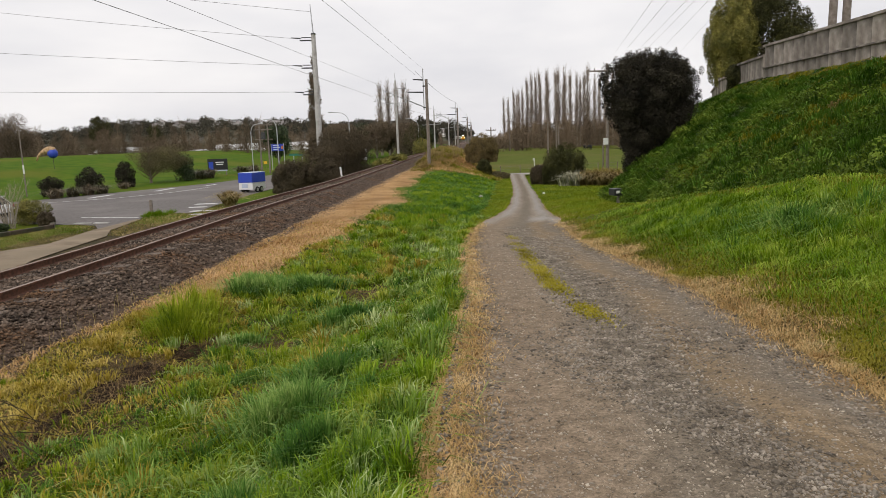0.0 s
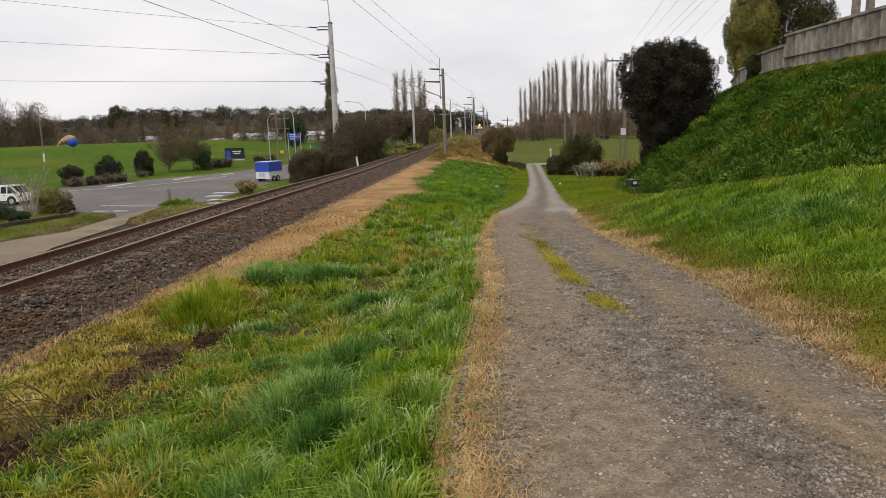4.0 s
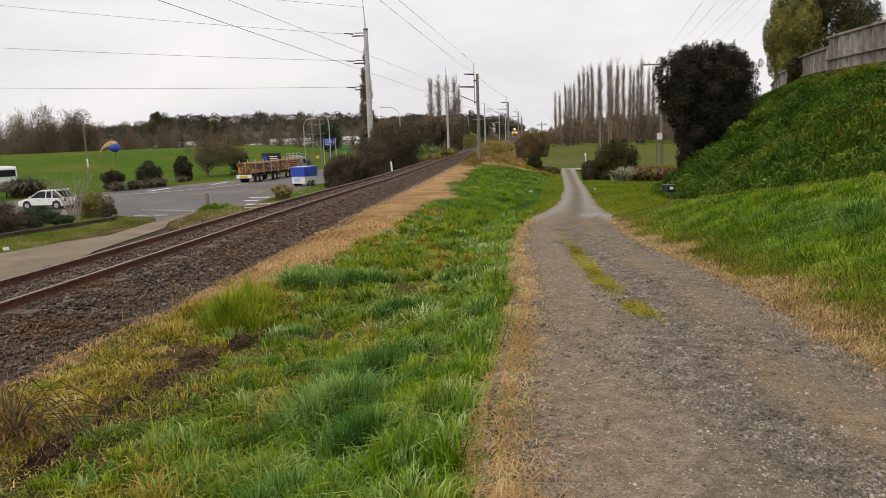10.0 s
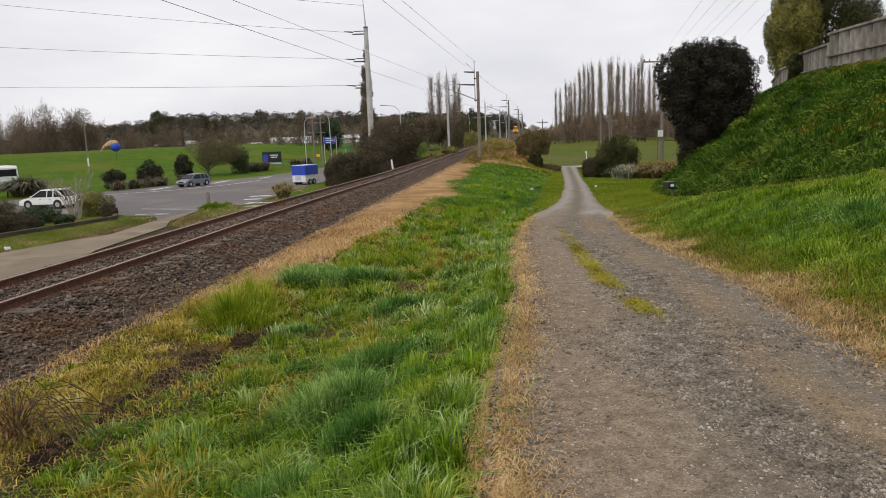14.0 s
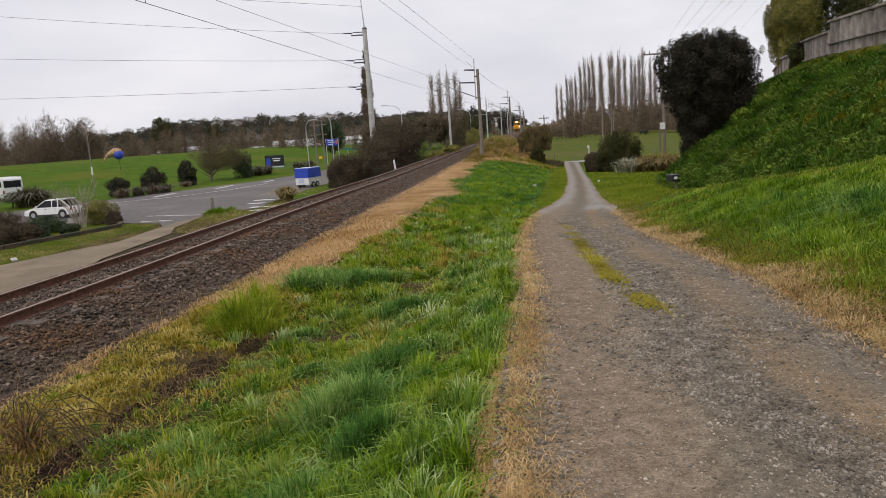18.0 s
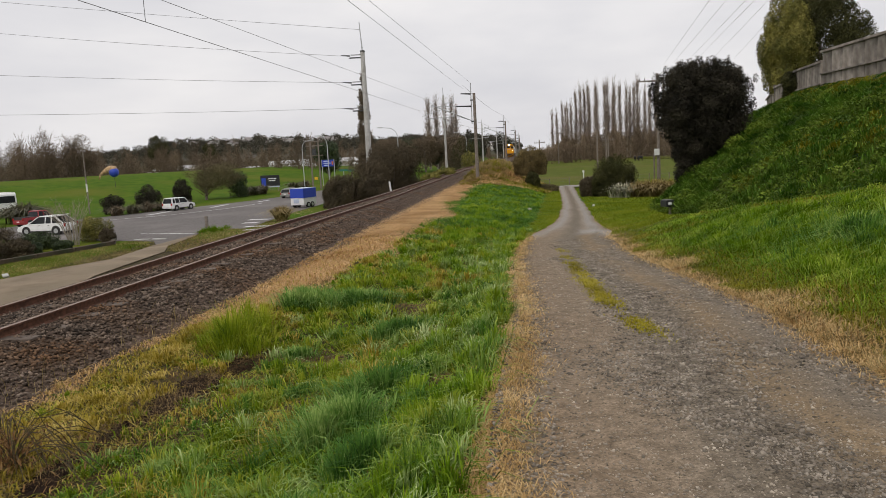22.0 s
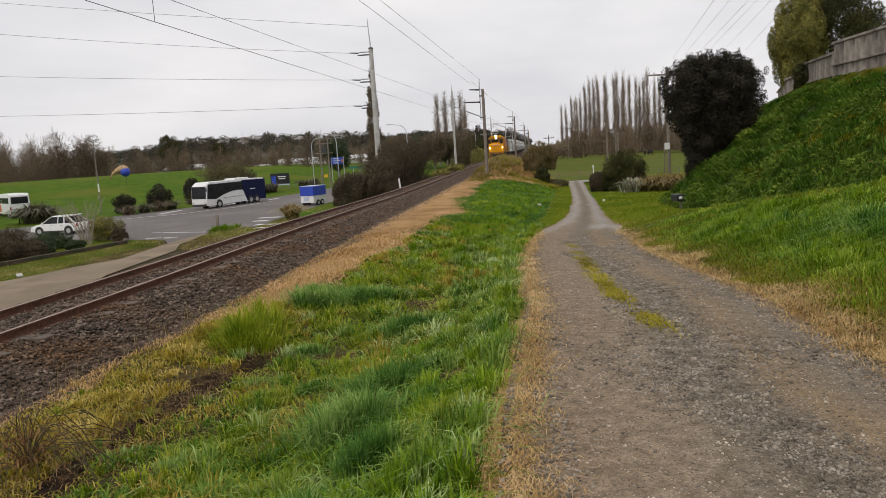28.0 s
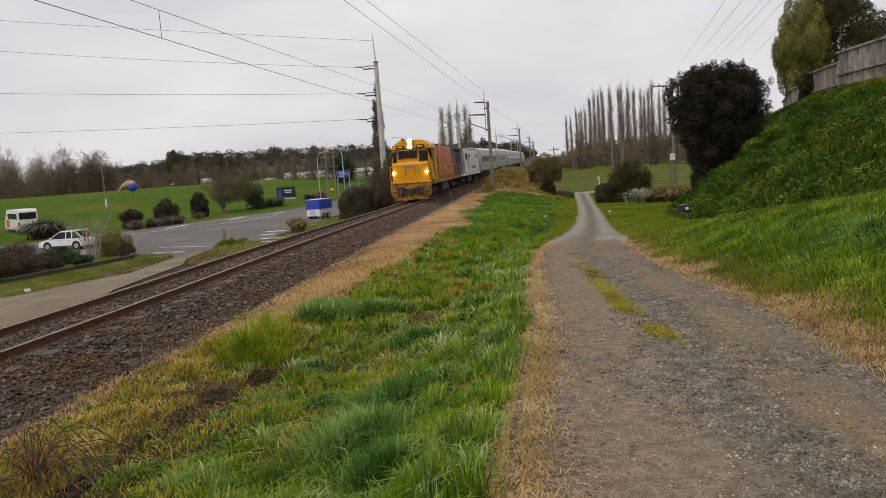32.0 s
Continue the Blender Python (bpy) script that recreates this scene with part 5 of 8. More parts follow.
def build_roadside():
    G = -3.38
    # shrubs along the far side of the road
    flax("flax_bush", -45.9, 78.2, 2.1, 2.5, 1100, M["flax_dark"], "large dark flax bush beside the road", 1, group="roadside flax")
    shrub("round_shrub", -39.6, 85.6, 1.35, 2.4, M["leaf_dark"], "dark round shrub beside the road", "shrub", 4500, 0.09, 2, group="roadside shrubs")
    for i, (x, y) in enumerate(((-37.6, 82.0), (-36.6, 84.2), (-35.6, 86.0), (-34.9, 88.0))):
        flax("flax_bush", x, y, 1.0, 1.5, 240, M["flax_dark"] if i % 2 else M["flax_brown"], "brownish flax clump beside the road", 5 + i, group="roadside flax")
    shrub("round_shrub", -37.2, 90.4, 1.7, 3.1, M["leaf_dark"], "dense dark rounded shrub at the meadow edge", "shrub", 6000, 0.09, 3, group="roadside shrubs")
    shrub("upright_shrub", -36.6, 100.6, 1.35, 3.6, M["leaf_dark"], "upright dark shrub at the meadow edge", "shrub", 5000, 0.1, 4, group="roadside shrubs")
    flax("flax_bush", -35.6, 97.0, 0.9, 1.2, 160, M["flax_brown"], "brownish flax clump beside the road", 11, group="roadside flax")
    a = bare_tree("willow", pose(-36.0, 108.9, float(land(-36, 108.9))), 6.2, "spreading bare brown willow at the meadow edge", 61, 0.42, 150, 10, 0.05, 0.22, M["twig_far"], M["bark"])
    shrub("willow_brush", -34.6, 109.5, 4.6, 5.6, M["leaf_willow"], "fine tan brush round the bare willow", "shrub", 26000, 0.06, 14, base=1.2, trunk=False)
    shrub("round_shrub", -32.3, 113.1, 1.7, 4.2, M["leaf_green"], "dark green shrub at the meadow edge", "shrub", 5000, 0.11, 6, group="roadside shrubs")
    for i, (x, y) in enumerate(((-30.9, 116.5), (-30.0, 119.0), (-26.5, 127), (-25, 130))):
        flax("flax_bush", x, y, 1.2, 2.0, 220, M["flax_brown"] if i % 2 else M["flax_dark"], "tall flax clump at the meadow edge", 20 + i, group="roadside flax")
    # billboard
    b = thing("billboard", pose(-30.4, 126.5, float(land(-30.4, 126.5)), 0, 0, -8), "dark roadside billboard with a blue picture and pale text bars", "billboard")
    part("panel", new_box((0, 0, 1.75), (3.5, 0.12, 2.1), bevel=0.02), M["black_panel"], b)
    part("picture", new_box((-1.15, -0.075, 1.6), (0.8, 0.02, 1.4), bevel=0.005), M["blue"], b, "blue picture on the billboard")
    for zz, w in ((2.2, 1.5), (1.85, 1.2)):
        part("text_bar", new_box((0.4, -0.075, zz), (w, 0.02, 0.16)), M["white"], b)
    part("lower_strip", new_box((0, -0.075, 0.8), (3.4, 0.02, 0.22)), M["pale_blue"], b)
    for dx in (-1.4, 1.4):
        part("leg", new_box((dx, 0.1, 0.4), (0.12, 0.12, 1.0)), M["wood"], b)
    # blue and white box trailer
    t = thing("box_trailer", pose(-15.6, 79.6, G, 0, 0, -24), "white box trailer under a bright blue cover", "trailer")
    part("lower_body", new_box((0, 0, 0.72), (1.75, 2.4, 0.82), bevel=0.04), M["white"], t)
    cov = part("cover", new_box((0, 0, 1.62), (1.8, 2.45, 1.0), bevel=0.06), M["blue"], t, "bright blue fabric cover")
    part("cover_hem", new_box((0, 0, 1.13), (1.84, 2.5, 0.08), bevel=0.01), M["blue"], cov)
    part("roof_edge", new_box((0, 0, 2.13), (1.76, 2.4, 0.05), bevel=0.02), M["pale_blue"], t)
    part("rear_panel", new_box((-0.1, -1.22, 0.75), (0.7, 0.04, 0.45), bevel=0.01), M["pale_blue"], t)
    part("drawbar", new_tube((0, 1.2, 0.45), (0, 2.3, 0.45), 0.06, n=6), M["darksteel"], t)
    wheels(t, ((-0.88, -0.45), (0.88, -0.45), (-0.88, 0.3), (0.88, 0.3)), 0.31, 0.18)
    # posts
    p = thing("wooden_post", pose(-19.3, 57.8, -3.45), "short dark timber post at the road edge", "post")
    part("shaft", new_box((0, 0, 0.55), (0.22, 0.22, 1.15), bevel=0.03), M["wood"], p)
    p = thing("marker_post", pose(-4.1, 56.0, -1.25, 0, -6, 0), "small white marker post beside the rails", "post")
    part("shaft", new_box((0, 0, 0.5), (0.14, 0.09, 1.0), bevel=0.02), M["white"], p)
    p = thing("slim_pole", pose(-43.6, 88.0, float(land(-43.6, 88.0)) - 0.2), "slim dark pole with a white band at the meadow edge", "pole")
    part("shaft", new_tube((0, 0, 0), (0, 0, 9.0), 0.09, 0.06, 7), M["wood"], p)
    part("band", new_tube((0, 0, 2.9), (0, 0, 3.9), 0.1, n=8), M["white"], p, "painted white band")
    part("crossarm", new_box((0, -0.06, 8.6), (1.6, 0.07, 0.08)), M["wood"], p)
    # road signs, lamps, transformer pole
    s = thing("direction_sign", pose(-22.2, 140, -3.6, 0, 0, -6), "blue direction sign with pale bars on two posts", "road sign")
    part("board", new_box((0, 0, 4.7), (2.3, 0.08, 1.3), bevel=0.02), M["blue"], s)
    for i, (dx, zz, w) in enumerate(((-0.25, 5.1, 1.2), (-0.15, 4.7, 1.4), (-0.3, 4.3, 1.0))):
        part("text_bar", new_box((dx, -0.06, zz), (w, 0.02, 0.16)), M["pale_blue"], s)
    part("orange_tab", new_box((0.92, -0.06, 4.7), (0.3, 0.02, 0.6)), M["orange"], s)
    for dx in (-1.2, 1.2):
        part("post", new_tube((dx, 0.1, 0), (dx, 0.1, 5.4), 0.08, n=7), M["steel"], s)
    s = thing("street_sign", pose(-15.4, 112, -3.1), "pair of green street name signs on posts", "road sign")
    for dx, zz in ((0, 3.1), (1.3, 3.0)):
        part("blade", new_box((dx, 0, zz), (1.3, 0.05, 0.32), bevel=0.01), M["green_sign"], s)
        part("post", new_tube((dx, 0.06, 0), (dx, 0.06, 3.2), 0.06, n=6), M["steel"], s)
    street_lamp(-21.2, 110, 8.5, 1.3, "grey street lamp with a curved arm beside the road")
    street_lamp(-14.2, 90, 8.4, -0.9, "grey street lamp with a curved arm beside the road")
    street_lamp(-6.0, 100, 9.4, -2.1, "grey street lamp with a curved arm behind the scrub")
    street_lamp(4.4, 128, 9.0, -1.6, "pale street lamp with a curved arm near the railway")
    tp = thing("transformer_pole", pose(-22.5, 128, -3.6), "timber transformer pole with stacked crossarms", "power pole")
    for dx in (-0.7, 0.7):
        part("pole", new_tube((dx, 0, 0), (dx, 0, 9.0), 0.16, 0.12, 7), M["wood"], tp)
    for zz in (8.7, 7.9, 6.2):
        part("crossarm", new_box((0, -0.1, zz), (3.0, 0.12, 0.14)), M["wood"], tp)
    part("transformer", new_tube((0, -0.4, 6.3), (0, -0.4, 7.4), 0.38, n=10), M["darksteel"], tp)
    part("warning_plate", new_box((0.0, -0.2, 2.2), (0.6, 0.05, 0.5)), M["yellow"], tp, "yellow plate")
    # sculpture of brown fabric on a blue ball
    k = thing("balloon_sculpture", pose(-60.3, 130, float(land(-60.3, 130)) - 0.2), "blue ball sculpture with a drooping tan neck at the meadow edge", "sculpture")
    zz = 1.9 - float(land(-60.3, 130))
    bm = bmesh.new()
    bmesh.ops.create_uvsphere(bm, u_segments=18, v_segments=12, radius=0.85, matrix=Matrix.Translation((1.1, 0, zz - 0.2)))
    part("ball", bm, M["blue"], k, "bright blue ball", True)
    bm = bmesh.new()
    pts = [(1.5, 0, zz + 0.35, 0.5), (0.6, 0, zz + 0.45, 0.62), (-0.2, 0, zz + 0.2, 0.5), (-0.9, 0, zz - 0.15, 0.3), (-1.4, 0, zz - 0.6, 0.18), (-1.7, 0, zz - 1.4, 0.1)]
    for p, q in zip(pts[:-1], pts[1:]):
        tube(bm, p[:3], q[:3], p[3], q[3], 10)
    part("neck", bm, M["tan"], k, "tan curved neck", True)
    part("stem", new_tube((1.1, 0, 0), (1.1, 0, zz - 0.9), 0.04, n=8), M["darksteel"], k)
    # garden island before the road
    wall = thing("low_wall", pose(0, 0, 0), "low dark stone wall round the roadside garden", "wall", kind="structure")
    P = [(-27.5, 38.5), (-26.2, 41.0), (-25.2, 43.6), (-24.2, 46.2), (-23.1, 49.4), (-24.0, 51.5)]
    for (x0, y0), (x1, y1) in zip(P[:-1], P[1:]):
        L = math.hypot(x1 - x0, y1 - y0)
        q = part("wall_length", new_box((L / 2, 0, 0.12), (L, 0.3, 0.4), bevel=0.05), M["darkstone"], wall)
        q.matrix_basis = pose(x0, y0, -3.45, 0, 0, math.degrees(math.atan2(y1 - y0, x1 - x0)))
    for i, (x, y, r, h, mm, nm) in enumerate(((-26.0, 53.0, 1.3, 2.0, "leaf_olive", "bushy olive shrub in the roadside garden"), (-24.3, 51.3, 0.55, 1.1, "leaf_brown", "small brown shrub in the roadside garden"), (-29.5, 46.8, 1.6, 1.8, "leaf_brown", "brown twiggy shrub in the roadside garden"), (-28.0, 49.2, 1.4, 1.3, "leaf_green", "low green shrub in the roadside garden"), (-31.5, 45.0, 1.9, 2.0, "leaf_brown", "brown twiggy shrub in the roadside garden"), (-29.8, 41.0, 1.6, 2.3, "leaf_rust", "rust-brown shrub beside the lane"), (-27.4, 46.3, 1.1, 0.9, "leaf_green", "low green shrub in the roadside garden"), (-27.6, 42.6, 1.1, 1.6, "leaf_brown", "brown twiggy shrub in the roadside garden"), (-26.6, 44.3, 0.9, 1.2, "leaf_brown", "brown twiggy shrub in the roadside garden"), (-28.6, 39.4, 1.2, 1.7, "leaf_brown", "brown twiggy shrub in the roadside garden"), (-25.6, 47.6, 0.7, 0.7, "leaf_green", "low green shrub in the roadside garden"))):
        shrub("garden_shrub", x, y, r, h, M[mm], nm, "shrub", 8000, 0.05, 40 + i, z=-3.4, group="garden shrubs")
    bs = thing("bare_shrub", pose(-26.3, 50.5, -3.45), "bare pale-stemmed shrub behind the low wall", "shrub")
    rb = random.Random(71)
    for k in range(24):
        t, q = rb.uniform(0, 6.283), rb.uniform(0.3, 2.1)
        p0 = Vector((0.25 * math.cos(t), 0.25 * math.sin(t), 0))
        p2 = Vector((q * math.cos(t), q * math.sin(t), rb.uniform(1.9, 3.4)))
        p1 = p0.lerp(p2, 0.5) + Vector((-0.1 * q * math.cos(t), -0.1 * q * math.sin(t), 0.35))
        bm = tube(new_tube(p0, p1, 0.026, 0.018, 5), p1, p2, 0.018, 0.006, 5)
        for j in range(9):
            f = rb.uniform(0.1, 0.95)
            w = p1.lerp(p2, f)
            tube(bm, w, w + Vector((rb.uniform(-0.4, 0.4), rb.uniform(-0.4, 0.4), rb.uniform(0.2, 0.6))), 0.009, 0.003, 4)
        part("stem", bm, M["paletwig"], bs)
    flax("dry_tussock", -14.2, 62.2, 0.8, 1.5, 420, M["blade_rough"], "dry straw-coloured tussock beside the track", 31, z=-3.3)
    # scrub beside the line
    for i, (x, y, r, h, mm) in enumerate(((-9.9, 73, 2.0, 4.0, "leaf_brown"), (-7.8, 74, 2.4, 5.3, "leaf_brown"), (-5.6, 76, 2.6, 6.9, "leaf_brown"), (-4.2, 77, 2.1, 6.3, "leaf_brown"), (-11.6, 76, 1.3, 3.2, "leaf_brown"), (-7.0, 72.0, 1.6, 3.8, "leaf_brown"), (-6.4, 79, 2.4, 7.0, "leaf_brown"))):
        shrub("scrub_bush", x, y, r, h, M[mm], "brown bare scrub bush on the railway bank", "bush", 26000, 0.06, 80 + i, z=float(land(x, y)) - 0.2, group="railway scrub")
    for i, (x, y, r, h, mm) in enumerate(((-1.2, 71, 1.1, 0.9, "leaf_olive"), (0.3, 78, 1.3, 1.1, "leaf_olive"), (4.6, 121, 1.7, 3.2, "leaf_olive"), (3.7, 126, 2.3, 6.6, "leaf_conifer"), (1.6, 127, 2.2, 5.6, "leaf_brown"), (5.4, 128, 1.5, 5.0, "leaf_conifer"))):
        shrub("lineside_bush", x, y, r, h, M[mm], "olive-green low bush beside the railway", "bush", 4500, 0.08, 95 + i, group="lineside bushes")
    for i, (x, y, r, h, mm) in enumerate(((8.5, 69, 1.45, 2.85, "leaf_rust"), (7.6, 69.4, 0.85, 2.2, "leaf_rust"), (8.35, 67.0, 0.7, 1.5, "leaf_conifer"), (9.5, 67.4, 0.75, 0.75, "leaf_willow"), (9.2, 69.6, 1.0, 2.2, "leaf_rust"), (10.2, 68.0, 0.6, 0.6, "leaf_willow"))):
        shrub("gorse_bush", x, y, r, h, M[mm], "rusty brown gorse bush on the embankment", "bush", 14000, 0.05, 105 + i, z=-0.75 if i in (0, 1, 4) else float(land(x, y)), group="gorse bushes")
    # right of the drive
    for i, (x, y, r, h, mm) in enumerate(((11.9, 50, 1.4, 3.0, "leaf_conifer"), (11.0, 49.4, 0.9, 2.0, "leaf_conifer"), (12.6, 50.6, 0.95, 1.5, "leaf_brown"), (14.0, 50.5, 0.8, 0.9, "leaf_brown"), (10.2, 50.4, 0.7, 1.5, "leaf_brown"))):
        shrub("drive_shrub", x, y, r, h, M[mm], "dark evergreen shrub beside the drive", "shrub", 22000, 0.045, 120 + i, z=-1.85, group="shrubs beside the drive")
    flax("variegated_flax", 11.45, 46.4, 0.8, 1.15, 420, M["flax"], "cream-striped flax bush beside the drive", 131, z=-1.8, lean=1.1)
    for i, (x, y) in enumerate(((13.1, 47), (13.8, 48), (14.6, 48.5), (15.3, 49), (14.2, 46.6))):
        flax("straw_tussock", x, y, 1.6, 1.25, 620, M["blade_olive" if i % 2 else "blade_rough"], "straw-coloured tussock at the foot of the bank", 140 + i, group="straw tussocks")
    m = thing("mailbox", pose(7.45, 24.0, -1.05, 0, 0, 12), "black rural mailbox with a pale plate on a short post", "mailbox")
    part("box", new_box((0, 0, 0.66), (0.3, 0.42, 0.24), bevel=0.03), M["black_panel"], m)
    part("plate", new_box((-0.03, -0.215, 0.67), (0.12, 0.01, 0.09)), M["white"], m)
    part("post", new_box((0.1, 0, 0.28), (0.08, 0.08, 0.6)), M["wood"], m)
    s = thing("notice_board", pose(17.8, 60, -2.4), "small white notice panel on two timber legs", "sign")
    part("panel", new_box((0, 0, 3.3), (0.42, 0.06, 0.54), bevel=0.01), M["white"], s)
    for dx in (-0.22, 0.24):
        part("leg", new_box((dx, 0.06, 1.6), (0.1, 0.08, 3.2)), M["bark"], s)
    bench_pole(18.02, 60.3, 9.4, "timber power pole with a crossarm behind the dark tree", -2.1, True, -0.6)
    for x, y, h in ((23.6, 110, 6.6), (28.0, 122, 6.2), (34.0, 150, 7.6), (18.6, 138, 6.4), (33.0, 205, 9)):
        bench_pole(x, y, h, "grey timber power pole in the meadow")
    st = thing("white_gate_post", pose(15.0, 77, -2.75), "thin white gate post at the drive's end", "post")
    part("shaft", new_tube((0, 0, 0), (0, 0, 1.9), 0.05, n=8), M["white"], st)
    part("cap", new_box((-0.04, 0, 1.8), (0.22, 0.1, 0.2), bevel=0.02), M["white"], st)
    for i, (x, y, r) in enumerate(((50.6, 190, 75), (52.3, 191, 110))):
        cow(x, y, r)
    f = thing("wire_fence", pose(0, 0, 0), "thin post and wire fence across the meadow's near edge", "fence", kind="structure")
    for j, x in enumerate(np.arange(5.5, 30, 2.4)):
        part("fence_post", new_box((x, 86.5, -2.4), (0.08, 0.08, 1.0)), M["wood"], f)
    part("fence_wire", new_tube((5.5, 86.5, -2.0), (30, 86.5, -2.0), 0.006, n=4), M["wire"], f)
    part("fence_wire", new_tube((5.5, 86.5, -2.35), (30, 86.5, -2.35), 0.006, n=4), M["wire"], f)
    # road paint
    for (x, y), L, w, r in (((-32.7, 82.0), 4.8, 0.55, -8), ((-28.4, 90.6), 5.0, 0.5, -6), ((-24.5, 97.3), 3.4, 0.45, -12)):
        tagged(part("lane_marking", new_box((0, 0, 0), (w, L, 0.012)), M["marking"]), "white painted lane dash on the asphalt", "road marking", "lane dashes").matrix_world = pose(x, y, -3.36, 0, 0, r)
    for (x0, y0), (x1, y1) in (((-37.7, 74.6), (-34.8, 75.2)), ((-34.8, 75.2), (-29.9, 77.9)), ((-29.9, 77.9), (-25.7, 84.2)), ((-25.7, 84.2), (-23.4, 92.0)), ((-24.1, 56.4), (-19.2, 54.4))):
        L = math.hypot(x1 - x0, y1 - y0)
        tagged(part("edge_line", new_box((L / 2, 0, 0), (L, 0.16, 0.012)), M["marking"]), "thin worn white line on the asphalt", "road marking", "painted lines").matrix_world = pose(x0, y0, -3.36, 0, 0, math.degrees(math.atan2(y1 - y0, x1 - x0)))
    for x, y, L in ((-15.1, 55.2, 1.0), (-15.2, 57.9, 2.2), (-16.8, 61.8, 1.4), (-16.9, 65.0, 1.9)):
        tagged(part("hatch_bar", new_box((0, 0, 0), (L, 0.8, 0.012)), M["marking"]), "white painted hatch bar on the asphalt", "road marking", "hatch bars").matrix_world = pose(x, y, -3.36, 0, 0, -8)
    # small pale things on the grass beside the drive
    for nm, x, y, w, h, mt, lb, ct in (("white_marker", 7.78, 37.5, 0.11, 0.1, "white", "small white plastic marker cap on the lawn", "marker"), ("pale_stone", 4.38, 37.4, 0.16, 0.08, "concrete", "pale stone at the embankment's foot", "stone"), ("pale_stone", 4.2, 35.6, 0.2, 0.1, "concrete", "pale stone at the embankment's foot", "stone")):
        tagged(part(nm, new_box((0, 0, h / 2), (w, w, h), bevel=w * 0.25), M[mt]), lb, ct).matrix_world = pose(x, y, float(land(x, y)) - 0.01, 0, 0, 30 * x)
    cr = thing("timber_stack", pose(13.3, 54.6, float(land(13.3, 54.6)), 0, 0, 8), "low dark stack of timber rails beside the flax", "timber")
    for k in range(3):
        part("rail_timber", new_box((0.05 * k, 0.08 * k, 0.08 + 0.17 * k), (2.2, 0.22, 0.14), bevel=0.015), M["wood"], cr)
    # kerb scraps beside the lane
    for i, (x, y, r) in enumerate(((-22.6, 36.2, 35), (-22.0, 51.6, 80), (-20.6, 51.3, 75))):
        tagged(part("concrete_slab", new_box((0, 0, -0.02), (0.28, 1.2, 0.08), bevel=0.02), M["concrete"]), "pale broken concrete slab beside the lane", "slab", "concrete slabs").matrix_world = pose(x, y, -3.33, 0, 0, r)


def cow(x, y, turn):
    c = thing("cow", pose(x, y, float(land(x, y)), 0, 0, turn), "black cow grazing in the meadow", "cow", "grazing cows")
    part("body", new_box((0, 0, 0.95), (1.5, 0.6, 0.7), bevel=0.2), M["black_hide"], c, smooth=True)
    part("neck", new_tube((0.65, 0, 1.1), (1.15, 0, 0.75), 0.2, 0.14, 8), M["black_hide"], c)
    part("head", new_box((1.28, 0, 0.6), (0.45, 0.24, 0.26), pose(0, 0, 0), 0.06), M["black_hide"], c)
    for dx in (-0.55, 0.55):
        for dy in (-0.18, 0.18):
            part("leg", new_tube((dx, dy, 0), (dx, dy, 0.75), 0.06, 0.1, 6), M["black_hide"], c)


def wheels(parent, places, r, w, material=None):
    """Each wheel: tyre with its rim under it, set across x."""
    for x, y in places:
        s = 1 if x > 0 else -1
        t = part("wheel", new_tube((-w / 2, 0, 0), (w / 2, 0, 0), r, n=20), M["rubber"], parent)
        t.matrix_basis = pose(x, y, r)
        part("rim", tube(new_tube((s * w * 0.3, 0, 0), (s * (w / 2 + 0.012), 0, 0), r * 0.62, r * 0.6, 14), (s * w * 0.4, 0, 0), (s * (w / 2 + 0.035), 0, 0), r * 0.2, n=8), M["alloy"], t)


build_roadside()


# ---------------------------------------------------------------- vehicles; each stands on z = 0 and faces +y
def shell(outline, half, tuck, n_top):
    """A body from a side outline (y, z): full width below, drawn in by tuck above."""
    zs = [p[1] for p in outline]
    hi = max(zs)
    bm = bmesh.new()
    rows = []
    for s in (-1, 1):
        rows.append([bm.verts.new((s * (half - tuck * max(0.0, (z - n_top) / max(hi - n_top, 1e-3))), y, z)) for y, z in outline])
    A, B = rows
    bm.faces.new(A)
    bm.faces.new(B[::-1])
    k = len(outline)
    for i in range(k):
        bm.faces.new((A[i], B[i], B[(i + 1) % k], A[(i + 1) % k]))
    bmesh.ops.recalc_face_normals(bm, faces=bm.faces)
    bmesh.ops.bevel(bm, geom=list(bm.edges), offset=0.035, segments=2, affect="EDGES", profile=0.6)
    return bm


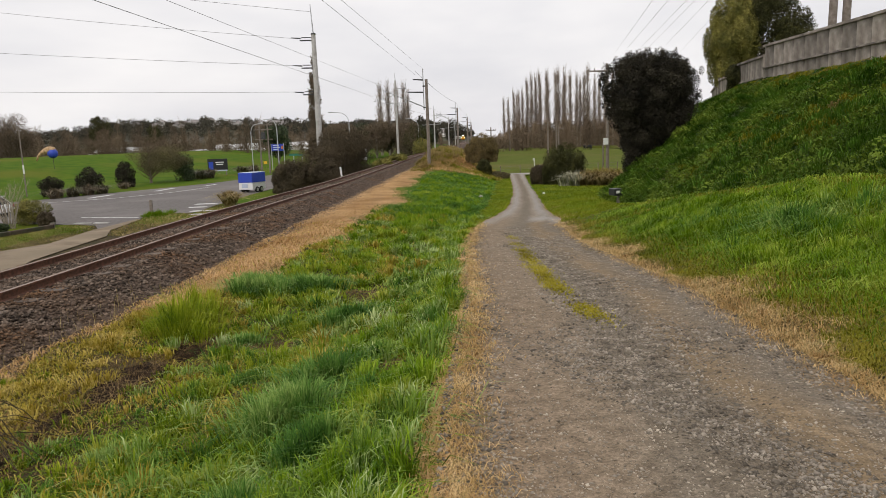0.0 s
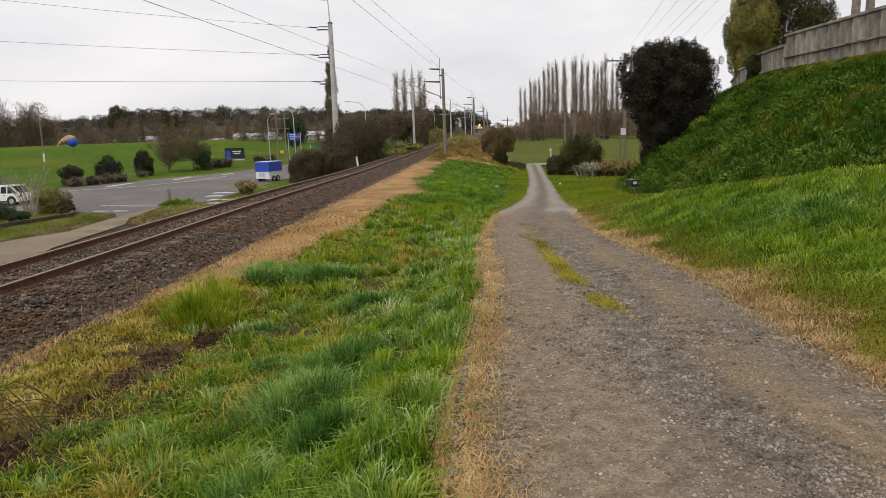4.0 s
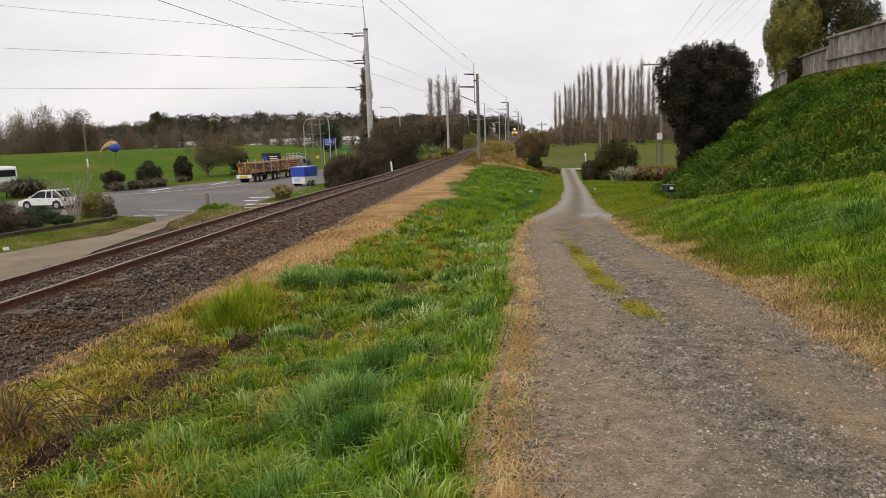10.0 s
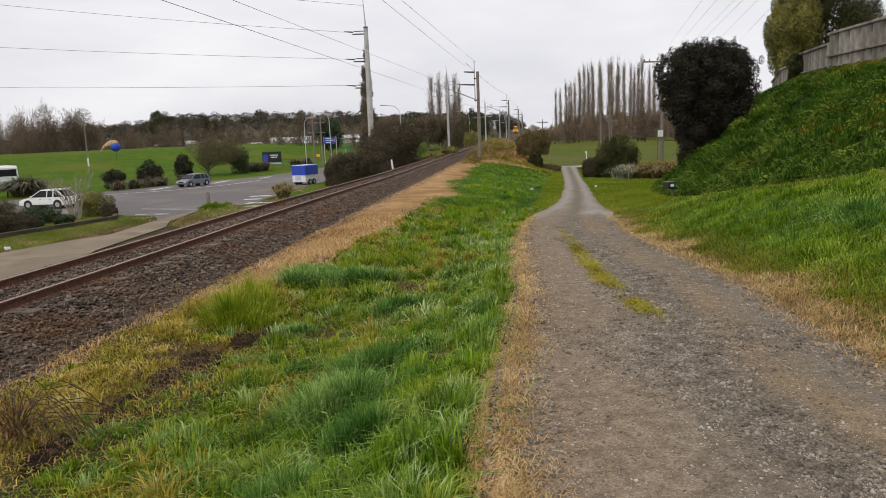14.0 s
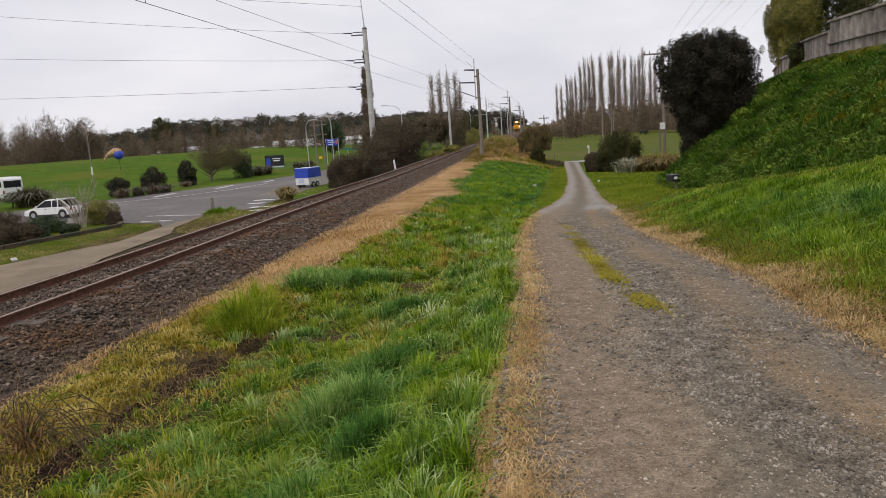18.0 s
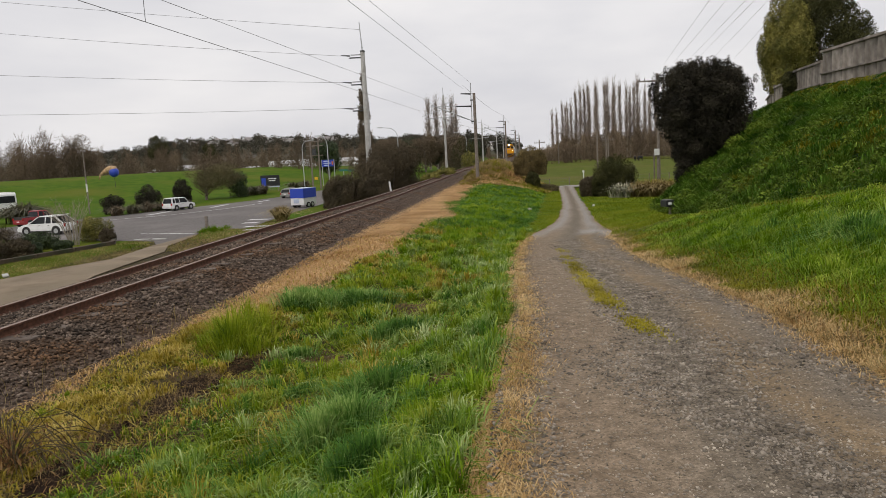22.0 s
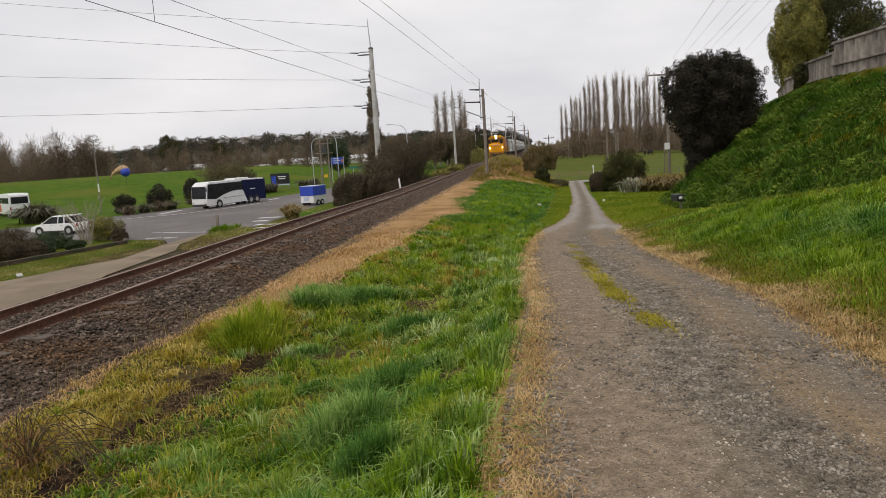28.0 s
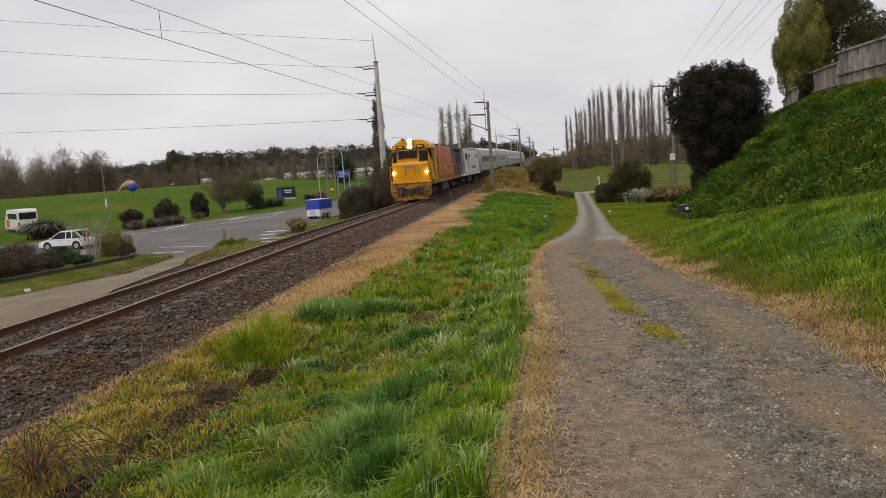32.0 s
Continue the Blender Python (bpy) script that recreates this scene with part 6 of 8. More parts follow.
def car(name, style, body, label, m=None):
    """style: hatch, wagon, suv, ute, sedan. Lower body, dark glasshouse, roof, pillars, wheels in dark arches."""
    L, W, H, belt = {"hatch": (4.5, 1.78, 1.62, 0.98), "wagon": (4.75, 1.72, 1.46, 0.88), "suv": (4.4, 1.76, 1.72, 1.02), "ute": (5.1, 1.8, 1.72, 1.05), "sedan": (4.7, 1.78, 1.62, 0.96)}[style]
    a = thing(name, m or pose(0, 0, 0), label, "car")
    f, r = L / 2, -L / 2
    # windscreen foot, roof front, roof back, tail foot
    y3, y2, y1, y0 = {"hatch": (1.2, 0.25, -1.3, -2.1), "wagon": (0.86, 0.2, -1.95, -2.3), "suv": (0.95, 0.45, -1.95, -2.14), "ute": (1.15, 0.5, -0.55, -0.72), "sedan": (1.35, 0.35, -1.75, -2.25)}[style]
    low = [(r + 0.04, 0.3), (r, 0.52), (r + 0.03, belt - 0.1), (r + 0.1, belt), (y3, belt), (f - 0.5, belt - 0.1), (f - 0.1, belt - 0.26), (f, 0.58), (f - 0.05, 0.3)]
    part("body", shell(low, W / 2, 0.07, 0.6), body, a)
    part("window_glass", shell([(y0, belt - 0.02), (y1, H - 0.07), (y2, H - 0.07), (y3, belt - 0.02)], W / 2 - 0.07, 0.15, belt), M["glass"], a, "dark window glass")
    part("roof", shell([(y1 - 0.06, H - 0.1), (y1 + 0.04, H - 0.02), ((y1 + y2) / 2, H), (y2 - 0.1, H - 0.02), (y2 + 0.06, H - 0.1)], W / 2 - 0.17, 0.08, H - 0.08), body, a)
    hw = W / 2 - 0.06

    def pillar(ya, yb, wide):
        for s in (-1, 1):
            o = [(ya - wide / 2, belt - 0.01), (yb - wide / 2, H - 0.06), (yb + wide / 2, H - 0.06), (ya + wide / 2, belt - 0.01)]
            bm = prism(o, s * (hw - 0.05), s * (hw + 0.01))
            for v in bm.verts:
                v.co.x -= s * 0.145 * max(0, (v.co.z - belt) / (H - belt))
            part("pillar", bm, body, a)
    pillar(y3 - 0.05, y2 - 0.02, 0.09)
    pillar(y0 + 0.09, y1 + 0.06, 0.2 if style != "ute" else 0.12)
    mid = (y1 + y2) / 2 + 0.12
    pillar(mid, mid - 0.03, 0.07)
    if style != "ute":
        pillar((mid + y1) / 2 - 0.16, (mid + y1) / 2 - 0.12, 0.09)
    for s in (-1, 1):
        part("mirror", new_box((s * (W / 2 + 0.06), y3 - 0.22, belt + 0.08), (0.18, 0.1, 0.13), bevel=0.03), body, a)
        part("headlight", new_box((s * (W / 2 - 0.24), f - 0.12, belt - 0.3), (0.42, 0.2, 0.16), bevel=0.04), M["lens"], a)
        part("tail_light", new_box((s * (W / 2 - 0.12), r + 0.04, belt - 0.16), (0.2, 0.1, 0.3), bevel=0.03), M["taillamp"], a)
        part("sill", new_box((s * (W / 2 - 0.02), 0, 0.33), (0.05, L - 2.0, 0.1), bevel=0.02), M["chassis"], a)
        for yy in (mid - 0.35, mid + 0.55):
            part("door_handle", new_box((s * (W / 2 - 0.005), yy, belt - 0.16), (0.03, 0.16, 0.035), bevel=0.01), M["chassis"], a)
        for yy in (f - 0.85, r + 0.85):
            part("wheel_arch", new_tube((s * (W / 2 - 0.3), yy, 0.36), (s * (W / 2 + 0.004), yy, 0.36), 0.41, n=20), M["chassis"], a)
    part("front_bumper", new_box((0, f - 0.04, 0.44), (W - 0.08, 0.18, 0.24), bevel=0.06), body, a)
    part("grille", new_box((0, f + 0.0, belt - 0.32), (W * 0.42, 0.1, 0.12), bevel=0.02), M["chassis"], a)
    part("lower_grille", new_box((0, f + 0.03, 0.4), (W * 0.6, 0.08, 0.12), bevel=0.02), M["chassis"], a)
    part("number_plate", new_box((0, r - 0.01, 0.62), (0.4, 0.03, 0.12)), M["white"], a)
    if style == "ute":
        part("tray", box(new_box((0, r + 0.85, belt + 0.02), (W - 0.16, 1.5, 0.06)), (0, r + 0.06, belt - 0.1), (W - 0.1, 0.08, 0.4)), M["chassis"], a)
    if style == "hatch":
        part("spoiler", new_box((0, y1 - 0.22, H + 0.0), (W * 0.74, 0.42, 0.05), bevel=0.02), body, a, "raised rear spoiler")
    wheels(a, [(s * (W / 2 - 0.1), yy) for s in (-1, 1) for yy in (f - 0.85, r + 0.85)], 0.34, 0.22)
    return a


def bus():
    a = thing("coach_bus", pose(0, 0, 0), "white touring coach with a dark blue tail and dark windows", "bus")
    L, W, H = 12.4, 2.5, 3.5
    f, r = 0.0, -L
    part("body", shell([(r, 0.4), (r, H - 0.25), (r + 0.3, H), (f - 0.9, H), (f - 0.12, H - 0.5), (f, 1.5), (f, 0.4)], W / 2, 0.08, 2.4), M["white"], a)
    for s in (-1, 1):
        part("window_band", prism([(r + 3.4, 1.95), (r + 3.4, H - 0.26), (f - 0.55, H - 0.3), (f - 0.12, 1.3), (f - 1.9, 1.2), (f - 3.4, 1.7), (f - 5.2, 2.05), (r + 6, 2.1)], s * (W / 2 - 0.1), s * (W / 2 + 0.015)), M["glass"], a)
        part("tail_panel", prism([(r - 0.01, 0.45), (r - 0.01, H - 0.2), (r + 5.0, H - 0.12), (r + 5.0, 2.2), (r + 4.2, 0.45)], s * (W / 2 - 0.1), s * (W / 2 + 0.02)), M["navy"], a, "dark blue tail panel")
        part("name_bar", new_box((s * (W / 2 + 0.025), r + 2.9, 2.05), (0.02, 1.2, 0.12)), M["white"], a)
        part("locker_line", new_box((s * (W / 2 + 0.005), r + 6.5, 1.25), (0.02, 5.0, 0.03)), M["chassis"], a)
        part("mirror", new_box((s * (W / 2 + 0.22), f + 0.2, 2.5), (0.16, 0.14, 0.5), bevel=0.04), M["chassis"], a)
        part("headlight", new_box((s * 0.95, f + 0.0, 0.85), (0.4, 0.08, 0.22), bevel=0.03), M["lens"], a)
    part("tail_end", new_box((0, r - 0.02, 1.95), (W - 0.02, 0.08, 3.0), bevel=0.03), M["navy"], a)
    bm = prism([(f + 0.015, 1.35), (f - 0.1, H - 0.55), (f - 0.2, H - 0.5), (f - 0.2, 1.35)], -W / 2 + 0.08, W / 2 - 0.08)
    part("windscreen", bm, M["glass"], a)
    part("roof_unit", new_box((0, r + 4.6, H + 0.1), (1.8, 3.0, 0.24), bevel=0.08), M["white"], a)
    part("bumper", new_box((0, f + 0.0, 0.5), (W - 0.06, 0.1, 0.3), bevel=0.04), M["chassis"], a)
    for s in (-1, 1):
        for yy in (f - 2.4, r + 3.4, r + 2.1):
            part("wheel_arch", new_tube((s * (W / 2 - 0.2), yy, 0.5), (s * (W / 2 + 0.024), yy, 0.5), 0.6, n=24), M["chassis"], a, "dark wheel arch")
    wheels(a, [(s * (W / 2 - 0.11), yy) for s in (-1, 1) for yy in (f - 2.4, r + 3.4, r + 2.1)], 0.5, 0.3)
    return a


def log_load(parent, y0, y1, z0, w, h, seed):
    rng = random.Random(seed)
    r = 0.17
    zz, k = z0 + r, 0
    while zz < z0 + h:
        x = -w / 2 + r
        while x < w / 2 - r * 0.5:
            rr = r * rng.uniform(0.75, 1.05)
            e = rng.uniform(-0.15, 0.15)
            part("log", new_tube((x + rng.uniform(-0.03, 0.03), y0 + e, zz), (x, y1 + e, zz + rng.uniform(-0.03, 0.03)), rr, rr * 0.9, 7), M["log"], parent)
            x += 2 * r
        zz += r * 1.8
        k += 1


def log_truck():
    a = thing("log_truck", pose(0, 0, 0), "logging truck loaded with three packets of orange-brown logs", "truck")
    part("cab", shell([(-2.1, 0.9), (-2.1, 2.9), (-0.5, 3.0), (-0.1, 2.0), (0, 0.6), (-0.4, 0.5)], 1.2, 0.1, 2.0), M["grey_paint"], a)
    for s in (-1, 1):
        part("side_window", new_box((s * 1.17, -0.85, 2.2), (0.06, 0.9, 0.7), bevel=0.03), M["glass"], a)
        part("fuel_tank", new_tube((s * 0.95, -2.6, 0.75), (s * 0.95, -4.0, 0.75), 0.3, n=12), M["steel"], a)
    part("windscreen", new_box((0, -0.22, 2.25), (2.0, 0.1, 0.8), pose(0, 0, 0), 0.03), M["glass"], a)
    hb = bmesh.new()
    for x in (-1.2, -0.6, 0, 0.6, 1.2):
        tube(hb, (x, -2.5, 1.0), (x, -2.5, 3.6), 0.05, n=6)
    for z in (1.4, 2.0, 2.6, 3.2, 3.6):
        tube(hb, (-1.2, -2.5, z), (1.2, -2.5, z), 0.04, n=6)
    for s in (-1.2, 1.2):
        for z in (2.0, 2.8, 3.5):
            tube(hb, (s, -2.5, z), (s, -1.2, z), 0.035, n=6)
    part("headboard", hb, M["steel"], a, "galvanised pipe headboard")
    part("truck_frame", new_box((0, -4.4, 0.95), (0.9, 8.6, 0.3), bevel=0.03), M["chassis"], a)
    part("trailer_frame", new_box((0, -14.6, 0.95), (0.9, 9.6, 0.3), bevel=0.03), M["chassis"], a)
    part("drawbar", new_tube((0, -8.6, 0.9), (0, -10.0, 0.9), 0.1, n=7), M["chassis"], a)
    for y0, y1, sd in ((-2.8, -8.2, 1), (-10.2, -14.0, 2), (-14.9, -19.0, 3)):
        log_load(a, y1, y0, 1.25, 2.3, 1.7, sd)
        for yy in (y0 - 0.8, y1 + 0.8):
            for s in (-1, 1):
                part("stanchion", new_box((s * 1.22, yy, 2.1), (0.08, 0.12, 2.0)), M["steel"], a)
            part("bolster", new_box((0, yy, 1.15), (2.4, 0.18, 0.14)), M["chassis"], a)
    part("rear_board", new_box((0, -19.4, 0.9), (2.3, 0.06, 0.5), bevel=0.02), M["white"], a)
    part("warning_board", new_box((0, -19.45, 0.9), (1.1, 0.04, 0.32)), M["yellow"], a, "yellow rear warning board")
    wheels(a, [(s * 1.05, y) for s in (-1, 1) for y in (-1.1, -6.4, -7.6, -11.0, -12.2, -16.6, -17.8)], 0.5, 0.34)
    return a


def bogie(parent, y, r=0.46, base=1.15, n=3):
    b = part("bogie", new_box((0, y, 0.62), (1.9, base * (n - 1) + 1.1, 0.28), bevel=0.05), M["chassis"], parent)
    for k in range(n):
        yy = y + (k - (n - 1) / 2) * base
        for s in (-1, 1):
            part("wheel", tube(new_tube((s * 0.5, yy, r), (s * 0.63, yy, r), r, n=18), (s * 0.47, yy, r), (s * 0.52, yy, r), r + 0.03, n=18), M["rust"], b)
            part("axle_box", new_box((s * 0.98, yy, r + 0.05), (0.2, 0.3, 0.34), bevel=0.03), M["chassis"], b)
            part("spring", new_tube((s * 0.98, yy + base / 2, 0.45), (s * 0.98, yy + base / 2, 0.8), 0.09, n=8), M["chassis"], b)


def locomotive():
    """Cab-forward diesel; y = 0 is its front, z = 0 the rail top."""
    a = thing("locomotive", pose(0, 0, 0), "yellow diesel locomotive with an orange and grey hood, headlights lit", "locomotive", "the train")
    Y = M["loco_yellow"]
    # pilot and deck
    part("pilot", prism([(0.0, 0.12), (-0.06, 0.5), (-0.02, 0.98), (-0.5, 0.98), (-0.5, 0.3), (-0.2, 0.12)], -1.05, 1.05), M["loco_grimy"], a, "grimy yellow pilot plate")
    # solid black block painting the shade of a recess above the coupler
    part("pilot_recess", new_box((0, -0.01, 0.72), (0.9, 0.1, 0.4), bevel=0.04), M["chassis"], a)
    for k in (-0.78, -0.6, 0.62, 0.8):
        part("air_hose", tube(new_tube((k, 0.05, 0.98), (k * 0.97, 0.14, 0.6), 0.04, n=6), (k * 0.97, 0.14, 0.6), (k * 0.85, 0.1, 0.45), 0.04, n=6), M["chassis"], a)
    part("pilot_stain", new_box((0, 0.0, 0.56), (1.9, 0.05, 0.16), bevel=0.01), M["grime"], a)
    part("buffer_block", new_box((0, 0.04, 0.9), (0.7, 0.14, 0.12), bevel=0.02), M["grime"], a)
    part("deck", new_box((0, -7.2, 1.12), (2.4, 14.2, 0.26), bevel=0.03), M["chassis"], a)
    part("deck_edge", new_box((0, -0.04, 1.25), (2.45, 0.16, 0.12), bevel=0.03), Y, a)
    # brown grime strip that also paints the shadow below the deck edge
    part("front_sill", new_box((0, -0.1, 1.08), (2.36, 0.14, 0.22), bevel=0.02), M["grime"], a, "grimy sill under the nose, coloured dark for the deck edge's shadow")
    for k in (-0.95, -0.35, 0.3, 0.92):
        part("sill_bracket", new_box((k, -0.03, 1.06), (0.16, 0.1, 0.2), bevel=0.02), M["loco_grimy"], a)
    for k in (-0.9, -0.5, 0.52, 0.9):
        part("uncoupling_rod", tube(new_tube((k, 0.07, 1.0), (k * 1.02, 0.1, 0.8), 0.02, n=5), (k * 1.02, 0.1, 0.8), (k * 0.8, 0.1, 0.74), 0.02, n=5), M["chassis"], a)
    part("coupler", new_box((0, 0.2, 0.68), (0.3, 0.5, 0.28), bevel=0.05), M["chassis"], a)
    for s in (-1, 1):
        part("step_plate", new_box((s * 0.98, 0.02, 0.62), (0.34, 0.1, 0.6), bevel=0.03), M["loco_grimy"], a)
        # solid black block in place of the shade between the steps
        part("step_gap", new_box((s * 0.98, 0.06, 0.62), (0.24, 0.06, 0.12), bevel=0.01), M["chassis"], a)
        part("hose", tube(new_tube((s * 0.45, 0.06, 0.95), (s * 0.5, 0.22, 0.55), 0.035, n=6), (s * 0.5, 0.22, 0.55), (s * 0.38, 0.2, 0.42), 0.035, n=6), M["rubber"], a)
        part("handrail", tube(tube(new_tube((s * 1.2, 0.0, 1.2), (s * 1.2, 0.0, 2.2), 0.022, n=6), (s * 1.2, 0.0, 2.2), (s * 1.2, -0.9, 2.2), 0.022, n=6), (s * 1.2, 0, 0.5), (s * 1.2, 0, 1.2), 0.022, n=6), Y, a)
    # nose and cab
    part("nose", shell([(-1.3, 1.22), (-1.3, 2.42), (-0.25, 2.42), (-0.14, 2.3), (-0.14, 1.22)], 1.12, 0.05, 1.9), Y, a)
    part("nose_door", new_box((-0.55, -0.12, 1.85), (0.08, 0.04, 0.8)), M["loco_yellow"], a)
    part("badge_bar", new_box((0.0, -0.12, 2.26), (0.95, 0.03, 0.14)), M["badge"], a)
    cab = part("cab", shell([(-2.9, 1.22), (-2.9, 3.5), (-2.7, 3.66), (-1.1, 3.66), (-0.78, 3.42), (-0.62, 2.4), (-1.1, 1.3)], 1.2, 0.4, 3.25), Y, a)
    part("cab_roof", prism([(-1.2, 3.2), (-1.12, 3.42), (-0.66, 3.74), (0.66, 3.74), (1.12, 3.42), (1.2, 3.2)], -2.95, -0.85, "y"), Y, cab)
    for s in (-1, 1):
        part("handle", new_tube((s * 0.3, -0.1, 1.7), (s * 0.3, -0.1, 2.2), 0.018, n=5), M["loco_grimy"], a)
        part("number_board", new_box((s * 0.62, -0.7, 3.36), (0.5, 0.12, 0.2), bevel=0.02), M["black_panel"], cab)
        part("number_bar", new_box((s * 0.62, -0.63, 3.36), (0.3, 0.02, 0.08)), M["yellow"], cab)
        part("side_window", new_box((s * 1.2, -1.55, 2.85), (0.05, 0.75, 0.6), bevel=0.02), M["glass"], cab)
        part("cab_door", new_box((s * 1.205, -2.5, 2.3), (0.04, 0.55, 1.9), bevel=0.015), Y, cab)
        part("corner_light", new_tube((s * 1.0, -0.16, 1.82), (s * 1.0, -0.06, 1.82), 0.085, n=14), M["headlamp"], a, "lit lower headlight")
        part("gutter", new_box((s * 1.19, -1.9, 3.2), (0.06, 2.0, 0.06)), M["chassis"], cab)
    for xa, xb, za, zb in ((-1.06, -0.52, 2.46, 3.08), (-0.4, 0.74, 2.66, 3.12), (0.86, 1.1, 2.46, 3.08)):
        part("windscreen", prism([(xa, za), (xa, zb), (xb, zb), (xb, za)], -0.72, -0.61, "y"), M["cab_glass"], cab)
        part("window_frame", box(new_box(((xa + xb) / 2, -0.63, za - 0.02), (xb - xa + 0.08, 0.08, 0.05)), ((xa + xb) / 2, -0.63, zb + 0.02), (xb - xa + 0.08, 0.08, 0.05)), M["loco_grimy"], cab)
    part("brow", new_box((0, -0.7, 3.2), (2.1, 0.12, 0.06), bevel=0.01), M["chassis"], cab)
    hl = part("headlight_housing", new_box((0, -0.66, 3.5), (0.3, 0.26, 0.56), bevel=0.05), Y, a)
    for zz in (3.36, 3.66):
        part("headlight", new_tube((0, -0.56, zz), (0, -0.5, zz), 0.125, n=16), M["headlamp_main"], hl, "lit headlight")
    part("horn", tube(new_tube((0.5, -1.6, 3.8), (0.5, -1.1, 3.8), 0.05, 0.09, 8), (0.5, -1.6, 3.7), (0.5, -1.6, 3.82), 0.05, n=6), M["darksteel"], a)
    # hood
    part("hood_front", shell([(-4.6, 1.24), (-4.6, 3.45), (-2.92, 3.45), (-2.92, 1.24)], 0.78, 0.12, 2.8), M["chassis"], a, "dark recess behind the cab")
    part("hood_middle", shell([(-11.6, 1.24), (-11.6, 3.5), (-4.62, 3.5), (-4.62, 1.24)], 0.98, 0.14, 2.8), M["loco_orange"], a, "orange hood with pale lettering bars")
    part("hood_rear", shell([(-13.9, 1.24), (-13.9, 3.45), (-11.62, 3.45), (-11.62, 1.24)], 0.88, 0.12, 2.8), M["chassis"], a)
    for s in (-1, 1):
        for k in range(5):
            part("hood_door", new_box((s * 0.98, -5.4 - k * 1.28, 2.0), (0.03, 1.2, 1.45), bevel=0.012), M["loco_orange"], a)
            part("door_latch", new_box((s * 1.0, -4.95 - k * 1.28, 2.0), (0.02, 0.06, 0.12)), M["chassis"], a)
        for k, (w, hh) in enumerate(((0.5, 0.8), (0.9, 0.35), (0.45, 0.62))):
            part("lettering_bar", new_box((s * 1.0, -6.2 - k * 1.3, 2.1 - 0.12 * k), (0.012, w, hh), pose(0, 0, 0, 14 * (k - 1)), 0.004), M["lettering"], a, "large pale worn lettering shape")
        part("grille", new_box((s * 0.9, -12.6, 2.6), (0.06, 1.8, 1.0), bevel=0.02), M["darksteel"], a)
        part("hood_sill", new_box((s * 1.02, -7.6, 1.36), (0.06, 7.8, 0.24), bevel=0.02), M["loco_grimy"], a)
        part("side_sill", new_box((s * 1.2, -7.6, 1.14), (0.05, 12.6, 0.2), bevel=0.02), M["loco_grimy"], a)
        for k in range(7):
            part("stanchion", new_tube((s * 1.2, -3.4 - k * 1.7, 1.24), (s * 1.2, -3.4 - k * 1.7, 2.1), 0.02, n=5), Y, a)
        part("side_rail", new_tube((s * 1.2, -3.1, 2.1), (s * 1.2, -13.9, 2.1), 0.02, n=5), Y, a)
    for k in range(3):
        part("roof_fan", new_tube((0, -10.4 - k * 1.2, 3.4), (0, -10.4 - k * 1.2, 3.56), 0.5, n=16), M["chassis"], a)
    part("exhaust", new_box((0, -7.0, 3.55), (0.4, 0.8, 0.2), bevel=0.03), M["chassis"], a)
    part("fuel_tank", new_box((0, -7.2, 0.68), (2.0, 2.8, 0.72), bevel=0.12), M["chassis"], a)
    part("sand_box", new_box((1.05, -4.6, 0.75), (0.3, 0.9, 0.5), bevel=0.03), M["loco_grey"], a)
    for ob in a.children_recursive:
        for v in ob.data.vertices:
            if v.co.z > 1.25:
                v.co.z = 1.25 + (v.co.z - 1.25) * 1.09
            v.co.x *= 1.08
            if v.co.y < -1.3:
                v.co.y = -1.3 + (v.co.y + 1.3) * 1.34
    bogie(a, -3.2)
    bogie(a, -15.0)
    return a


def second_locomotive():
    a = thing("second_locomotive", pose(0, 0, 0), "dusty white diesel locomotive with black ends, coupled behind", "locomotive", "the train")
    part("deck", new_box((0, -7.0, 1.12), (2.4, 14.0, 0.26), bevel=0.03), M["chassis"], a)
    part("front_hood", shell([(-3.0, 1.24), (-3.0, 3.3), (-0.7, 3.3), (-0.5, 3.0), (-0.5, 1.24)], 0.9, 0.1, 2.6), M["chassis"], a)
    part("cab", shell([(-5.2, 1.24), (-5.2, 3.55), (-3.02, 3.55), (-3.02, 1.24)], 1.2, 0.12, 3.0), M["dusty_white"], a)
    part("body", shell([(-13.6, 1.24), (-13.6, 3.5), (-5.22, 3.5), (-5.22, 1.24)], 1.15, 0.16, 2.9), M["dusty_white"], a)
    part("roof_strip", new_box((0, -7.0, 3.5), (1.9, 13.0, 0.16), bevel=0.05), M["chassis"], a)
    for s in (-1, 1):
        part("cab_window", new_box((s * 1.19, -4.1, 2.8), (0.05, 0.7, 0.6), bevel=0.02), M["glass"], a)
        for k in range(2):
            part("body_panel", new_box((s * 1.155, -7.4 - k * 4.0, 2.1), (0.02, 3.6, 1.3), bevel=0.008), M["dusty_white"], a)
            part("body_window", new_box((s * 1.13, -6.4 - k * 5.2, 2.75), (0.06, 0.42, 0.6), bevel=0.02), M["glass"], a)
        part("lettering_bar", new_box((s * 1.16, -9.0, 1.75), (0.012, 3.2, 0.25)), M["badge_dark"], a)
        part("side_sill", new_box((s * 1.2, -7.0, 1.1), (0.05, 13.4, 0.24), bevel=0.02), M["dusty_white"], a)
        part("handrail", tube(new_tube((s * 1.2, -0.3, 1.24), (s * 1.2, -0.3, 2.2), 0.025, n=5), (s * 1.2, -0.3, 2.2), (s * 1.2, -3.0, 2.2), 0.025, n=5), M["steel"], a)
    part("fuel_tank", new_box((0, -7.0, 0.68), (2.0, 2.8, 0.72), bevel=0.12), M["chassis"], a)
    for ob in a.children_recursive:
        for v in ob.data.vertices:
            v.co.y *= 1.12
    bogie(a, -2.9)
    bogie(a, -12.8)
    return a


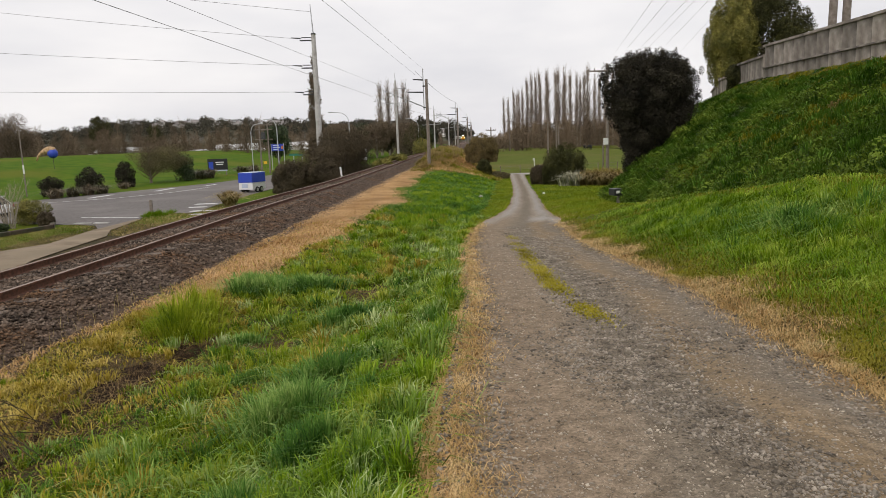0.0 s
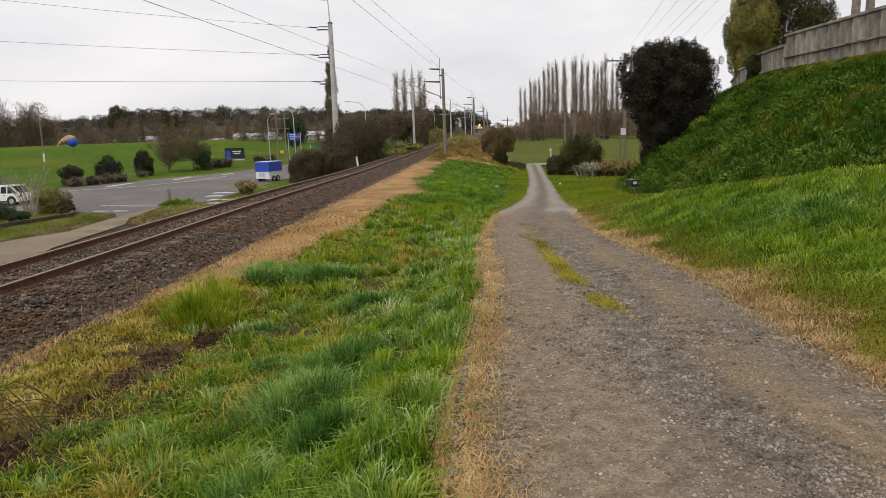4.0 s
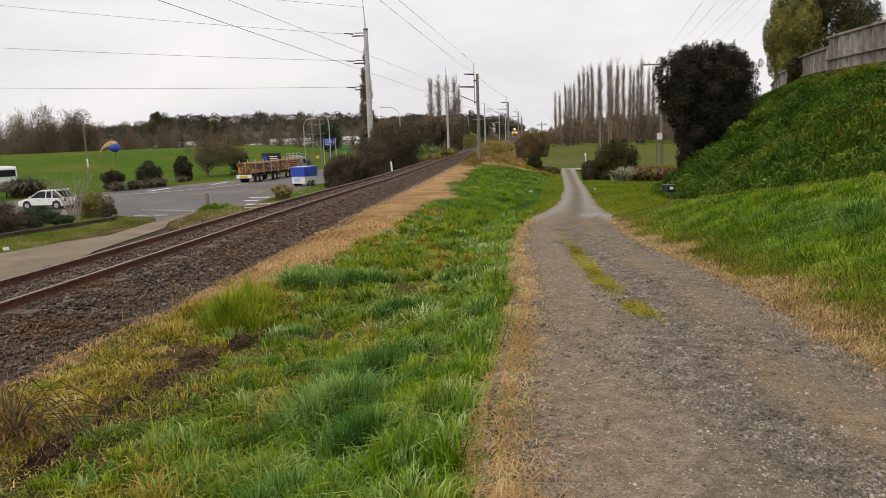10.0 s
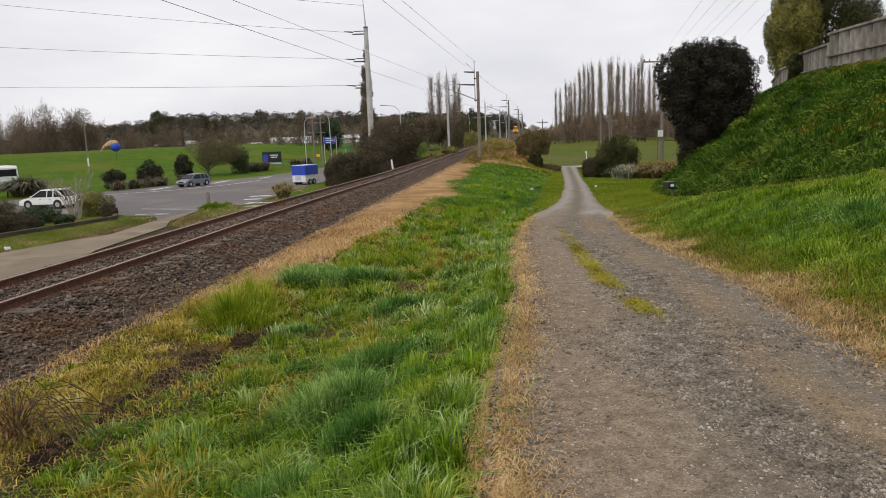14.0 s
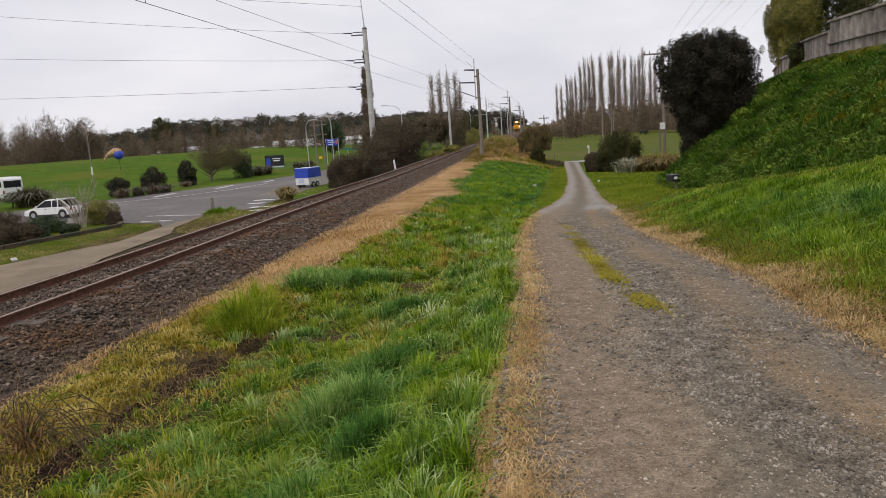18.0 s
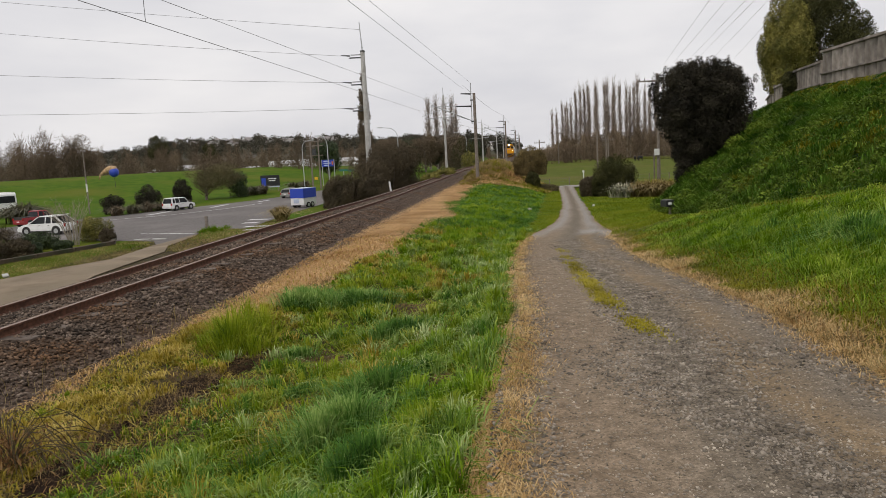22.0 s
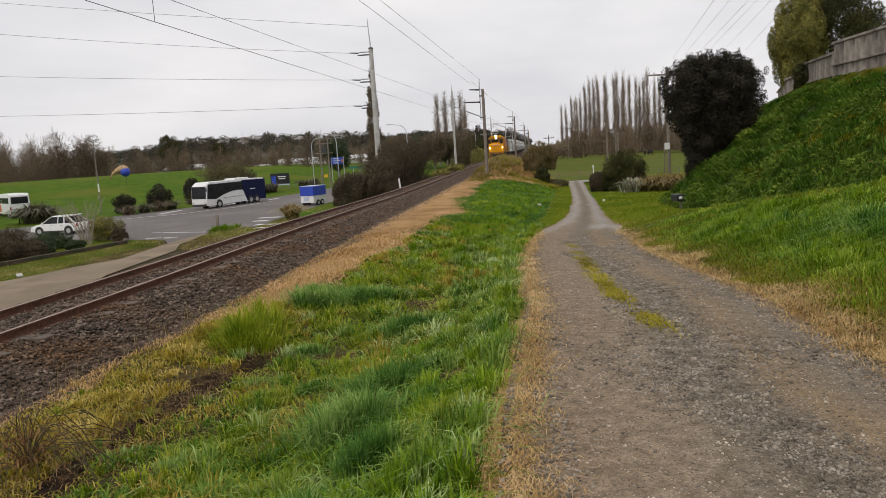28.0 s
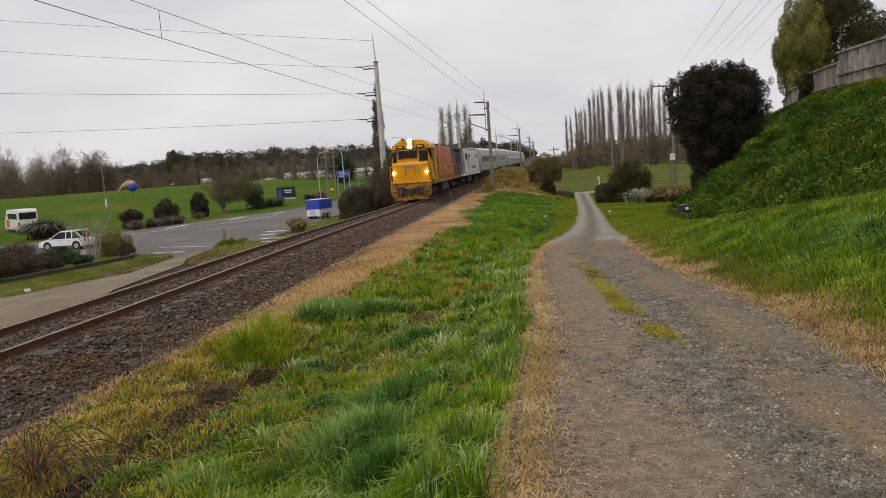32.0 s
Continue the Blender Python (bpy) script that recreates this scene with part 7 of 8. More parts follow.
def carriage():
    a = thing("carriage", pose(0, 0, 0), "silver-grey railway carriage with a long dark window band", "carriage", "the train")
    L = 18.6
    sec = [(-1.22, 0.95), (-1.25, 1.6), (-1.23, 2.7), (-1.05, 3.25), (-0.6, 3.55), (0, 3.62), (0.6, 3.55), (1.05, 3.25), (1.23, 2.7), (1.25, 1.6), (1.22, 0.95)]
    part("body", prism(sec, -L, -0.15, "y"), M["silver"], a)
    part("roof", prism([(p[0] * 1.01, p[1] + 0.02) for p in sec[3:8]], -L, -0.15, "y"), M["coach_roof"], a)
    for s in (-1, 1):
        part("window_band", new_box((s * 1.235, -L / 2, 2.25), (0.03, L - 2.4, 0.72), bevel=0.01), M["coach_band"], a)
        for k in range(8):
            part("window", new_box((s * 1.25, -2.0 - k * 2.05, 2.25), (0.03, 1.5, 0.6), bevel=0.02), M["coach_glass"], a)
        for yy in (-0.9, -L + 0.8):
            part("door", new_box((s * 1.24, yy, 1.95), (0.04, 0.8, 1.9), bevel=0.02), M["silver"], a)
        part("skirt", new_box((s * 1.15, -L / 2, 0.82), (0.06, 7.0, 0.4), bevel=0.02), M["chassis"], a)
    part("gangway", new_box((0, -0.1, 2.1), (1.1, 0.2, 2.1), bevel=0.05), M["chassis"], a)
    part("underframe", new_box((0, -L / 2, 0.88), (2.2, L - 0.6, 0.16)), M["chassis"], a)
    bogie(a, -3.0, 0.4, 2.1, 2)
    bogie(a, -L + 3.0, 0.4, 2.1, 2)
    return a


def parked_van(name, x, y, turn, label, stripe, size=1.0):
    a = thing(name, pose(x, y, float(land(x, y)) + 0.02, 0, 0, turn), label, "van")
    part("body", shell([(-2.9, 0.4), (-2.9, 2.3), (-2.7, 2.5), (1.9, 2.5), (2.5, 1.5), (3.0, 1.3), (3.0, 0.4)], 1.0, 0.08, 1.5), M["white"], a)
    part("rear_window", new_box((0, -2.9, 1.8), (1.6, 0.06, 0.7), bevel=0.03), M["glass"], a)
    for s in (-1, 1):
        for k in range(4):
            part("side_window", new_box((s * 0.97, -2.1 + k * 1.0, 1.8), (0.06, 0.85, 0.6), bevel=0.03), M["glass"], a)
        part("tail_light", new_box((s * 0.9, -2.92, 1.0), (0.14, 0.06, 0.3)), M["taillamp"], a)
        if stripe:
            part("side_panel", new_box((s * 1.0, 1.5, 1.0), (0.02, 1.5, 0.8)), M["orange"], a, "orange side panel")
    part("number_plate", new_box((0, -2.93, 0.85), (0.4, 0.03, 0.12)), M["white"], a)
    part("bumper", new_box((0, -2.95, 0.55), (1.9, 0.12, 0.2), bevel=0.03), M["chassis"], a)
    wheels(a, [(s * 0.88, yy) for s in (-1, 1) for yy in (-1.9, 2.0)], 0.36, 0.22)
    for ob in a.children_recursive:
        ob.location = ob.location * size
        ob.data.transform(Matrix.Diagonal((size, size, size, 1)))
    return a


CARS = {}


def build_vehicles():
    car("parked_hatchback", "hatch", M["white"], "white parked hatchback with a raised rear spoiler", pose(-33.85, 60.9, -3.37, 0, 0, 80))
    parked_van("parked_minibus", -54.6, 88.2, 44, "white parked minibus with an orange side panel", True, 1.15)
    parked_van("parked_camper", -52.5, 76.0, 25, "white parked camper van behind the minibus", False)
    CARS["truck"] = log_truck()
    CARS["sedan"] = car("blue_people_mover", "sedan", M["slate_paint"], "slate-blue people mover driving on the road")
    CARS["wagon"] = car("station_wagon", "wagon", M["grey_paint"], "grey-green station wagon with a roof rack on the road")
    part("roof_rack", box(new_box((0, -0.6, 1.52), (1.2, 1.6, 0.04)), (0, -0.6, 1.5), (1.25, 0.05, 0.08)), M["steel"], CARS["wagon"])
    CARS["white"] = car("white_estate", "suv", M["white"], "white off-road estate car driving on the road")
    CARS["red"] = car("red_pickup", "ute", M["red_paint"], "red pickup truck driving on the road")
    CARS["bus"] = bus()
    for key in ("wagon", "white", "red", "bus", "sedan", "truck"):
        seen = set()
        for ob in CARS[key].children_recursive:
            ob.location = ob.location * 0.89
            if ob.data.name not in seen:
                seen.add(ob.data.name)
                ob.data.transform(Matrix.Diagonal((0.89, 0.89, 0.89, 1)))
    CARS["loco"] = locomotive()
    CARS["loco2"] = second_locomotive()
    c = carriage()
    CARS["coaches"] = [c] + [copy_thing(c, pose(0, 0, 0)) for _ in range(5)]


build_vehicles()


# ---------------------------------------------------------------- grass, stones, bare patches
def keep(x, y, spots):
    """False inside the bare spots (x, y, rx, ry)."""
    ok = np.ones(len(x), bool)
    for a, b, rx, ry in spots:
        ok &= ((x - a) / rx) ** 2 + ((y - b) / ry) ** 2 > RNG.uniform(0.5, 1.3, len(x))
    return ok


FURROW = ((-3.04, 5.1), (-2.96, 5.95), (-2.8, 6.65), (-2.63, 7.25), (-2.42, 7.95), (-2.34, 8.7))
BARE = [(x, y, r, q) for (x, y), r, q in zip(FURROW, (0.12, 0.08, 0.16, 0.22, 0.15, 0.11), (0.4, 0.36, 0.38, 0.34, 0.3, 0.34))]
CLAY = ((9.94, 27.25, 0.22), (9.45, 16.4, 0.17), (9.2, 28.9, 0.18))
GREAT = ((-0.88, 5.0, 0.34, 0.34, 1500), (-0.72, 5.95, 0.32, 0.29, 1300), (-0.62, 4.25, 0.26, 0.27, 900), (-0.72, 8.8, 0.36, 0.28, 1100), (-1.02, 3.75, 0.24, 0.24, 700), (-1.83, 8.25, 0.18, 0.16, 400), (-2.2, 5.05, 0.15, 0.13, 300), (-1.5, 6.6, 0.17, 0.15, 360))
DEAD = [(-0.62, 10.6, 0.5, 0.62), (-1.3, 7.8, 0.35, 0.35), (-0.14, 6.0, 0.14, 0.2), (-1.5, 8.2, 0.4, 0.3), (-1.6, 5.2, 0.2, 0.16), (-0.2, 8.6, 0.16, 0.5), (-1.35, 6.1, 0.22, 0.2)]


def near_y(n, a, b, k=1.0):
    """Distances that thin out away from the camera."""
    u = RNG.uniform(0, 1, n)
    return (a ** (1 - k) + u * (b ** (1 - k) - a ** (1 - k))) ** (1 / (1 - k)) if k != 1 else a * (b / a) ** u


def clumpy(x, y, k, seed):
    return 0.5 + 0.5 * np.clip(wobble(x, y, k, seed) / 1.3, -1, 1)


def put(name, x, y, h, w, material, label, lean=0.5, curl=0.4, dz=0.0, az=None):
    """Blades on the ground: bent ones near the viewpoint, plain pointed ones further off."""
    V, T = blades(RNG, x, y, land(x, y) - 0.01 + dz, h, w, lean, curl, az)
    far = np.repeat(np.asarray(y) > 21, 3)
    V = V.reshape(-1, 5, 3)
    V[far[::3], 0] += (V[far[::3], 0] - V[far[::3], 1]) * 0.25
    plain = (np.arange(len(V))[:, None] * 5 + np.array([[0, 1, 4]]))[far[::3]]
    V, T = V.reshape(-1, 3), np.concatenate([T[~far], plain])
    used, T = np.unique(T, return_inverse=True)
    V, T = V[used], T.reshape(-1, 3)
    raw_mesh(name, V, T, 3, material, label, "grass", "stuff")


def tufts(n_tuft, per, xs, ys, rad, hgt):
    """Roots gathered in tufts: x, y, height, outward azimuth, lean."""
    i = np.repeat(np.arange(n_tuft), per)
    r = np.abs(RNG.normal(0, 1, len(i))) * rad[i] * 0.6
    a = RNG.uniform(0, 6.283, len(i))
    h = hgt[i] * RNG.uniform(0.55, 1.1, len(i))
    return xs[i] + r * np.cos(a), ys[i] + r * np.sin(a), h, a + RNG.normal(0, 0.5, len(i)), np.clip(r / rad[i], 0.1, 1.2) * 0.9


def build_grass():
    # low sward and thatch between line and drive
    n = 120000
    y = near_y(n, 2.2, 26, 1.1)
    tx = track_x(y)
    dx, dz, dw = drive(y)
    x = tx + 2.1 + RNG.uniform(0, 1, n) * (dx - dw + 0.02 - tx - 2.1)
    ok = keep(x, y, BARE)
    edge = (dx - dw) - x
    d = x - tx
    c = clumpy(x, y, 2.1, 1.0)
    r1, r2 = RNG.uniform(0, 1, n), RNG.uniform(0, 1, n)
    toe = 2.35 + 0.25 * wobble(x, y, 1.7, 4.0) + 1.15 * ss(9.5, 12.5, y) + 0.5 * ss(14, 20, y) * (1 + 0.6 * wobble(x, y, 0.9, 2.0))
    straw = (edge < 0.2 * (0.1 + r1) * (0.5 + clumpy(x, y, 1.9, 0.3))) | ((d < toe) & (r2 < 0.92))
    dead = ~straw & (~keep(x, y, DEAD) | (r2 < (0.12 + 0.4 * ss(5.0, 4.2, d) * ss(9.5, 7.5, y) * (d > 3.2) + 0.3 * (clumpy(x, y, 1.3, 7.7) > 0.72)) * (1 - 0.8 * ss(9, 14, y)) * (1 - 0.7 * ss(1.6, 0.8, edge))))
    yel = ~straw & ~dead & (((d < 3.75 + 0.3 * c) & (r1 < 0.82)) | (r1 < 0.1 + 0.5 * (clumpy(x, y, 0.9, 6.1) > 0.7)))
    lush = ~straw & ~yel & ~dead & (clumpy(x, y, 0.8, 3.3) + 0.4 * (edge < 2.4) + 0.5 * ss(11, 15, y) > 0.66)
    grn = ~straw & ~yel & ~lush & ~dead
    wd = 0.0055 + 0.0008 * y
    for nm, s, mt, h0, h1, lb in (("straw_grass", straw, "blade_straw", 0.03, 0.1, "dry straw-coloured grass beside drive and ballast"), ("dead_grass", dead, "blade_dead", 0.02, 0.06, "flattened dead brown grass between the tussocks"), ("yellow_grass", yel, "blade_yellow", 0.04, 0.11, "yellowing rough grass on the railway side"), ("lush_grass", lush, "blade_fresh", 0.03, 0.08, "fresh green grass beside the drive"), ("green_grass", grn, "blade", 0.02, 0.07, "rough green grass between railway and drive")):
        q = s & ok
        put(nm, x[q], y[q], (h0 + (h1 - h0) * RNG.uniform(0, 1, q.sum()) * (0.3 + 1.2 * c[q])), wd[q], M[mt], lb, RNG.uniform(0.5, 1.8, q.sum()), 0.8)
    # straw straying onto the drive
    m = 18000
    y = near_y(m, 2.4, 22, 1.2)
    dx, dz, dw = drive(y)
    sg = np.where(RNG.uniform(0, 1, m) < 0.75, -1, 1)
    x = dx + sg * (dw + 0.1 + 0.05 * wobble(dx, y, 2.3, 1.0) - np.abs(RNG.normal(0, 0.16, m)))
    z = np.where(np.abs(x - dx) < dw, np.interp(y, DRIVE_Y, DRIVE_Z), land(x, y)) - 0.008
    g = RNG.uniform(0, 1, m) < 0.85
    for nm, q, mt, lb in (("stray_straw", g, "blade_dry", "flattened straw along the drive's edges"), ("stray_brown_grass", ~g, "blade_rough", "flattened brown grass along the drive's edges")):
        V, T = blades(RNG, x[q], y[q], z[q], RNG.uniform(0.02, 0.06, q.sum()), 0.003 + 0.0006 * y[q], 1.5, 0.9)
        raw_mesh(nm, V, T, 3, M[mt], lb, "grass", "stuff")
    # drooping tussocks, each of one tone
    m = 1750
    ty = near_y(m, 2.4, 24, 1.0)
    bx, bz, bw = drive(ty)
    t0 = track_x(ty)
    txx = t0 + 2.5 + RNG.uniform(0, 1, m) * (bx - bw - 0.2 - t0 - 2.5)
    thin = ss(5.0, 4.2, txx - t0) * ss(9.5, 7.5, ty)
    k = keep(txx, ty, BARE) & keep(txx, ty, DEAD) & (RNG.uniform(0, 1, m) > 0.45 * thin) & (txx - t0 > 2.45 + 1.15 * ss(9.5, 12.5, ty) + 0.4 * ss(14, 20, ty))
    txx, ty = txx[k], ty[k]
    m = len(ty)
    dd = txx - t0[k]
    near_drive = bx[k] - bw[k] - txx < 1.3 + 0.5 * wobble(txx, ty, 0.8, 1.0)
    rad = RNG.uniform(0.06, 0.19, m) * np.where(dd < 3.7, 0.8, 1.0)
    hg = (0.07 + rad * RNG.uniform(0.5, 1.0, m) + np.where(dd > 4.4, 0.05, 0.0)) * (1 - 0.35 * thin[k])
    u = RNG.uniform(0, 1, m)
    tone = np.where(dd < 3.6, np.where(u < 0.86, 1, np.where(u < 0.93, 3, 0)), np.where(near_drive, np.where(u < 0.42, 2, np.where(u < 0.58, 0, np.where(u < 0.88, 5, 4))), np.where(u < 0.36, 0, np.where(u < 0.56, 3, np.where(u < 0.72, 2, np.where(u < 0.86, 4, 1))))))
    tone = np.where((ty > 11.5 + 2 * RNG.uniform(0, 1, m)) & ((tone == 0) | (tone == 4)), np.where(u < 0.6, 5, 3), tone)
    per = 70
    gx, gy, gh, ga, gl = tufts(m, per, txx, ty, rad, hg)
    tn = np.repeat(tone, per)
    ok = keep(gx, gy, BARE) & keep(gx, gy, [(cx, cy, r * 1.05, r * 1.25) for cx, cy, r, h, cnt in GREAT])
    w = 0.0065 + 0.0008 * gy
    for i, (nm, mt, lb) in enumerate((("green_tussock", "blade", "bright green drooping grass tussocks"), ("yellow_tussock", "blade_yellow", "low yellow-brown grass tussocks beside the ballast"), ("pale_tussock", "blade_grey", "pale green grass tussocks beside the drive, sky glints put into the colour"), ("yellow_green_tussock", "blade_tall", "yellow-green grass tussocks"), ("lush_tussock", "blade_lush", "dark blue-green grass tussocks"), ("fresh_tussock", "blade_fresh", "fresh green grass tussocks beside the drive"))):
        q = (tn == i) & ok
        put(nm, gx[q], gy[q], gh[q], w[q], M[mt], lb, gl[q] * 1.25, 0.9, az=ga[q])
    # the great dark tussocks
    for cx, cy, r, h, cnt in GREAT:
        gx, gy, gh, ga, gl = tufts(3, cnt // 3, np.array([cx - r * 0.4, cx + r * 0.4, cx]), np.array([cy, cy + 0.1, cy + r * 0.5]), np.full(3, r * 0.8), np.full(3, h))
        put("dark_tussock", gx, gy, gh, 0.006 + 0.0007 * gy, M["blade_deep"], "large dark blue-green drooping grass tussock", gl, 0.8, az=ga)
    # weeds straying along the furrow
    m = 1700
    i = RNG.integers(0, 5, m)
    f = RNG.uniform(0, 1, m)
    F = np.array(FURROW)
    P = F[i] * (1 - f)[:, None] + F[i + 1] * f[:, None] + RNG.normal(0, 0.13, (m, 2))
    put("furrow_stalks", P[:, 0], P[:, 1], RNG.uniform(0.04, 0.12, m), 0.0045, M["blade_dead"], "dead stalks lying over the bare furrow", RNG.uniform(0.8, 2.0, m), 0.9)
    # dry stalks along the ballast's edge
    m = 260
    y = near_y(m, 4.4, 11, 1.0)
    put("dry_stalks", track_x(y) + RNG.normal(2.15, 0.3, m), y, RNG.uniform(0.14, 0.42, m), 0.0042, M["blade_rough"], "thin dry stalks standing along the ballast's edge", RNG.uniform(0.1, 0.6, m), 0.3)
    # dead bramble beside the ballast
    br = thing("dead_bramble", pose(-3.45, 5.3, float(land(-3.45, 5.3)) - 0.02), "dead brown bramble arching over the rough grass", "bramble")
    rb = random.Random(5)
    for k in range(34):
        t, q, h = rb.uniform(0, 6.283), rb.uniform(0.25, 0.85), rb.uniform(0.12, 0.42)
        pts = [Vector((q * u * math.cos(t), q * u * math.sin(t), 4 * h * u * (1 - u) + 0.02)) for u in (0, 0.2, 0.4, 0.6, 0.8, 0.97)]
        bm = bmesh.new()
        for p, w in zip(pts[:-1], pts[1:]):
            tube(bm, p, w, 0.0036, 0.003, 5)
        part("cane", bm, M["leaf_brown"], br)
    n = 800
    t, q = RNG.uniform(0, 6.283, n), np.abs(RNG.normal(0, 0.36, n))
    V, T = blades(RNG, q * np.cos(t), q * np.sin(t), RNG.uniform(0.0, 0.3, n) * np.clip(1.2 - q, 0.1, 1), RNG.uniform(0.02, 0.07, n), 0.011, 1.2, 0.8)
    child_raw("dead_leaves", V, T, M["bramble_leaf"], br)
    # tall bright clump beside the ballast
    m = 30
    rx, ry = RNG.normal(-2.7, 0.22, m), RNG.normal(8.85, 0.28, m)
    gx, gy, gh, ga, gl = tufts(m, 105, rx, ry, RNG.uniform(0.1, 0.28, m), RNG.uniform(0.18, 0.66, m) * np.exp(-((rx + 2.7) / 0.42) ** 2))
    put("tall_grass_clump", gx, gy, gh, 0.009, M["blade_tall"], "tall bright yellow-green grass clump beside the ballast", gl * 1.05, 0.6, az=ga)
    m = 34
    rx, ry = RNG.uniform(-2.55, -1.15, m), RNG.normal(11.3, 0.2, m)
    gx, gy, gh, ga, gl = tufts(m, 150, rx, ry, np.full(m, 0.3), RNG.uniform(0.22, 0.36, m))
    put("dark_grass_clump", gx, gy, gh, 0.013, M["blade_deep"], "dark drooping grass clump in the hollow", gl, 0.8, az=ga)
    # embankment face and verge further on
    n = 150000
    y = near_y(n, 19, 80, 1.35)
    tx = track_x(y)
    dx, dz, dw = drive(y)
    x = tx + 2.3 + RNG.uniform(0, 1, n) * (dx - dw - tx - 2.3)
    d = x - tx
    grow = ss(19, 24, y) > RNG.uniform(0, 1, n)
    rim = dx - dw - np.interp(y, (22, 30, 40, 64, 80), (0.75, 1.0, 1.25, 1.3, 1.2)) + 0.12 * wobble(x, y, 1.3, 0.7)
    straw = d < 4.45 + 0.45 * wobble(x, y, 0.55, 5.0) + 0.2 * RNG.normal(0, 1, n)
    verge = ~straw & (x > rim)
    toe = verge & (x < rim + 0.16 * RNG.uniform(0, 1, n) * clumpy(x, y, 0.9, 3.1))
    q = straw & (y > 21)
    put("straw_strip", x[q], y[q], RNG.uniform(0.07, 0.22, q.sum()), 0.0008 * y[q] + 0.003, M["blade_straw"], "dry straw strip along the ballast", RNG.uniform(1.2, 2.0, q.sum()), 0.9)
    q = ~straw & ~verge & grow
    put("embankment_grass", x[q], y[q], RNG.uniform(0.08, 0.2, q.sum()) * (0.6 + 0.8 * clumpy(x[q], y[q], 1.1, 1.5)), 0.0007 * y[q] + 0.003, M["blade_slope"], "thick deep green grass on the embankment face", RNG.uniform(0.6, 1.4, q.sum()), 0.8)
    m = 420
    ty = near_y(m, 20, 74, 1.2)
    bx, bz, bw = drive(ty)
    t0 = track_x(ty) + 4.9
    txx = t0 + RNG.uniform(0, 1, m) * (bx - bw - 1.4 - t0)
    gx, gy, gh, ga, gl = tufts(m, 60, txx, ty, RNG.uniform(0.12, 0.32, m), RNG.uniform(0.14, 0.3, m))
    put("embankment_tuft", gx, gy, gh, 0.0007 * gy + 0.003, M["blade_fresh"], "thicker green tufts on the embankment face", gl * 1.2, 0.9, az=ga)
    q = verge & ~toe & grow
    put("mown_verge", x[q], y[q], RNG.uniform(0.03, 0.07, q.sum()), 0.0008 * y[q] + 0.004, M["blade_mown"], "short olive mown grass verge of the drive", 0.8)
    put("toe_straw", x[toe], y[toe], RNG.uniform(0.04, 0.1, toe.sum()), 0.0008 * y[toe] + 0.004, M["blade_rough"], "brown dead grass along the embankment's foot", 1.3, 0.8)
    # straw spread over the ballast's edge
    m = 30000
    sy = near_y(m, 21, 72, 1.2)
    sx = track_x(sy) + 2.5 + 2.0 * RNG.uniform(0, 1, m) ** 0.9 + 0.25 * wobble(sy * 0.3, sy, 0.7, 2.0)
    put("far_straw_strip", sx, sy, RNG.uniform(0.05, 0.18, m), 0.0009 * sy + 0.003, M["blade_straw"], "pale dry straw strip on the embankment top", RNG.uniform(1.2, 2.0, m), 0.9)
    # right verge
    n = 150000
    y = near_y(n, 3.0, 30, 1.2)
    dx, dz, dw = drive(y)
    e1 = dx + dw
    vx = np.interp(y, (4, 12, 16, 20, 24, 30), (8.0, 8.2, 8.0, 7.6, 8.0, 9.3))
    x = e1 - 0.03 + RNG.uniform(0, 1, n) ** 1.15 * (vx - e1)
    off = x - e1
    c = clumpy(x, y, 1.6, 2.2)
    r1, r2 = RNG.uniform(0, 1, n), RNG.uniform(0, 1, n)
    rag = 0.34 + 0.22 * wobble(x, y, 1.3, 3.0) + 0.12 * wobble(x, y, 3.7, 1.0)
    straw = off < rag * (0.35 + 0.9 * r1)
    dull = straw & (r2 < 0.3)
    yel = ~straw & ((off < (rag + 0.75) * (0.3 + r1)) | ((x > vx - 1.5 + 0.6 * c) & (r2 < 0.65)) | (r2 < 0.55 * (clumpy(x, y, 0.7, 6.3) > 0.74)))
    both = clumpy(x, y, 0.9, 4.2) + 0.25 * RNG.normal(0, 1, n) > 0.62
    grn = ~straw & ~yel & both
    lawn = ~straw & ~yel & ~both
    short = np.where(y > 19, 0.5, 1.0)
    for nm, q, mt, h0, h1, lb in (("verge_straw", straw & ~dull, "blade_dry", 0.04, 0.13, "dry straw edge of the verge"), ("verge_brown_grass", dull, "blade_rough", 0.05, 0.14, "brown dry grass edge of the verge"), ("verge_yellow_grass", yel, "blade_olive", 0.05, 0.13, "olive-yellow long grass on the verge"), ("verge_grass", grn, "blade_fresh", 0.06, 0.2, "long fresh green grass on the verge"), ("verge_lawn", lawn, "blade_lawn", 0.05, 0.17, "bright green grass on the verge")):
        put(nm, x[q], y[q], (h0 + (h1 - h0) * RNG.uniform(0, 1, q.sum()) * (0.4 + c[q])) * short[q], 0.0045 + 0.0007 * y[q], M[mt], lb, RNG.uniform(0.5, 1.6, q.sum()), 0.9)
    m = 260
    ty = near_y(m, 4.5, 15, 1.0)
    bx, bz, bw = drive(ty)
    txx = bx + bw + 0.9 + RNG.uniform(0, 1, m) * (6.7 - bx - bw - 0.9)
    gx, gy, gh, ga, gl = tufts(m, 90, txx, ty, RNG.uniform(0.12, 0.32, m), RNG.uniform(0.14, 0.3, m))
    pick = np.repeat(clumpy(txx, ty, 0.9, 4.2) + 0.2 * RNG.normal(0, 1, m), 90)
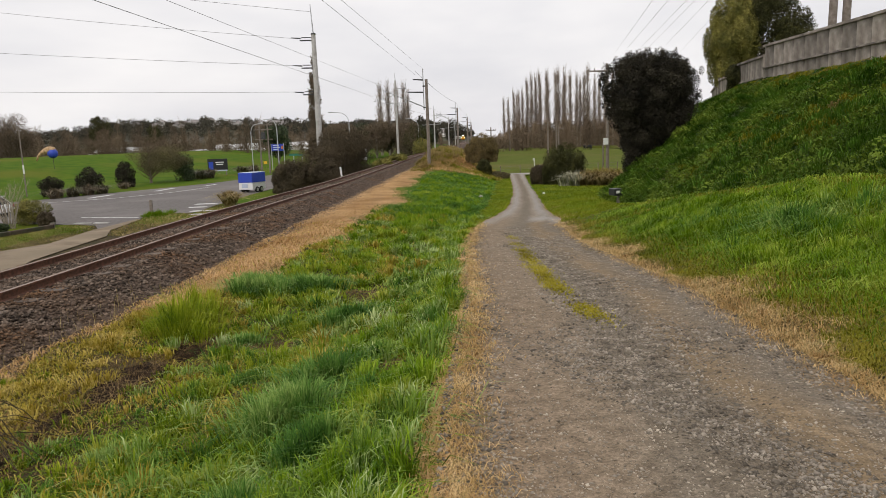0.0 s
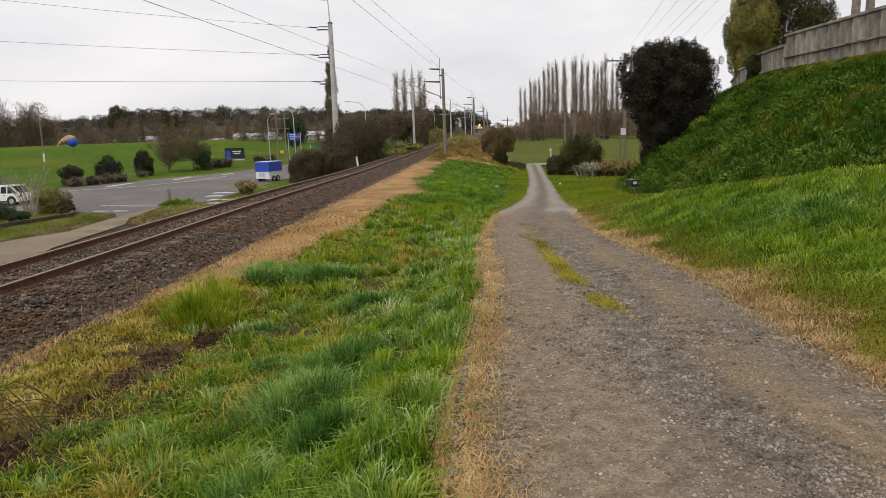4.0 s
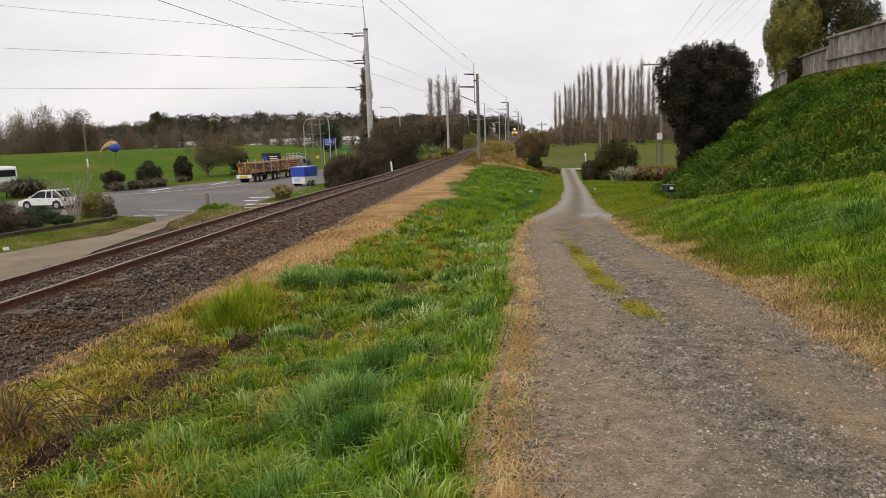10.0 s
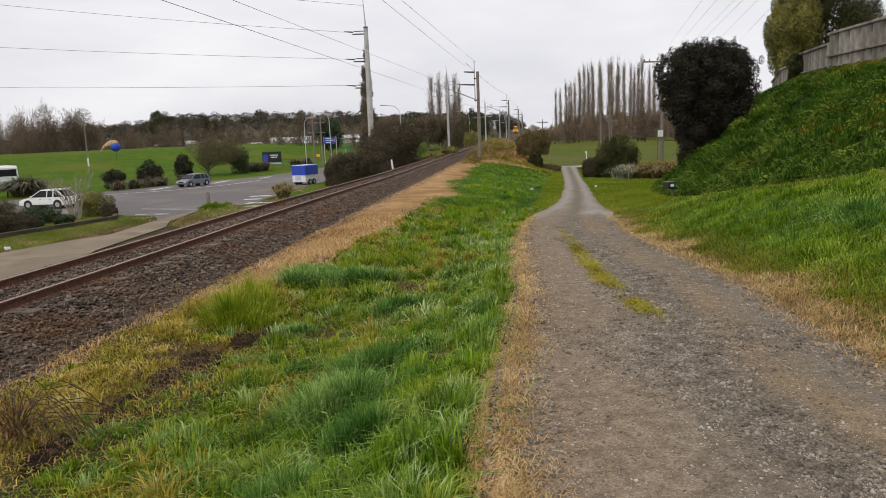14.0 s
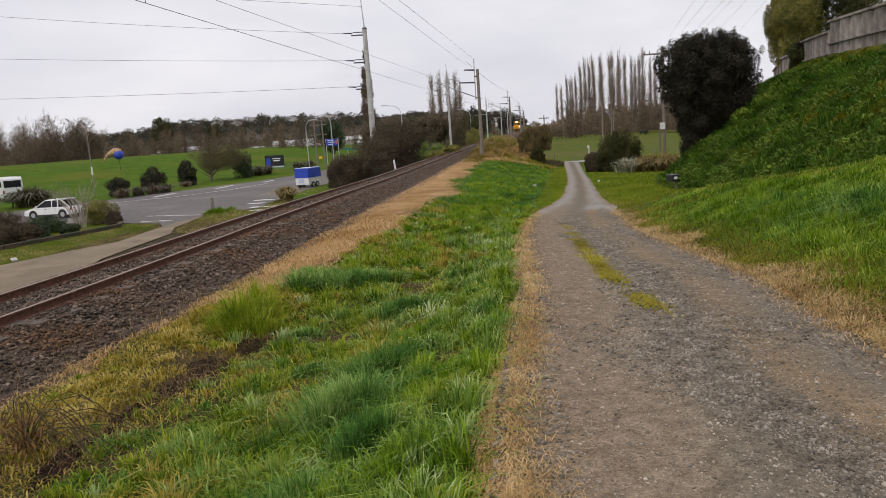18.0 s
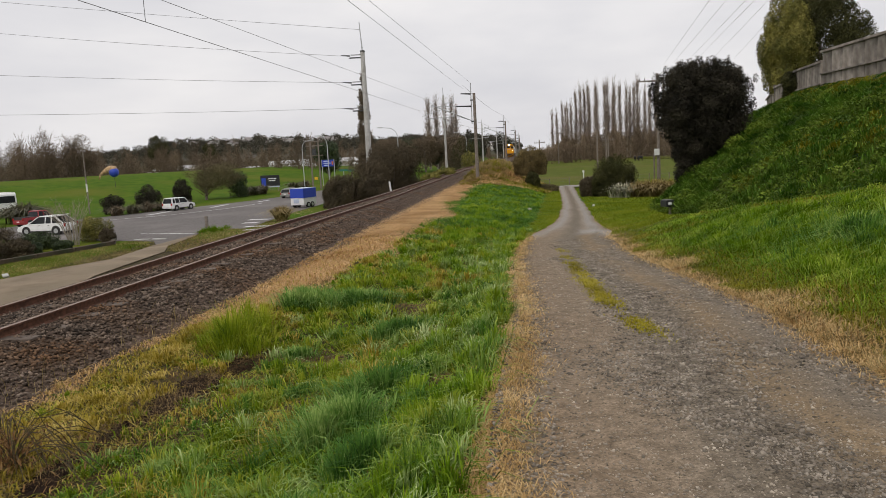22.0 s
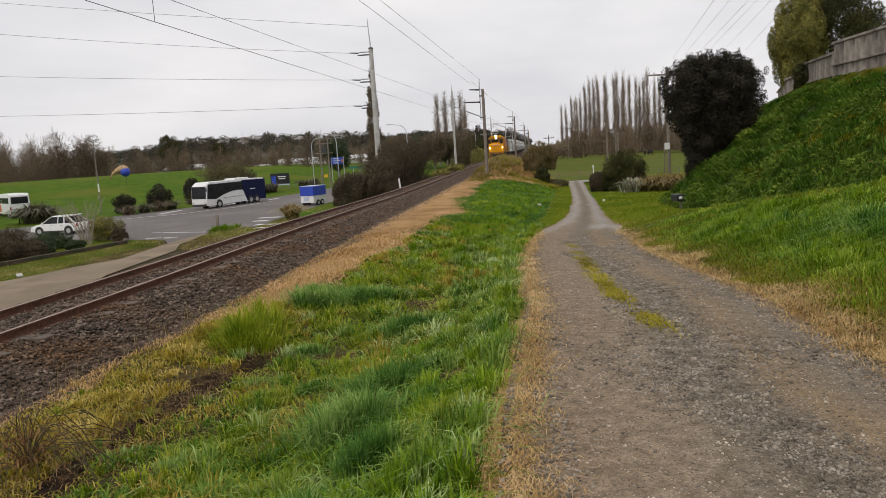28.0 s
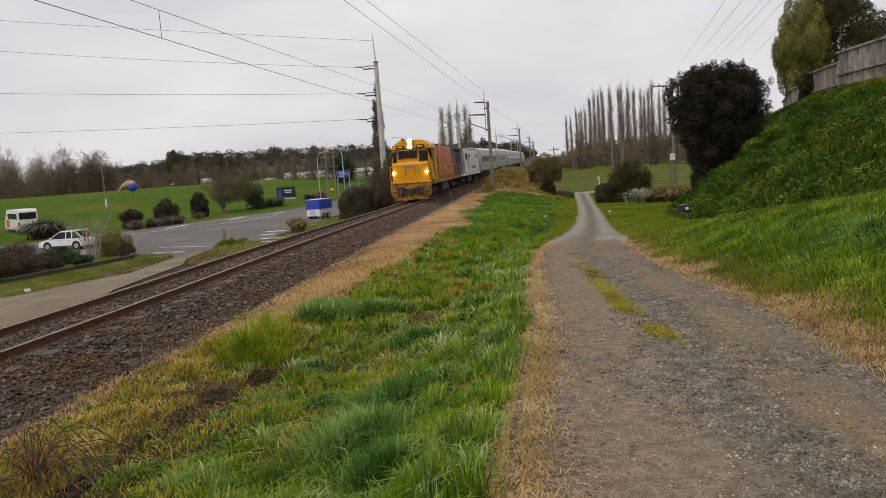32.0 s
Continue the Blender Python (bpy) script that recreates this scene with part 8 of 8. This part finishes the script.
    for nm, q, mt, lb in (("verge_tussock", pick < 0.45, "blade_lawn", "drooping bright green tussocks on the verge"), ("dark_verge_tussock", pick >= 0.45, "blade_fresh", "drooping green tussocks on the verge")):
        put(nm, gx[q], gy[q], gh[q], 0.0045 + 0.0007 * gy[q], M[mt], lb, gl[q] * 1.4, 0.9, az=ga[q])
    # pale long-leaved clumps on the verge
    m = 26
    txx, ty = RNG.normal(5.5, 0.4, m), RNG.normal(9.6, 0.8, m)
    gx, gy, gh, ga, gl = tufts(m, 110, txx, ty, RNG.uniform(0.18, 0.36, m), RNG.uniform(0.24, 0.38, m))
    put("pale_verge_clump", gx, gy, gh, 0.012, M["blade_lush"], "pale-tipped long-leaved drooping clumps on the verge", gl * 1.5, 1.0, az=ga)
    # the high bank: leafy weeds in drooping tufts
    m = 2700
    per = 74
    ty = near_y(m, 9, 62, 0.8)
    f0 = np.interp(ty, (4, 14, 22, 30, 36, 45, 60), (8.2, 8.4, 7.3, 8.8, 11.1, 14.0, 20.6))
    k0 = np.interp(ty, (-10, 12, 25, 34, 40, 50, 60, 90), (15.6, 16.2, 16.9, 17.5, 18.9, 22.3, 26, 37))
    txx = f0 + RNG.uniform(0, 1, m) * (np.maximum(k0, f0 + 3) - f0)
    ok = keep(txx, ty, [(cx, cy, r + 0.3, r * 1.4 + 0.3) for cx, cy, r in CLAY])
    txx, ty, f0, k0, m = txx[ok], ty[ok], f0[ok], k0[ok], int(ok.sum())
    high = ss(0.7, 0.98, (txx - f0) / (np.maximum(k0, f0 + 3) - f0))
    crad = RNG.uniform(0.24, 0.66, m) * (1 - 0.4 * high)
    gx, gy, gh, ga, gl = tufts(m, per, txx, ty, crad, RNG.uniform(0.11, 0.27, m) * (1 - 0.6 * high))
    ga = np.where(RNG.uniform(0, 1, len(ga)) < 0.6, np.pi + 0.35 + RNG.normal(0, 0.55, len(ga)), ga)
    dome = 0.85 * np.repeat(crad * (1 - 0.85 * high), per) * np.clip(1 - (np.hypot(gx - np.repeat(txx, per), gy - np.repeat(ty, per)) / np.repeat(crad, per)) ** 2, 0, 1)
    tone = np.repeat(0.75 * clumpy(txx, ty, 0.5, 2.7) + 0.5 * clumpy(txx, ty, 1.3, 0.6) + 0.4 * RNG.uniform(-1, 1, m) + 0.25 * high, per)
    for nm, q, mt, lb in (("dark_bank_weeds", tone < 0.42, "blade_dark", "dark green ivy-like weeds on the steep bank"), ("bank_weeds", (tone >= 0.42) & (tone < 0.8), "blade_bank", "lush dark green weeds and grass on the steep bank"), ("bright_bank_weeds", (tone >= 0.8) & (tone < 1.12), "blade_slope", "bright green weeds on the steep bank"), ("olive_bank_weeds", (tone >= 1.12) & (tone < 1.36), "blade_olive", "olive-yellow grass tufts on the steep bank"), ("brown_bank_weeds", tone >= 1.36, "blade_rough", "brown dead weeds on the steep bank")):
        put(nm, gx[q], gy[q], gh[q], 0.008 + 0.0008 * gy[q], M[mt], lb, np.clip(gl[q] + 0.5, 0, 1.8), 0.9, dz=dome[q], az=ga[q])
    bl = []
    for k in range(560):
        wy = float(near_y(1, 10, 52, 0.8)[0])
        a0 = float(np.interp(wy, (4, 14, 22, 30, 36, 45, 60), (8.2, 8.4, 7.3, 8.8, 11.1, 14.0, 20.6)))
        b0 = float(np.interp(wy, (-10, 12, 25, 34, 40, 50, 60), (15.6, 16.2, 16.9, 17.5, 18.9, 22.3, 26)))
        wx = a0 + (b0 - a0) * float(RNG.uniform(0.02, 0.85)) ** 1.3
        if not keep(np.array([wx]), np.array([wy]), [(cx, cy, r + 0.4, r * 1.4 + 0.4) for cx, cy, r in CLAY])[0]:
            continue
        q = float(RNG.uniform(0.22, 0.6))
        bl.append((np.array((wx, wy, float(land(wx, wy)) + q * 0.35)), np.array((q, q * 1.2, q * 0.62))))
    V, Q = leaf_cloud(170000, bl, 0.033, 0.7, rng=RNG)
    raw_mesh("broad_weeds", V, Q, 3, M["leaf_weed"], "clumps of broad-leaved weeds on the steep bank", "weeds", "stuff")
    m = 700
    ty = near_y(m, 12, 50, 0.8)
    k0 = np.interp(ty, (-10, 12, 25, 34, 40, 50, 60, 90), (15.6, 16.2, 16.9, 17.5, 18.9, 22.3, 26, 37))
    txx = k0 - np.abs(RNG.normal(0, 1.1, m)) - 0.1
    gx, gy, gh, ga, gl = tufts(m, 40, txx, ty, RNG.uniform(0.2, 0.45, m), RNG.uniform(0.06, 0.16, m))
    put("bank_top_weeds", gx, gy, gh, 0.006 + 0.0008 * gy, M["blade_olive"], "brownish weeds along the foot of the fence", gl, 0.7, az=ga)
    # lawn right of the drive, further on
    n = 36000
    y = near_y(n, 21, 84, 1.2)
    dx, dz, dw = drive(y)
    f0 = np.interp(y, (14, 22, 30, 36, 45, 60, 84), (8.6, 7.6, 9.0, 11.4, 14.6, 22.0, 30.0))
    x = dx + dw + 0.02 + RNG.uniform(0, 1, n) * (f0 - dx - dw)
    put("lawn", x, y, RNG.uniform(0.03, 0.08, n), 0.0013 * y, M["blade_mown"], "short bright lawn beside the drive", 0.6)
    # rough tussocks on the embankment top
    m = 420
    ty = RNG.uniform(60, 86, m)
    txx = track_x(ty) + RNG.uniform(2.7, 6.4, m)
    gx, gy, gh, ga, gl = tufts(m, 70, txx, ty, np.full(m, 0.32), RNG.uniform(0.25, 0.7, m) * (0.35 + 0.65 * ss(63, 70, ty)))
    tone = np.repeat(RNG.uniform(0, 1, m), 70)
    for nm, q, mt, lb in (("embankment_tussock", tone < 0.8, "blade_rough", "rough dry tussocks on top of the embankment"), ("olive_tussock", tone >= 0.8, "blade_olive", "olive rough tussocks on top of the embankment")):
        put(nm, gx[q], gy[q], gh[q], 0.0009 * gy[q], M[mt], lb, gl[q], 0.6, az=ga[q])
    n = 26000
    y = RNG.uniform(61, 84, n)
    x = track_x(y) + RNG.uniform(4.5, 10.6, n)
    ok = x < drive(y)[0] - drive(y)[2] - 1.0
    x, y = x[ok], y[ok]
    tan = clumpy(x, y, 0.8, 2.7) + 0.2 * RNG.normal(0, 1, len(x)) + 0.5 * ss(9, 7, x - track_x(y)) > 0.75
    for nm, q, mt, lb in (("mound_straw", tan, "blade_straw", "pale dry grass over the mound beside the line"), ("mound_grass", ~tan, "blade_olive", "olive grass on the mound's side")):
        put(nm, x[q], y[q], RNG.uniform(0.15, 0.45, q.sum()), 0.0011 * y[q], M[mt], lb, RNG.uniform(0.5, 1.3, q.sum()), 0.8)
    # rough growth between road and railway
    n = 26000
    y = RNG.uniform(42, 64, n)
    x = RNG.uniform(-19.6, -9.5, n)
    west = np.interp(y, (42, 43.4, 46.4, 49.0, 53.4, 58.2, 58.3, 64), (-14.0, -17.0, -18.1, -18.15, -18.6, -19.3, -15.5, -15.4)) + 0.12 * RNG.normal(0, 1, n)
    south = (x > west) & ((y < 56.4 + (-16.0 - x) * 0.5) | (x > -15.5))
    g = RNG.uniform(0, 1, n) < 0.25 + 0.6 * np.exp(-((x + 18.2) / 1.4) ** 2 - ((y - 55) / 2.5) ** 2)
    for nm, q, mt, lb in (("roadside_grass", south & ~g, "blade_rough", "olive rough grass between road and railway"), ("island_grass", south & g, "blade_verge", "green grass on the island between lane and road")):
        put(nm, x[q], y[q], RNG.uniform(0.06, 0.26, q.sum()), 0.024, M[mt], lb, 0.9)
    gx, gy, gh, ga, gl = tufts(16, 90, RNG.normal(-18.4, 0.6, 16), RNG.normal(56.0, 0.8, 16), np.full(16, 0.35), RNG.uniform(0.3, 0.6, 16))
    put("island_tussock", gx, gy, gh, 0.025, M["blade_lawn"], "green tussocks round the short post", gl, 0.7, az=ga)
    n = 30000
    u, w = RNG.uniform(-0.1, 1.5, n), RNG.uniform(0.1, 7.0, n)
    x, y = -23.3 - 4.2 * u + 0.93 * w, 50.0 - 13 * u - 0.36 * w
    edge = np.interp(y, (18, 28, 35.1, 38.3, 40.7, 46.8, 50.0), (-31, -26, -21.9, -20.65, -19.3, -19.4, -20.5))
    q = x < edge - 0.15 * RNG.uniform(-1, 2, n)
    x, y, n = x[q], y[q], int(q.sum())
    g = RNG.uniform(0, 1, n) < clumpy(x, y, 0.8, 2.0)
    put("lane_verge", x[g], y[g], RNG.uniform(0.04, 0.14, g.sum()), 0.024, M["blade_verge"], "green grass verge of the lane", 0.7)
    put("lane_verge_dry", x[~g], y[~g], RNG.uniform(0.04, 0.12, (~g).sum()), 0.026, M["blade_rough"], "yellowing grass verge of the lane", 0.7)
    # coarser grass behind and beside the viewpoint
    n = 64000
    x, y = RNG.uniform(-7.5, 9.0, n), 2.7 - 14 * RNG.uniform(0, 1, n) ** 1.5
    dx, dz, dw = drive(y)
    q = (np.abs(x - dx) > dw + 0.02) & (x - track_x(y) > 2.2) & (np.hypot(x, y) > 0.5)
    r = clumpy(x, y, 1.3, 2.0) + 0.4 * RNG.uniform(-1, 1, n)
    for nm, k, mt, lb in (("near_green_grass", q & (r > 0.3), "blade_fresh", "rough green grass beside the drive"), ("near_yellow_grass", q & (r <= 0.3), "blade_yellow", "yellowing rough grass beside the drive")):
        put(nm, x[k], y[k], RNG.uniform(0.05, 0.16, k.sum()), 0.026, M[mt], lb, RNG.uniform(0.5, 1.6, k.sum()), 0.8)
    # moss down the middle of the drive
    pts = []
    for my, r, cnt in ((6.75, 0.07, 900), (8.3, 0.07, 700), (8.9, 0.07, 600), (9.7, 0.06, 500), (10.5, 0.08, 600), (11.6, 0.07, 500), (12.5, 0.06, 400), (13.4, 0.08, 400), (15.0, 0.08, 300), (17.0, 0.08, 220)):
        mx = float(np.interp(my, (6.8, 8.3, 10.4, 13.3, 18), (1.83, 1.85, 2.05, 2.35, 2.9)))
        pts.append(np.stack([RNG.normal(mx, r, cnt), RNG.normal(my, r * 4.2, cnt)], 1))
    P = np.concatenate(pts)
    V, T = blades(RNG, P[:, 0], P[:, 1], np.interp(P[:, 1], DRIVE_Y, DRIVE_Z) + 0.008, RNG.uniform(0.015, 0.05, len(P)), 0.012, 1.0, 0.5)
    raw_mesh("drive_moss", V, T, 3, M["moss"], "yellow-green moss patches down the drive's middle", "moss", "stuff")


def stones(x, y, z, s):
    """Rough eight-sided stones."""
    n = len(x)
    D = np.array([[1, 0, 0], [-1, 0, 0], [0, 1, 0], [0, -1, 0], [0, 0, 1], [0, 0, -1]], float)
    V = D[None] * RNG.uniform(0.55, 1.25, (n, 6, 1)) + RNG.normal(0, 0.22, (n, 6, 3))
    a = RNG.uniform(0, 6.283, n)
    ca, sa = np.cos(a)[:, None], np.sin(a)[:, None]
    X = V[..., 0] * ca - V[..., 1] * sa
    Y = V[..., 0] * sa + V[..., 1] * ca
    V = np.stack([X, Y, V[..., 2] * 0.7], -1) * s[:, None, None] + np.stack([x, y, z], 1)[:, None]
    F = np.array([[0, 2, 4], [2, 1, 4], [1, 3, 4], [3, 0, 4], [2, 0, 5], [1, 2, 5], [3, 1, 5], [0, 3, 5]])
    return V.reshape(-1, 3), (np.arange(n)[:, None, None] * 6 + F[None]).reshape(-1, 3)


def build_stones():
    n = 66000
    y = near_y(n, 4.5, 80, 1.2)
    d = RNG.uniform(-2.3, 2.35, n)
    d = np.where(d > 1.2, 1.2 + (d - 1.2) * (1 + 0.26 * ss(15, 24, y)), d)
    x = track_x(y) + d
    z = track_z(y) - 0.125 - np.maximum(np.abs(d) - 0.62, 0) * 0.06 - np.maximum(np.abs(d) - 1.15, 0) * 0.2 + RNG.uniform(-0.012, 0.02, n)
    z = np.where(d > 1.6, np.maximum(z, land(x, y) - 0.004), z)
    ok = (np.abs(np.abs(d) - 0.5685) > 0.09)
    V, T = stones(x[ok], y[ok], z[ok], RNG.uniform(0.014, 0.038, ok.sum()) * np.clip(0.66 + y[ok] * 0.04, 0, 1.4))
    raw_mesh("ballast_stones", V, T, 3, M["ballast_stone"], "loose grey-brown ballast stones", "ballast", "stuff")
    n = 76000
    y = near_y(n, 2.4, 20, 1.5)
    dx, dz, dw = drive(y)
    u = RNG.uniform(-1.05, 1.05, n)
    x = dx + u * dw
    z = dz - 0.018 + 0.035 * (1 - np.clip(u, -1, 1) ** 2) + 0.001
    cen = u + 0.3 * wobble(x, y, 0.9, 1.0)
    loose = np.exp(-((cen - 0.1) / 0.3) ** 2) + 0.6 * np.exp(-((u + 0.95) / 0.25) ** 2) + 0.5 * np.exp(-((u - 0.85) / 0.2) ** 2)
    pick = RNG.uniform(0, 1, n) < 0.22 + 0.75 * loose
    sz = 0.0028 + np.minimum(RNG.exponential(0.0032, n), 0.014) + 0.0005 * y
    for nm, q, mt, lb in (("drive_stones", pick & (loose > 0.3), "stone", "loose grey stones on the gravel drive"), ("lane_stones", pick & (loose <= 0.3), "stone_brown", "small brown stones in the wheel lanes")):
        V, T = stones(x[q], y[q], z[q], sz[q] * (1.2 if mt == "stone" else 0.85))
        raw_mesh(nm, V, T, 3, M[mt], lb, "gravel", "stuff")


def build_bare():
    # patches lie on the ground; their dark colour alone suggests depth
    for i, (cx, cy, rx, ry) in enumerate(BARE):
        rng = random.Random(i)
        bm = bmesh.new()
        c = bm.verts.new((cx, cy, float(land(cx, cy)) + 0.02))
        ring = []
        for k in range(22):
            t = k / 22 * 6.283
            q = rng.uniform(0.75, 1.15)
            x, y = cx + 1.25 * rx * q * math.cos(t), cy + 1.1 * ry * q * math.sin(t)
            ring.append(bm.verts.new((x, y, float(land(x, y)) + 0.008)))
        for k in range(22):
            bm.faces.new((c, ring[k], ring[(k + 1) % 22]))
        tagged(part("bare_patch", bm, M["soil"]), "bare dark soil patch in the rough grass, darkened further as a hollow", "soil", "bare patches", "structure")
    # clay scars on the bank
    for x, y, r in CLAY:
        bm = bmesh.new()
        c = bm.verts.new((x, y, float(land(x, y)) + 0.12))
        ring = [bm.verts.new((x + r * math.cos(t / 14 * 6.283) * (0.8 + 0.3 * math.sin(t * 2.3)), y + 1.4 * r * math.sin(t / 14 * 6.283), float(land(x + r * math.cos(t / 14 * 6.283), y + 1.4 * r * math.sin(t / 14 * 6.283))) + 0.08)) for t in range(14)]
        for k in range(14):
            bm.faces.new((c, ring[k], ring[(k + 1) % 14]))
        tagged(part("clay_scar", bm, M["clay"]), "bare orange clay scar on the bank", "soil", "clay scars", "structure")


build_bare()
build_stones()
build_grass()


# ---------------------------------------------------------------- what moves
KERB = Vector((-44.2, 72.0, -3.37))


def on_road(s, off, back=False):
    """A place s metres along the road's far edge and off metres in from it: straight at first, then bending away."""
    p = KERB.copy()
    a = radians(32)
    if s <= 30:
        p += Vector((math.sin(a), math.cos(a), 0)) * s
    else:
        p += Vector((math.sin(a), math.cos(a), 0)) * 30
        left = s - 30
        while left > 0:
            h = min(left, 1.0)
            a = radians(32 - 25 * float(ss(30, 52, s - left)))
            p += Vector((math.sin(a), math.cos(a), 0)) * h
            left -= h
    p += Vector((math.cos(a), -math.sin(a), 0)) * off
    return pose(p.x, p.y, p.z, 0, 0, 9 - math.degrees(a) + (180 if back else 0))


def on_rails(y, length=18.0):
    """Front of a vehicle on the line at y, its tail on the line as well."""
    a = math.degrees(math.atan2(float(track_x(y + length) - track_x(y)), length))
    return pose(float(track_x(y)), y, float(track_z(y)), 0, 0, 180 - a)


def motions():
    half = 2.3
    walk(CARS["truck"], [(t, on_road(s, 2.3)) for t, s in ((0, -72), (5, -13), (7.2, 11.9), (8, 21.6), (9, 32.4), (10, 40.4), (11, 50), (12, 62), (13, 78), (14, 94), (32, 104))])
    walk(CARS["sedan"], [(t, on_road(s, 5.6, True)) for t, s in ((0, 108), (8, 100), (12, 47.5), (13, 32.0 + half), (14, 16.0 + half), (14.5, 7.2 + half), (16.5, -30), (22, -120), (32, -122))])
    walk(CARS["wagon"], [(t, on_road(s - half, 2.2)) for t, s in ((0, -122), (15, -60), (19, 2.0), (20, 17.7), (21, 29.2), (22, 41), (24, 68), (26, 94), (32, 100))])
    walk(CARS["white"], [(t, on_road(s - half, 2.2)) for t, s in ((0, -150), (16, -70), (21, 7.3), (22, 21.4), (23, 33.5), (24, 47), (26, 76), (28, 96), (32, 104))])
    walk(CARS["red"], [(t, on_road(s - half, 2.2)) for t, s in ((0, -180), (16, -95), (22, 4.4), (22.4, 9.8), (23, 17.6), (24, 29.2), (25, 40), (27, 72), (29, 98), (32, 108))])
    walk(CARS["bus"], [(t, on_road(s, 5.8, True)) for t, s in ((0, 112), (20, 106), (25.5, 52), (27.5, 24), (28, 17.7), (28.4, 12.6), (28.7, 8.4), (29, 4.4), (29.3, -0.2), (30.2, -13.7), (32, -40))])
    front = ((0, 600), (9, 447), (13, 379), (17, 311), (19, 277), (23, 209), (25, 175), (27.6, 130), (28, 123.5), (29, 106.5), (30, 89.5), (30.6, 78.5), (31, 69.5), (31.4, 60.5), (31.8, 51.0), (32, 46.5))
    lead = 0.0
    for ob, gap in [(CARS["loco"], 19.3), (CARS["loco2"], 16.2)] + [(c, 19.0) for c in CARS["coaches"]]:
        walk(ob, [(t, on_rails(y + lead, gap - 0.5)) for t, y in front])
        lead += gap


motions()
